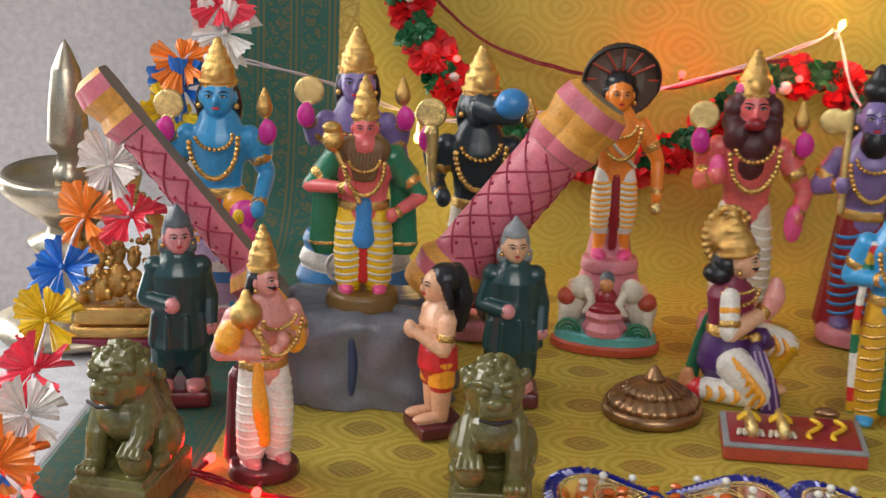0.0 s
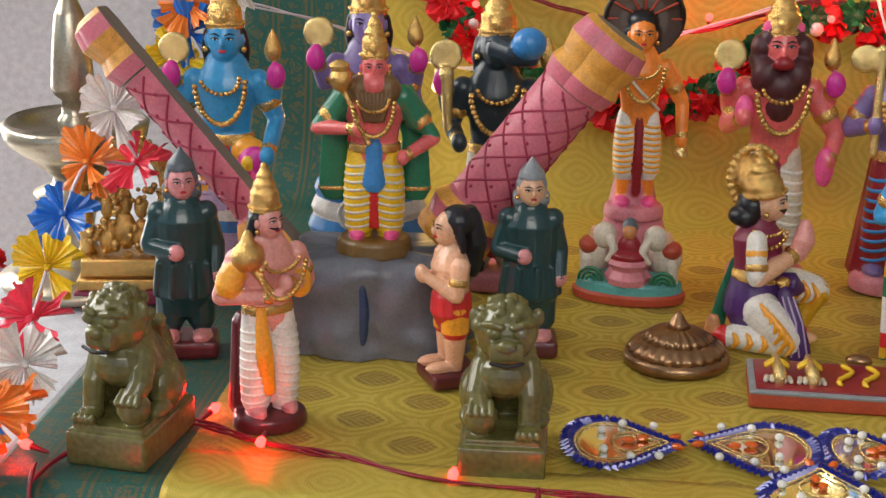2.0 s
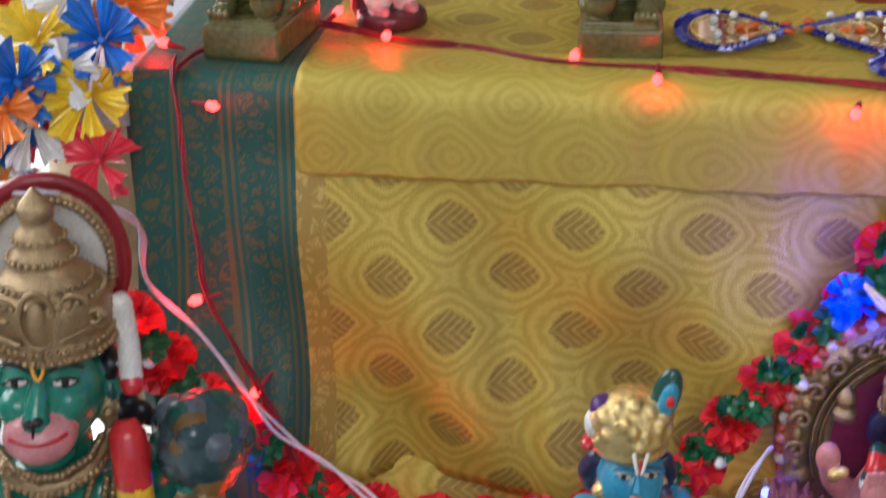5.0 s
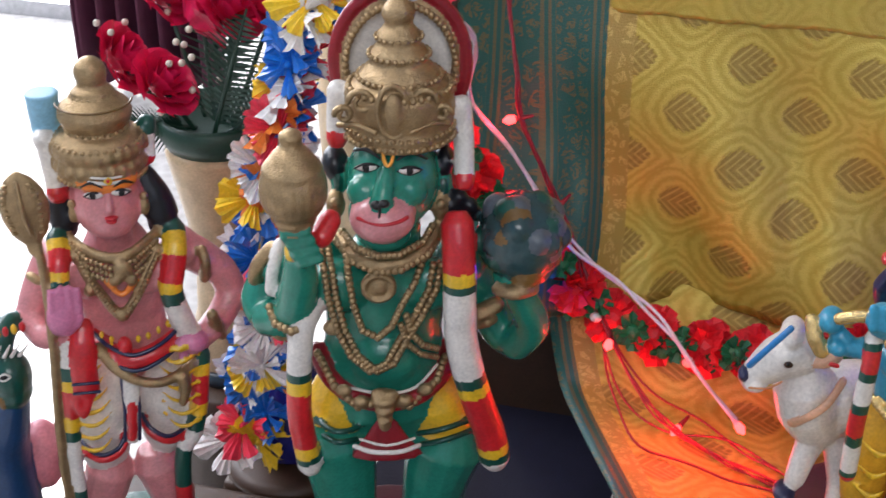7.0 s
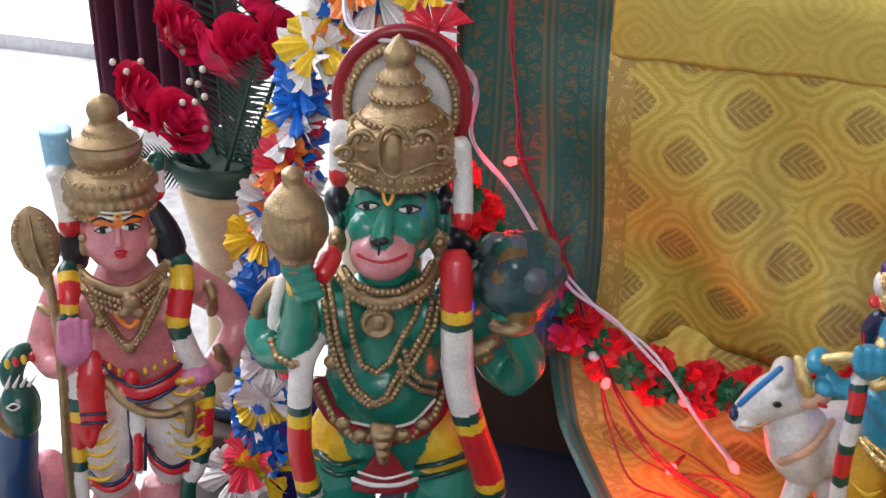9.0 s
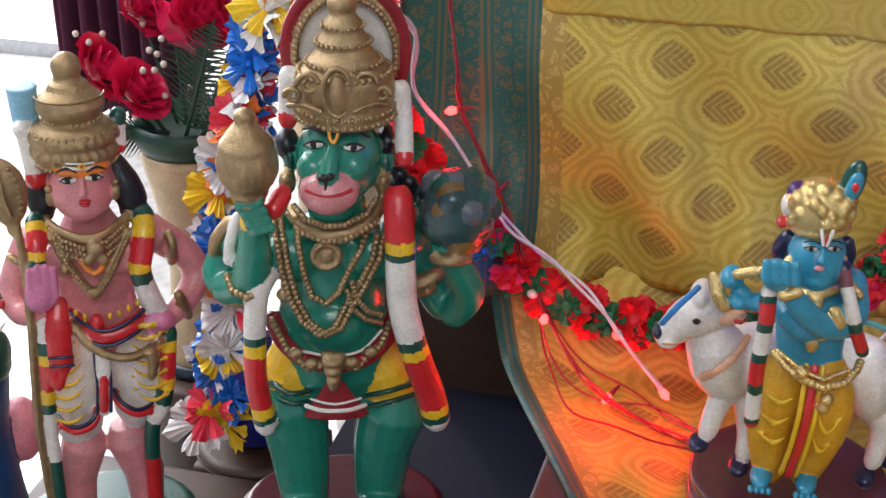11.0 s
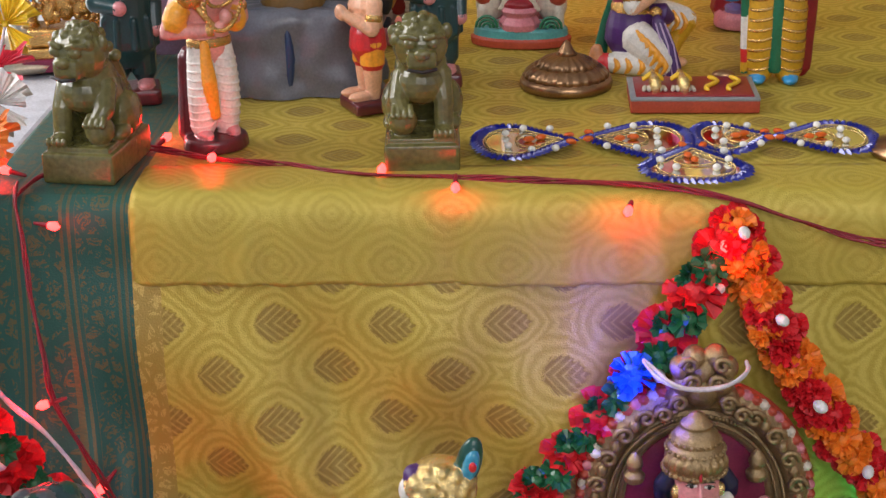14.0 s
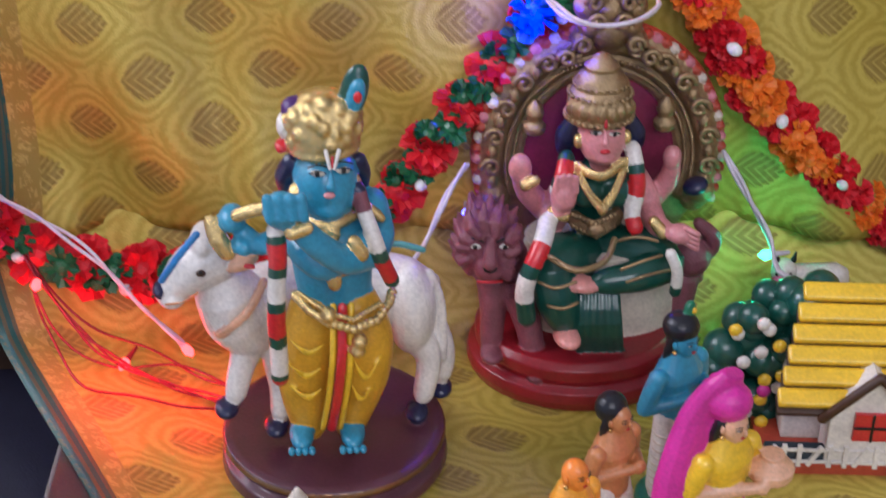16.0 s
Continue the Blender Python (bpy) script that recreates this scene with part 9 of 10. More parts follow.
def rose(seed, r=0.03):
    """A full rose: cupped petals in rings round a tight heart."""
    rnd = random.Random(seed)
    S = Solid()
    for ring, (n, rad, tall, lean) in enumerate(((3, 0.16, 0.62, -0.1), (4, 0.34, 0.66, 0.05), (5, 0.55, 0.62, 0.22), (6, 0.76, 0.52, 0.42), (7, 0.92, 0.40, 0.66))):
        for p in range(n):
            a0 = 2 * math.pi * (p + 0.5 * (ring % 2)) / n + rnd.uniform(-0.15, 0.15)
            w = 2 * math.pi / n * 0.74
            vs, ku, kv = [], 7, 5
            for i in range(ku):
                u = 2 * i / (ku - 1) - 1
                for j in range(kv):
                    v = j / (kv - 1)
                    rr = r * rad * (0.35 + 0.65 * v ** 0.6) + r * lean * v * v * 0.45
                    z = r * (-0.45 + (tall + 0.45) * v * (1 - 0.22 * u * u)) - r * lean * 0.5 * v * v + r * 0.03 * math.sin(5 * u + p)
                    a = a0 + u * w * (0.5 + 0.5 * v)
                    vs.append((rr * math.cos(a), rr * math.sin(a), z))
            S.add(vs, [(i * kv + j, i * kv + j + 1, (i + 1) * kv + j + 1, (i + 1) * kv + j) for i in range(ku - 1) for j in range(kv - 1)], "petal_rose")
    S.ell((0, 0, 0.0), (r * 0.14, r * 0.14, r * 0.5), "petal_rose", n=8, k=6)
    return S.mesh("rose")


RIBBON = {k: [ribbon_flower("ribbon_" + k, s) for s in (1, 2)] for k in ("orange", "blue", "yellow", "pink", "white")}
RED = [ruffled_flower("petal_red", s) for s in (1, 2, 3)]
ORANGE = [ruffled_flower("petal_orange", s, 0.0125, 40) for s in (4, 5)]
REDSMALL = [ruffled_flower("petal_red", s, 0.0125, 40) for s in (6, 7)]
ROSE = [rose(s) for s in (8, 9)]
TUFT = [ruffled_flower("petal_green", s, 0.0085, 22) for s in (11, 12)]
BUD = Solid().ell((0, 0, 0), (0.0042, 0.0036, 0.0058), "ribbon_white", n=9, k=6).mesh("bud")


def along(pts, gap):
    """Evenly spaced points on a smooth line through pts."""
    pts = [Vector(p) for p in pts]
    dense = []
    for i in range(len(pts) - 1):
        p0, p1, p2, p3 = pts[max(i - 1, 0)], pts[i], pts[i + 1], pts[min(i + 2, len(pts) - 1)]
        for s in range(24):
            t = s / 24
            dense.append(0.5 * ((2 * p1) + (p2 - p0) * t + (2 * p0 - 5 * p1 + 4 * p2 - p3) * t * t + (3 * p1 - p0 - 3 * p2 + p3) * t ** 3))
    dense.append(pts[-1])
    out, acc = [dense[0]], 0.0
    for a, b in zip(dense, dense[1:]):
        acc += (b - a).length
        if acc >= gap:
            out.append(b)
            acc = 0.0
    return out


def garland(name, label, pts, gap, choose, seed, jitter=0.003, size=1.0, cord="wire_white"):
    rnd = random.Random(seed)
    P = along(pts, gap)
    ob = empty(name, pose(*P[0]), label, "garland")
    part("cord", Solid().tube([p - P[0] for p in P], 0.0012, cord, 6), ob)
    for i, p in enumerate(P):
        for nm, me, sc, off in choose(i, rnd):
            f = new(nm, me)
            f.parent = ob
            k = sc * size * rnd.uniform(0.9, 1.12)
            f.matrix_basis = Matrix.LocRotScale(p - P[0] + Vector(off) + Vector([rnd.uniform(-jitter, jitter) for _ in range(3)]), Euler((rnd.uniform(0.7, 1.9), rnd.uniform(-0.6, 0.6), rnd.uniform(-0.5, 0.5))), (k, k, k))
    return ob


FLOWERS = [
    ("pink", -0.03, 0.36, 0.257),
    ("white", -0.026, 0.355, 0.236),
    ("orange", -0.058, 0.35, 0.214),
    ("blue", -0.056, 0.345, 0.194),
    ("yellow", -0.066, 0.34, 0.177),
    ("white", -0.091, 0.27, 0.152),
    ("pink", -0.076, 0.27, 0.115),
    ("orange", -0.097, 0.23, 0.124),
    ("blue", -0.101, 0.19, 0.099),
    ("yellow", -0.099, 0.15, 0.076),
    ("pink", -0.095, 0.11, 0.056),
    ("white", -0.088, 0.075, 0.04),
    ("orange", -0.091, 0.045, 0.024),
    ("white", -0.125, 0.02, 0.037),
    ("orange", -0.089, 0.02, 0.032),
    ("blue", -0.097, -0.005, 0.02),
    ("yellow", -0.102, -0.022, -0.007),
    ("pink", -0.098, -0.03, -0.045),
]
hang = empty("ribbon_garland", pose(*FLOWERS[0][1:]), "hanging garland of bright plastic ribbon flowers", "garland")
hook = Vector(FLOWERS[0][1:])
part("cord", Solid().tube([Vector(f[1:]) - hook for f in FLOWERS], 0.0012, "wire_white", 6, smooth=4), hang)
rnd = random.Random(1)
for i, (hue, *spot) in enumerate(FLOWERS):
    f = new("ribbon_flower", RIBBON[hue][i % 2])
    f.parent = hang
    f.matrix_basis = Matrix.LocRotScale(Vector(spot) - hook, Euler((rnd.uniform(0.9, 1.5), rnd.uniform(-0.4, 0.4), rnd.uniform(-0.5, 0.5))), [rnd.uniform(1.02, 1.2)] * 3)



def mixed(i, rnd):
    ks = ["white", "yellow", "orange", "blue", "white", "pink", "blue"]
    return [("ribbon_flower", RIBBON[ks[(2 * i + j) % 7]][j % 2], 1.12, (rnd.uniform(-0.012, 0.012), rnd.uniform(-0.01, 0.01), rnd.uniform(-0.008, 0.008))) for j in range(2)]


garland("ribbon_garland", "thick double garland of plastic ribbon flowers in many colours", [(-0.128, -0.022, 0.012), (-0.150, -0.025, -0.025), (-0.166, -0.03, -0.05), (-0.188, -0.03, -0.09), (-0.20, -0.03, -0.15), (-0.222, -0.03, -0.22), (-0.231, -0.03, -0.287), (-0.242, -0.03, -0.36), (-0.25, -0.03, -0.435)], 0.021, mixed, 2, 0.005)


def red_green(i, rnd):
    if i % 2 == 0:
        return [("flower", RED[i // 2 % 3], 1.08, (0, -0.002, 0))]
    return [("leaf", TUFT[i % 2], 1.35, (0.003, -0.008, 0.004)), ("leaf", TUFT[(i + 1) % 2], 1.2, (-0.009, -0.006, -0.005))] + ([("bud", BUD, 1.0, (0.006, -0.016, -0.005))] if i % 4 == 1 else [])


garland("red_garland", "garland of red cloth flowers with green leaves across table front", [(0.391, -0.016, -0.030), (0.372, -0.034, -0.06), (0.352, -0.042, -0.09), (0.325, -0.05, -0.12), (0.30, -0.055, -0.155), (0.274, -0.06, -0.185), (0.25, -0.065, -0.214), (0.21, -0.075, -0.238), (0.16, -0.08, -0.250), (0.09, -0.075, -0.258), (0.04, -0.075, -0.246), (0.005, -0.072, -0.215), (-0.025, -0.07, -0.19), (-0.052, -0.07, -0.165), (-0.075, -0.075, -0.12)], 0.0155, red_green, 3, 0.002, cord="petal_green")


# blue petal colour carries the blue bulb's light on a pale flower
glowing = new("blue_lit_flower", ruffled_flower("ribbon_blue", 31, 0.015, 44))
glowing.matrix_world = pose(0.336, -0.066, -0.094)
tagged(glowing, "cloth flower coloured blue for a blue bulb's light", "flower")


def marigold(i, rnd):
    out = []
    for j in range(4):
        a = j * 1.57 + i
        src, nm = ((ORANGE, "flower") if (i // 2 + j // 3) % 2 else (REDSMALL, "flower"))
        out.append((nm, src[j % 2], 0.82, (0.0085 * math.cos(a), 0.0085 * math.sin(a) * 0.8, 0.004 * math.sin(2 * a))))
    if i % 4 == 0:
        out.append(("bud", BUD, 0.95, (0.004 * (-1) ** i, -0.019, 0.003)))
    return out


garland("marigold_garland", "thick garland of red and orange cloth flowers, white buds", [(0.402, -0.018, -0.012), (0.414, -0.035, -0.045), (0.436, -0.045, -0.09), (0.462, -0.05, -0.135), (0.482, -0.05, -0.160), (0.515, -0.05, -0.197), (0.558, -0.05, -0.238), (0.62, -0.06, -0.27)], 0.0135, marigold, 4, 0.002)
garland("backdrop_garland", "red flower garland with green leaves on the yellow backdrop", [(0.07, 0.60, 0.26), (0.085, 0.598, 0.225), (0.112, 0.59, 0.18), (0.16, 0.585, 0.13), (0.24, 0.58, 0.105), (0.32, 0.575, 0.106), (0.355, 0.57, 0.14), (0.42, 0.58, 0.185), (0.47, 0.585, 0.175), (0.56, 0.58, 0.11)], 0.020, red_green, 5, 0.004, 1.25, "petal_green")


# ---- string lights ----
def lights(name, label, lines, bulbs, wire, bulb, gauge=0.0009):
    ob = empty(name, pose(0, 0, 0), label, "string lights")
    for pts, twist in lines:
        P = along(pts, 0.006)
        for k in range(twist):
            ph = 2 * math.pi * k / twist
            wob = [Vector((0.0008 * math.sin(i * 0.7 + ph), 0.0012 * math.cos(i * 0.7 + ph) + (0.0016 * math.sin(i * 0.13 + ph) if twist > 1 else 0), 0.0012 * math.sin(i * 0.5 + ph))) for i in range(len(P))]
            part("wire", Solid().tube([p + w for p, w in zip(P, wob)], gauge, wire, 6), ob)
    for x, y, z, dx, dy, dz in bulbs:
        d = Vector((dx, dy, dz)).normalized()
        p = Vector((x, y, z))
        holder = part("bulb_holder", Solid().tube([p - d * 0.016, p - d * 0.004], [0.0011, 0.0022], wire, 8), ob)
        part("bulb", Solid().tube([p - d * 0.004, p, p + d * 0.002], [0.0027, 0.0032, 0.0017], bulb, 9), holder, "small glowing bulb")
    return ob


red_bulbs = [(0.060, 0.058, 0.006, 0, -1, 0), (0.021, 0.105, 0.006, 0.5, 1, 0.3), (-0.076, 0.037, 0.006, -1, 0.2, 0.2), (0.177, 0.034, 0.007, 0.1, 0.5, 0.6), (0.226, 0.004, 0.003, 0, -1, -0.3), (0.335, -0.012, -0.007, -0.3, -1, -0.4),
             (0.394, -0.034, -0.022, 0, -1, -0.4), (-0.028, -0.020, -0.012, 1, -0.4, 0), (-0.036, -0.068, -0.115, -1, -0.3, -0.2), (-0.005, -0.066, -0.178, -0.4, -0.5, -0.4), (0.041, -0.098, -0.254, 0, -1, -0.2), (0.09, -0.112, -0.303, -0.5, -1, -0.3)]
lights("red_string_lights", "red wired string lights along the table edge, lit", [
    ([(-0.055, 0.0, 0.0035), (-0.047, 0.036, 0.0035), (-0.01, 0.088, 0.0035), (0.02, 0.084, 0.0035), (0.06, 0.064, 0.0035), (0.108, 0.052, 0.0035), (0.162, 0.030, 0.0045), (0.229, 0.022, 0.0045), (0.294, 0.013, 0.005), (0.356, 0.002, 0.0055), (0.403, -0.010, 0.0005), (0.44, -0.018, -0.010), (0.50, -0.022, -0.025), (0.62, -0.024, -0.03)], 4),
    ([(-0.060, 0.012, 0.005), (-0.056, -0.008, -0.001), (-0.048, -0.026, -0.02), (-0.043, -0.040, -0.05), (-0.032, -0.062, -0.087), (-0.028, -0.066, -0.113), (-0.010, -0.07, -0.150), (0.012, -0.07, -0.2), (0.04, -0.09, -0.25), (0.075, -0.11, -0.29), (0.12, -0.13, -0.304), (0.17, -0.15, -0.306)], 3),
    ([(0.005, -0.068, -0.185), (0.03, -0.085, -0.245), (0.055, -0.105, -0.290), (0.08, -0.109, -0.303), (0.125, -0.112, -0.305), (0.16, -0.13, -0.305)], 1),
    ([(0.02, -0.075, -0.215), (0.06, -0.095, -0.275), (0.11, -0.10, -0.303), (0.165, -0.14, -0.305)], 1),
    ([(0.03, -0.08, -0.235), (0.045, -0.10, -0.283), (0.07, -0.13, -0.305), (0.12, -0.145, -0.305), (0.17, -0.16, -0.305)], 1)],
    red_bulbs, "wire_red", "bulb_red")
lights("backdrop_red_lights", "red wired lights strung across the yellow backdrop", [([(0.09, 0.6, 0.25), (0.15, 0.595, 0.20), (0.22, 0.59, 0.178), (0.31, 0.59, 0.165), (0.37, 0.59, 0.18), (0.43, 0.585, 0.195), (0.6, 0.585, 0.17)], 3)],
       [(0.328, 0.575, 0.181, 0, -0.6, 0.4), (0.425, 0.545, 0.187, 0, -1, 0.2), (0.13, 0.575, 0.185, 0, -1, 0.2)], "wire_red", "bulb_red")
lights("backdrop_white_lights", "white wired warm lights strung behind the dolls", [([(-0.04, 0.42, 0.205), (-0.02, 0.43, 0.200), (0.03, 0.47, 0.18), (0.08, 0.54, 0.145), (0.13, 0.56, 0.132), (0.2, 0.57, 0.14), (0.30, 0.57, 0.165), (0.38, 0.575, 0.19), (0.44, 0.575, 0.215), (0.458, 0.58, 0.222), (0.47, 0.55, 0.18), (0.49, 0.50, 0.15)], 2)],
       [(0.100, 0.545, 0.117, 0, -0.3, -1), (0.460, 0.57, 0.232, 0.3, -0.4, 1)], "wire_white", "bulb_warm")
lights("white_cable_lights", "white twisted cable with coloured bulbs over the statues", [
    ([(-0.16, -0.10, 0.022), (-0.135, -0.11, 0.012), (-0.112, -0.15, -0.002), (-0.085, -0.175, 0.0035), (-0.060, -0.165, -0.004), (-0.045, -0.12, -0.04), (-0.056, -0.085, -0.095), (-0.030, -0.075, -0.135), (0.009, -0.08, -0.19), (0.05, -0.09, -0.214), (0.079, -0.10, -0.233), (0.105, -0.11, -0.261), (0.131, -0.12, -0.283)], 2),
    ([(0.262, -0.13, -0.225), (0.274, -0.12, -0.212), (0.288, -0.10, -0.19), (0.302, -0.085, -0.175)], 2),
    ([(0.342, -0.078, -0.078), (0.354, -0.100, -0.081), (0.37, -0.106, -0.083), (0.39, -0.104, -0.081), (0.402, -0.093, -0.078), (0.405, -0.075, -0.08)], 2),
    ([(0.452, -0.075, -0.178), (0.466, -0.09, -0.20), (0.479, -0.10, -0.222), (0.483, -0.115, -0.236), (0.497, -0.125, -0.238)], 2)],
    [(0.133, -0.122, -0.286, 0.6, -0.3, -0.6)], "wire_white", "bulb_red", 0.0013)
for nm, lab, mt, spots in (("blue_lights", "small blue bulbs among the garland flowers", "bulb_blue", [(-0.012, -0.085, -0.208, -0.5, -1, 0), (0.336, -0.062, -0.104, 0.3, -1, -0.3), (0.300, -0.072, -0.222, 0, -1, 0)]), ("green_lights", "small green bulbs hidden in the decoration", "bulb_green", [(0.476, -0.104, -0.232, -1, -0.2, 0), (-0.10, -0.06, -0.05, 0.2, -0.5, 0.2)])):
    lights(nm, lab, [], spots, "wire_white", mt)

# ---- small dolls and cottage on the lower step ----
lowdolls = dict(group="small village dolls", category="doll", chain=False)


def boy_extra(S, h):
    S.ell((0, 0.01 * h, 0.87 * h), (0.075 * h, 0.075 * h, 0.06 * h), "black_hair")
    S.ell((0.03 * h, 0.0, 0.94 * h), (0.03 * h, 0.02 * h, 0.04 * h), "green_paint")
    S.ell((0.035 * h, -0.015 * h, 0.94 * h), 0.014 * h, "yellow_paint")
    S.ell((0.06 * h, -0.1 * h, 0.6 * h), (0.03 * h, 0.02 * h, 0.05 * h), "hot_pink")


def bare_head(S, h):
    S.ell((0, 0.03 * h, 0.85 * h), (0.074 * h, 0.07 * h, 0.07 * h), "black_hair")


def woman_extra(S, h):
    S.tube([(0, 0.05 * h, 0.96 * h), (-0.05 * h, 0.10 * h, 0.8 * h), (-0.13 * h, 0.09 * h, 0.55 * h), (-0.2 * h, 0.04 * h, 0.3 * h), (-0.22 * h, 0, 0.08 * h)], [0.085 * h, 0.11 * h, 0.13 * h, 0.12 * h, 0.09 * h], "magenta", 14, 0.6, smooth=4)
    S.ell((0, 0.02 * h, 0.90 * h), (0.088 * h, 0.085 * h, 0.075 * h), "magenta")
    S.lathe([(0.05, 0), (0.085, 0.03), (0.09, 0.07), (0.04, 0.11), (0.05, 0.13)], "cream_skin", (0.16 * h, -0.08 * h, 0.52 * h), 16, h, h, sz=h)


stand_doll("blue_boy_doll", "small blue boy doll with dark hair and feather", (0.405, -0.232, LOW), 0.132, 40, "krishna_blue", legs=("white_paint", "off_white"), crown=None, base="green_paint", arms=[on_chest(-1, 0.17, 0.54, 0.0, 0.6, "krishna_blue"), on_chest(1, 0.17, 0.54, 0.05, 0.62, "krishna_blue")], extra=boy_extra, belt=None, **lowdolls)
stand_doll("villager_doll", "small brown villager doll with bare chest, folded hands", (0.366, -0.282, LOW), 0.118, 45, "brown_skin", legs=("white_paint", "off_white"), crown=None, base="maroon_base", arms=[on_chest(-1, 0.16, 0.55, 0.02, 0.6, "brown_skin"), on_chest(1, 0.16, 0.55, 0.03, 0.6, "brown_skin")], extra=bare_head, belt=None, sash=None, **lowdolls)
stand_doll("monk_doll", "small bald doll in orange robe with white markings", (0.340, -0.328, LOW), 0.122, 45, "orange_skin", torso="orange_paint", legs=("orange_paint", "amber_cloth"), crown=None, hair=None, base="maroon_base", arms=[on_chest(-1, 0.16, 0.55, 0.02, 0.6, "orange_paint"), on_chest(1, 0.16, 0.55, 0.03, 0.6, "orange_paint")], belt=None, sash=None, **lowdolls)
stand_doll("woman_doll", "small woman doll in magenta shawl holding a pot", (0.418, -0.302, LOW), 0.132, 35, "cream_skin", torso="yellow_paint", legs=("magenta", "magenta"), crown=None, base="maroon_base", arms=[on_chest(1, 0.18, 0.55, 0.15, 0.58, "yellow_paint"), on_chest(-1, 0.16, 0.54, 0.08, 0.55, "yellow_paint")], extra=woman_extra, belt=None, sash=None, **lowdolls)
S = Solid()
S.lathe([(0.016, 0), (0.018, 0.01), (0.014, 0.03), (0.017, 0.05), (0.012, 0.066), (0.013, 0.075), (0.006, 0.088), (0.001, 0.097)], ["rust_red", "rust_red", "amber_cloth", "cream_skin", "cream_skin", "off_white", "off_white"], (0, 0, 0), 18)
S.place("turbaned_doll", pose(0.212, -0.334, LOW), "small clay doll with pointed white turban", "doll", "small village dolls")

cot = empty("cottage", pose(0.520, -0.165, LOW, 0, 0, -4), "model cottage with yellow striped thatch and white fence", "model house")
part("plinth", Solid().box((0, 0, 0.004), (0.112, 0.10, 0.008), "rust_red", 0.15), cot, smooth=False)
part("wall", Solid().box((0.004, 0.006, 0.030), (0.092, 0.066, 0.045), "white_paint", 0.04), cot, smooth=False)
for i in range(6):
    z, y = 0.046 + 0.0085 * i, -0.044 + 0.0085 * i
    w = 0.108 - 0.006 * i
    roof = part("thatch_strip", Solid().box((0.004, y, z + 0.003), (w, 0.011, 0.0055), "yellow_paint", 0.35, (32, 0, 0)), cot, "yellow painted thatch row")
    # dark brown strip drawn as the shade below each thatch row
    part("thatch_shadow", Solid().box((0.004, y + 0.001, z - 0.0026), (w, 0.012, 0.0045), "dark_brown", 0.2, (32, 0, 0)), roof, "brown band in place of shade under a row")
part("back_roof", Solid().box((0.004, 0.028, 0.068), (0.082, 0.062, 0.006), "dark_brown", 0.2, (-38, 0, 0)), cot)
S = Solid()
S.add([(-0.022, -0.050, 0.044), (0.026, -0.050, 0.044), (0.002, -0.050, 0.066), (-0.022, -0.03, 0.044), (0.026, -0.03, 0.044), (0.002, -0.02, 0.066)], [(0, 1, 2), (0, 2, 5, 3), (1, 4, 5, 2), (3, 5, 4), (0, 3, 4, 1)], "white_paint")
part("gable", S, cot, smooth=False)
for sx in (-1, 1):
    part("gable_board", Solid().tube([(0.002 + sx * 0.028, -0.052, 0.041), (0.002, -0.052, 0.070)], 0.0028, "dark_brown", 8), cot)
win = part("window", Solid().box((0.002, -0.051, 0.036), (0.020, 0.003, 0.018), "red_paint", 0.1), cot, "red painted window", smooth=False)
part("window_bar", Solid().box((0.002, -0.0528, 0.036), (0.0014, 0.0012, 0.018), "black_line", 0.1), win)
part("window_bar", Solid().box((0.002, -0.0528, 0.036), (0.020, 0.0012, 0.0014), "black_line", 0.1), win)
part("gable_wall", Solid().box((0.002, -0.040, 0.026), (0.046, 0.02, 0.036), "white_paint", 0.05), cot, smooth=False)
part("dark_step", Solid().box((0, -0.046, 0.012), (0.108, 0.006, 0.012), "slate_black", 0.1), cot, smooth=False)
for i in range(13):
    part("fence_post", Solid().box((-0.052 + 0.0085 * i, -0.0505, 0.014), (0.0028, 0.002, 0.015), "white_paint", 0.2, (0, 0, 0) if i % 3 else (0, 28, 0)), cot, smooth=False)
for z in (0.010, 0.018):
    part("fence_rail", Solid().box((0, -0.0505, z), (0.108, 0.0016, 0.0018), "white_paint", 0.2), cot, smooth=False)

tree = empty("flowering_bush", pose(0.462, -0.155, LOW), "moulded green bush dotted with white and pink flowers", "model tree")
S = Solid()
rnd = random.Random(11)
for i in range(46):
    z = rnd.uniform(0.004, 0.082)
    S.ell((rnd.uniform(-0.03, 0.02) + (z - 0.03) * 0.35, rnd.uniform(-0.012, 0.012), z), rnd.uniform(0.008, 0.013), "deep_green", n=10, k=7)
part("foliage", S, tree)
for i in range(24):
    z = rnd.uniform(0.008, 0.082)
    part("blossom", Solid().ell((rnd.uniform(-0.032, 0.022) + (z - 0.03) * 0.35, -0.020 + rnd.uniform(-0.003, 0.002), z), (0.0042, 0.003, 0.0042), ("white_paint", "magenta", "yellow_paint")[i % 3], n=9, k=6), tree)
S = Solid()
S.tube([(-0.012, 0, 0.014), (0.014, 0, 0.014)], [0.0085, 0.009], "white_paint", 12)
S.ell((-0.020, -0.004, 0.021), (0.008, 0.0075, 0.0085), "white_paint")
S.ell((-0.024, -0.010, 0.018), (0.0045, 0.004, 0.0035), "hot_pink")
for sx in (-1, 1):
    S.tube([(-0.020 + sx * 0.005, -0.003, 0.028), (-0.020 + sx * 0.006, -0.003, 0.034)], [0.0022, 0.0006], "black_line", 6)
    S.ell((-0.022 + sx * 0.004, -0.0105, 0.023), 0.0012, "black_line", n=6, k=4)
for x in (-0.009, 0.011):
    for y in (-0.005, 0.005):
        S.tube([(x, y, 0.0), (x, y, 0.012)], 0.0026, "white_paint", 7)
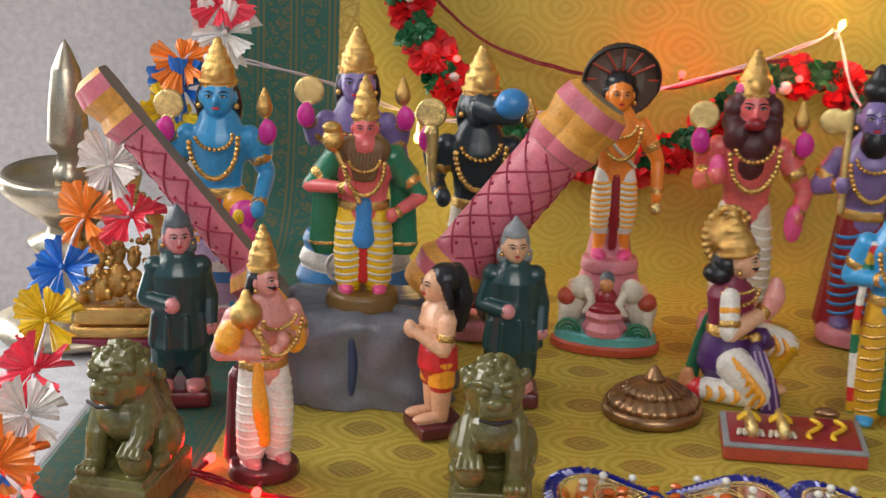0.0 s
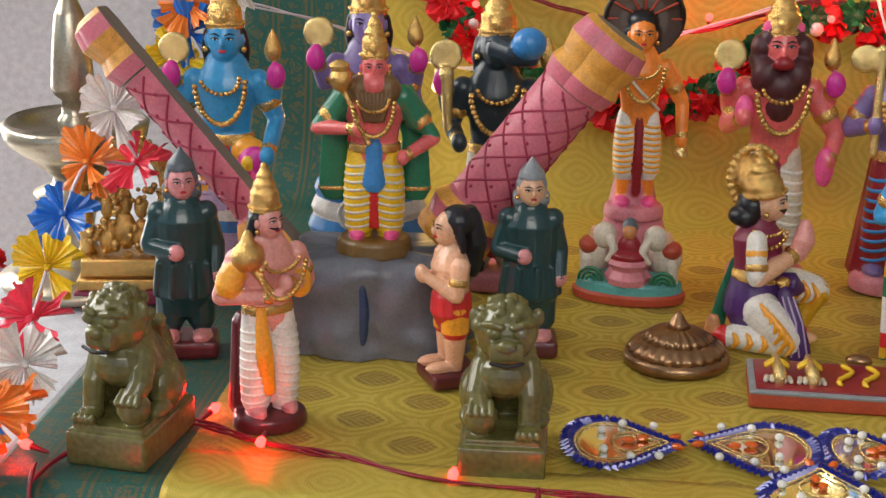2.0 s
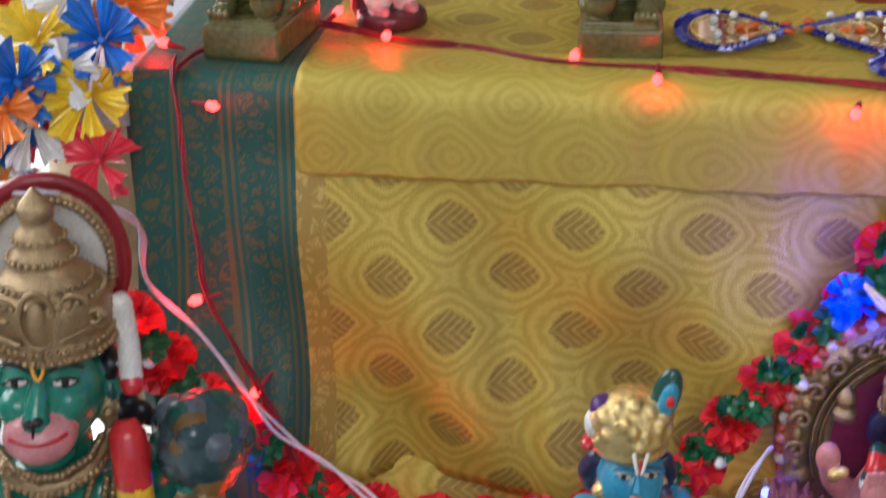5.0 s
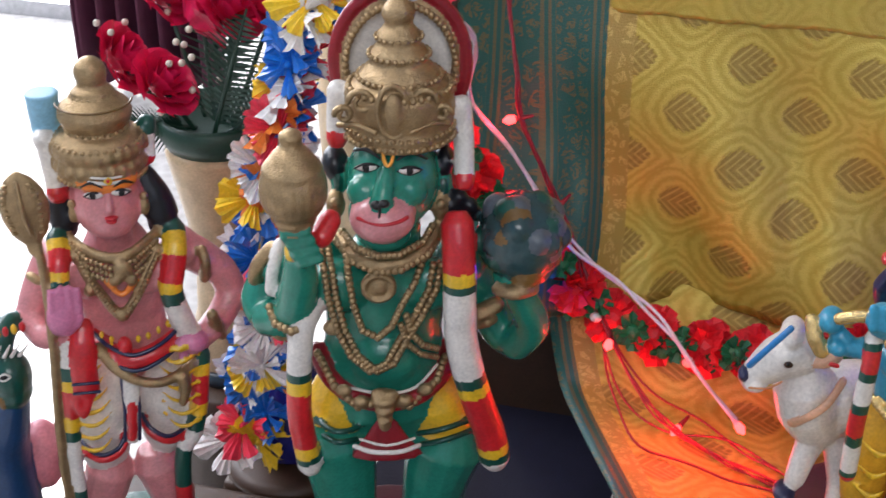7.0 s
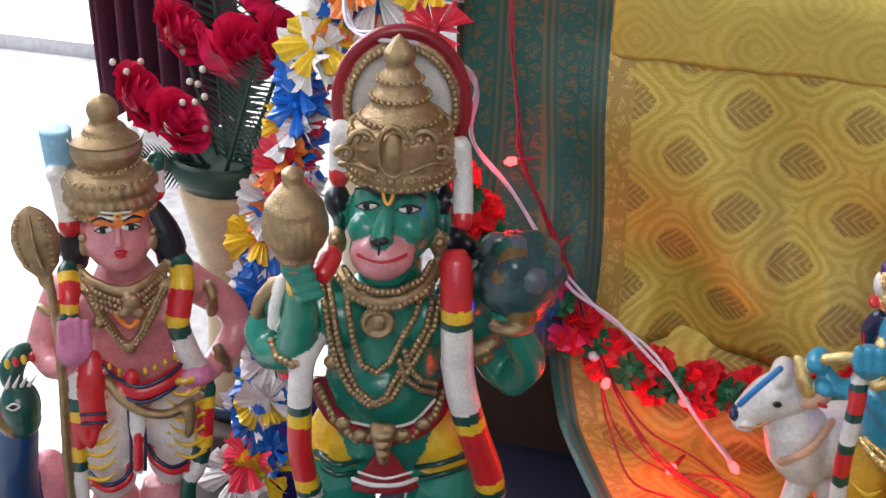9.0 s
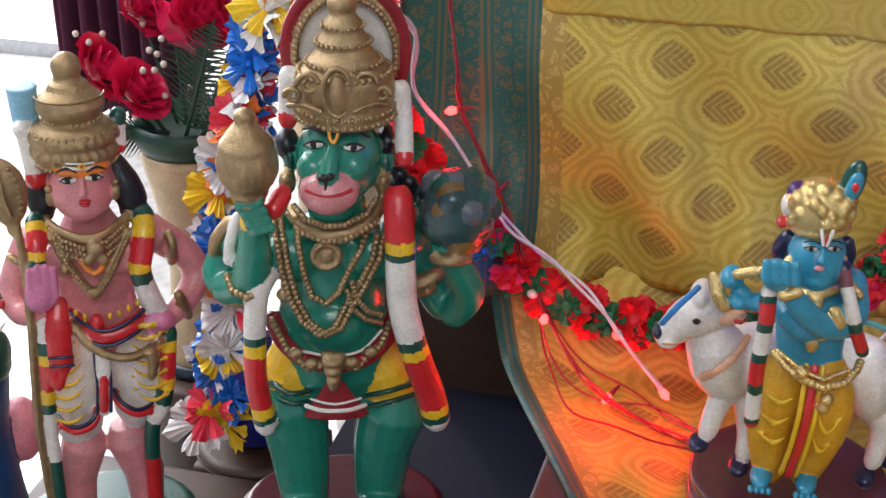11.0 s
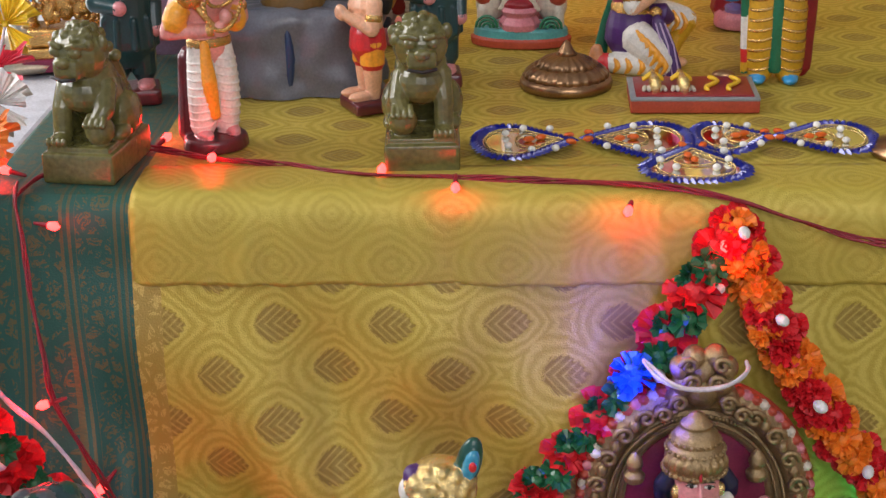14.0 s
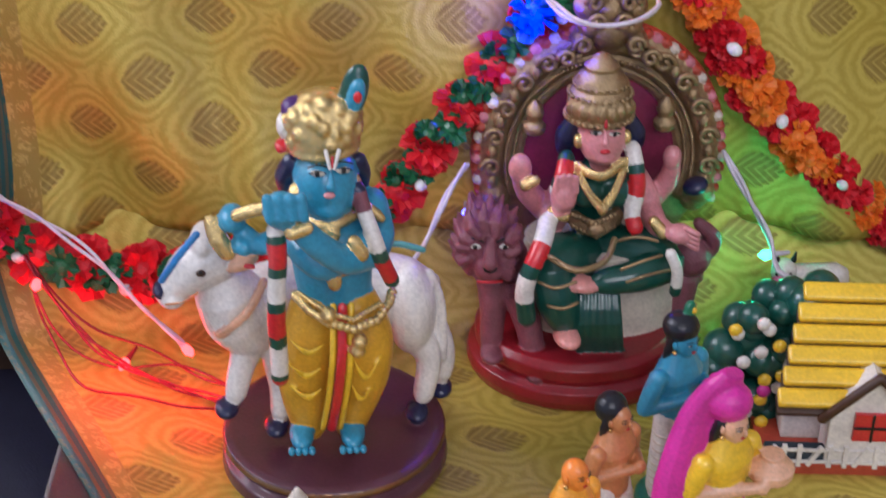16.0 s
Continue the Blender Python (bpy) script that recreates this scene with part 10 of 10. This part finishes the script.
S.place("toy_cow", pose(0.513, -0.088, LOW + 0.038), "small white toy cow with pink muzzle behind cottage", "toy")
Solid().box((0.518, -0.088, LOW + 0.019), (0.06, 0.03, 0.038), "dark_brown", 0.1).place("toy_stand", None, "small dark block under the toy cow", "block")

# ---- things in the room behind ----
vase = empty("flower_vase", pose(-0.33, 0.13, DECK), "cream and gold vase of red roses and fern leaves", "vase")
part("body", Solid().lathe([(0.036, 0), (0.040, 0.01), (0.038, 0.03), (0.030, 0.06), (0.028, 0.10), (0.032, 0.15), (0.040, 0.19), (0.045, 0.215), (0.044, 0.222), (0.040, 0.22)], "vase_cream", (0, 0, 0), 36), vase)
part("rim", Solid().lathe([(0.044, 0.222), (0.049, 0.232), (0.050, 0.246), (0.046, 0.249), (0.04, 0.24)], "leaf_dark", (0, 0, 0), 36), vase, "dark glossy rim")
part("foot_ring", Solid().lathe([(0.044, 0), (0.046, 0.005), (0.044, 0.012), (0.04, 0.013)], "slate_black", (0, 0, 0), 36), vase)
rnd = random.Random(6)
for i, (x, y, z) in enumerate(((-0.062, -0.03, 0.30), (-0.02, -0.045, 0.29), (0.025, -0.01, 0.345), (-0.005, 0.0, 0.33), (-0.04, 0.01, 0.345), (0.055, 0.0, 0.35), (0.02, 0.03, 0.37))):
    f = new("rose", ROSE[i % 2])
    f.parent = vase
    f.matrix_basis = Matrix.LocRotScale((x, y, z), Euler((rnd.uniform(0.5, 1.2), rnd.uniform(-0.5, 0.5), rnd.uniform(0, 3))), (0.86, 0.86, 0.86))
    part("stem", Solid().tube([(0, 0, 0.2), (x, y, z - 0.01)], 0.002, "leaf_dark", 6), vase)
for i in range(16):
    part("filler_bud", Solid().ell((rnd.uniform(-0.08, 0.05), rnd.uniform(-0.06, 0.0), rnd.uniform(0.25, 0.34)), 0.003, "off_white", n=8, k=5), vase)


def frond(parent, root, tip, width, n=22):
    S = Solid()
    root, tip = Vector(root), Vector(tip)
    d = (tip - root).normalized()
    side = d.cross(Vector((0, -1, 0))).normalized()
    S.tube([root, root.lerp(tip, 0.5), tip], [0.0022, 0.0018, 0.0008], "leaf_dark", 6)
    for i in range(n):
        t = 0.12 + 0.86 * i / n
        w = width * math.sin(math.pi * min(1, 0.15 + t * 0.85)) + 0.004
        p = root.lerp(tip, t)
        for s in (-1, 1):
            e = p + side * s * w + d * w * 0.6 + Vector((0, -0.004, -0.004))
            S.add([p - d * 0.0022, p + d * 0.0022, e], [(0, 1, 2)], "leaf_dark")
    part("fern_leaf", S, parent, smooth=False)


frond(vase, (0.01, -0.03, 0.24), (0.055, -0.05, 0.36), 0.03)
frond(vase, (0.02, -0.03, 0.24), (0.10, -0.04, 0.32), 0.03)
frond(vase, (0.0, 0.02, 0.24), (-0.03, 0.03, 0.50), 0.035, 30)
frond(vase, (0.0, 0.02, 0.24), (0.04, 0.02, 0.49), 0.03, 30)
frond(vase, (-0.01, -0.02, 0.24), (-0.09, -0.05, 0.25), 0.02)
S = Solid()
S.lathe([(0.02, 0), (0.034, 0.012), (0.040, 0.04), (0.030, 0.07), (0.016, 0.09), (0.018, 0.10)], "vase_blue", (0, 0, 0), 28)
S.place("blue_pot", pose(-0.235, 0.02, DECK), "glossy deep blue pot behind the statues", "pot")
Solid().lathe([(0.05, 0), (0.055, 0.004), (0.055, 0.012), (0.045, 0.014)], "dark_wood", (-0.235, 0.02, DECK - 0.0145), 28).place("pot_stand", None, "round dark stand under the blue pot", "stand")
Solid().box((-0.235, 0.03, DECK - 0.145), (0.10, 0.09, 0.255), "dark_wood", 0.05).place("pot_stool", None, "small dark stool behind the statues", "stool")

cur = Solid()
vs, fs = [], []
NX, NZ = 60, 14
for k in range(NZ + 1):
    for i in range(NX + 1):
        x = -1.06 + 0.25 * i / NX
        z = GROUND + 0.02 + 1.6 * k / NZ
        vs.append((x + 0.01 * math.sin(z * 3), 1.20 + 0.03 * math.sin(i * 0.75) + 0.008 * noise.noise((x * 20, 0, z * 3)), z))
for k in range(NZ):
    for i in range(NX):
        fs.append((k * (NX + 1) + i, k * (NX + 1) + i + 1, (k + 1) * (NX + 1) + i + 1, (k + 1) * (NX + 1) + i))
cur.add(vs, fs, "curtain")
cob = cur.place("curtain", None, "heavy maroon curtain hanging in folds to the floor", "curtain")
cob.modifiers.new("thickness", "SOLIDIFY").thickness = 0.004
Solid().tube([(-1.6, 1.20, GROUND + 1.63), (-0.6, 1.20, GROUND + 1.63)], 0.012, "aluminium", 12).place("curtain_rod", None, "metal rod that carries the maroon curtain", "rod")
bunch = empty("flower_bunch", pose(-0.405, 0.72, -0.15), "bunch of dark red cloth flowers beyond the side table", "flowers")
rnd = random.Random(12)
for i in range(26):
    f = new("flower", RED[i % 3])
    f.parent = bunch
    f.matrix_basis = Matrix.LocRotScale((rnd.uniform(-0.08, 0.05), rnd.uniform(-0.12, 0.1), rnd.uniform(-0.06, 0.06)), Euler((rnd.uniform(0, 3), rnd.uniform(0, 3), 0)), (0.9, 0.9, 0.9))
part("vase", Solid().lathe([(0.05, GROUND + 0.06), (0.06, -0.4), (0.05, -0.2), (0.07, -0.06), (0.06, -0.04)], "vase_cream", (0, 0, 0.0), 24, sz=0.8), bunch)

S = Solid()
S.lathe([(0.03, 0), (0.031, 0.004), (0.012, 0.010), (0.004, 0.016), (0.0035, 0.085), (0.010, 0.09), (0.022, 0.105), (0.024, 0.12), (0.018, 0.135), (0.008, 0.145), (0.01, 0.15), (0.002, 0.165)], "copper_brass", (0, 0, 0), 32)
S.place("brass_stand", pose(0.535, 0.08, 0), "slender brass stand with rounded top on the silk", "ornament")
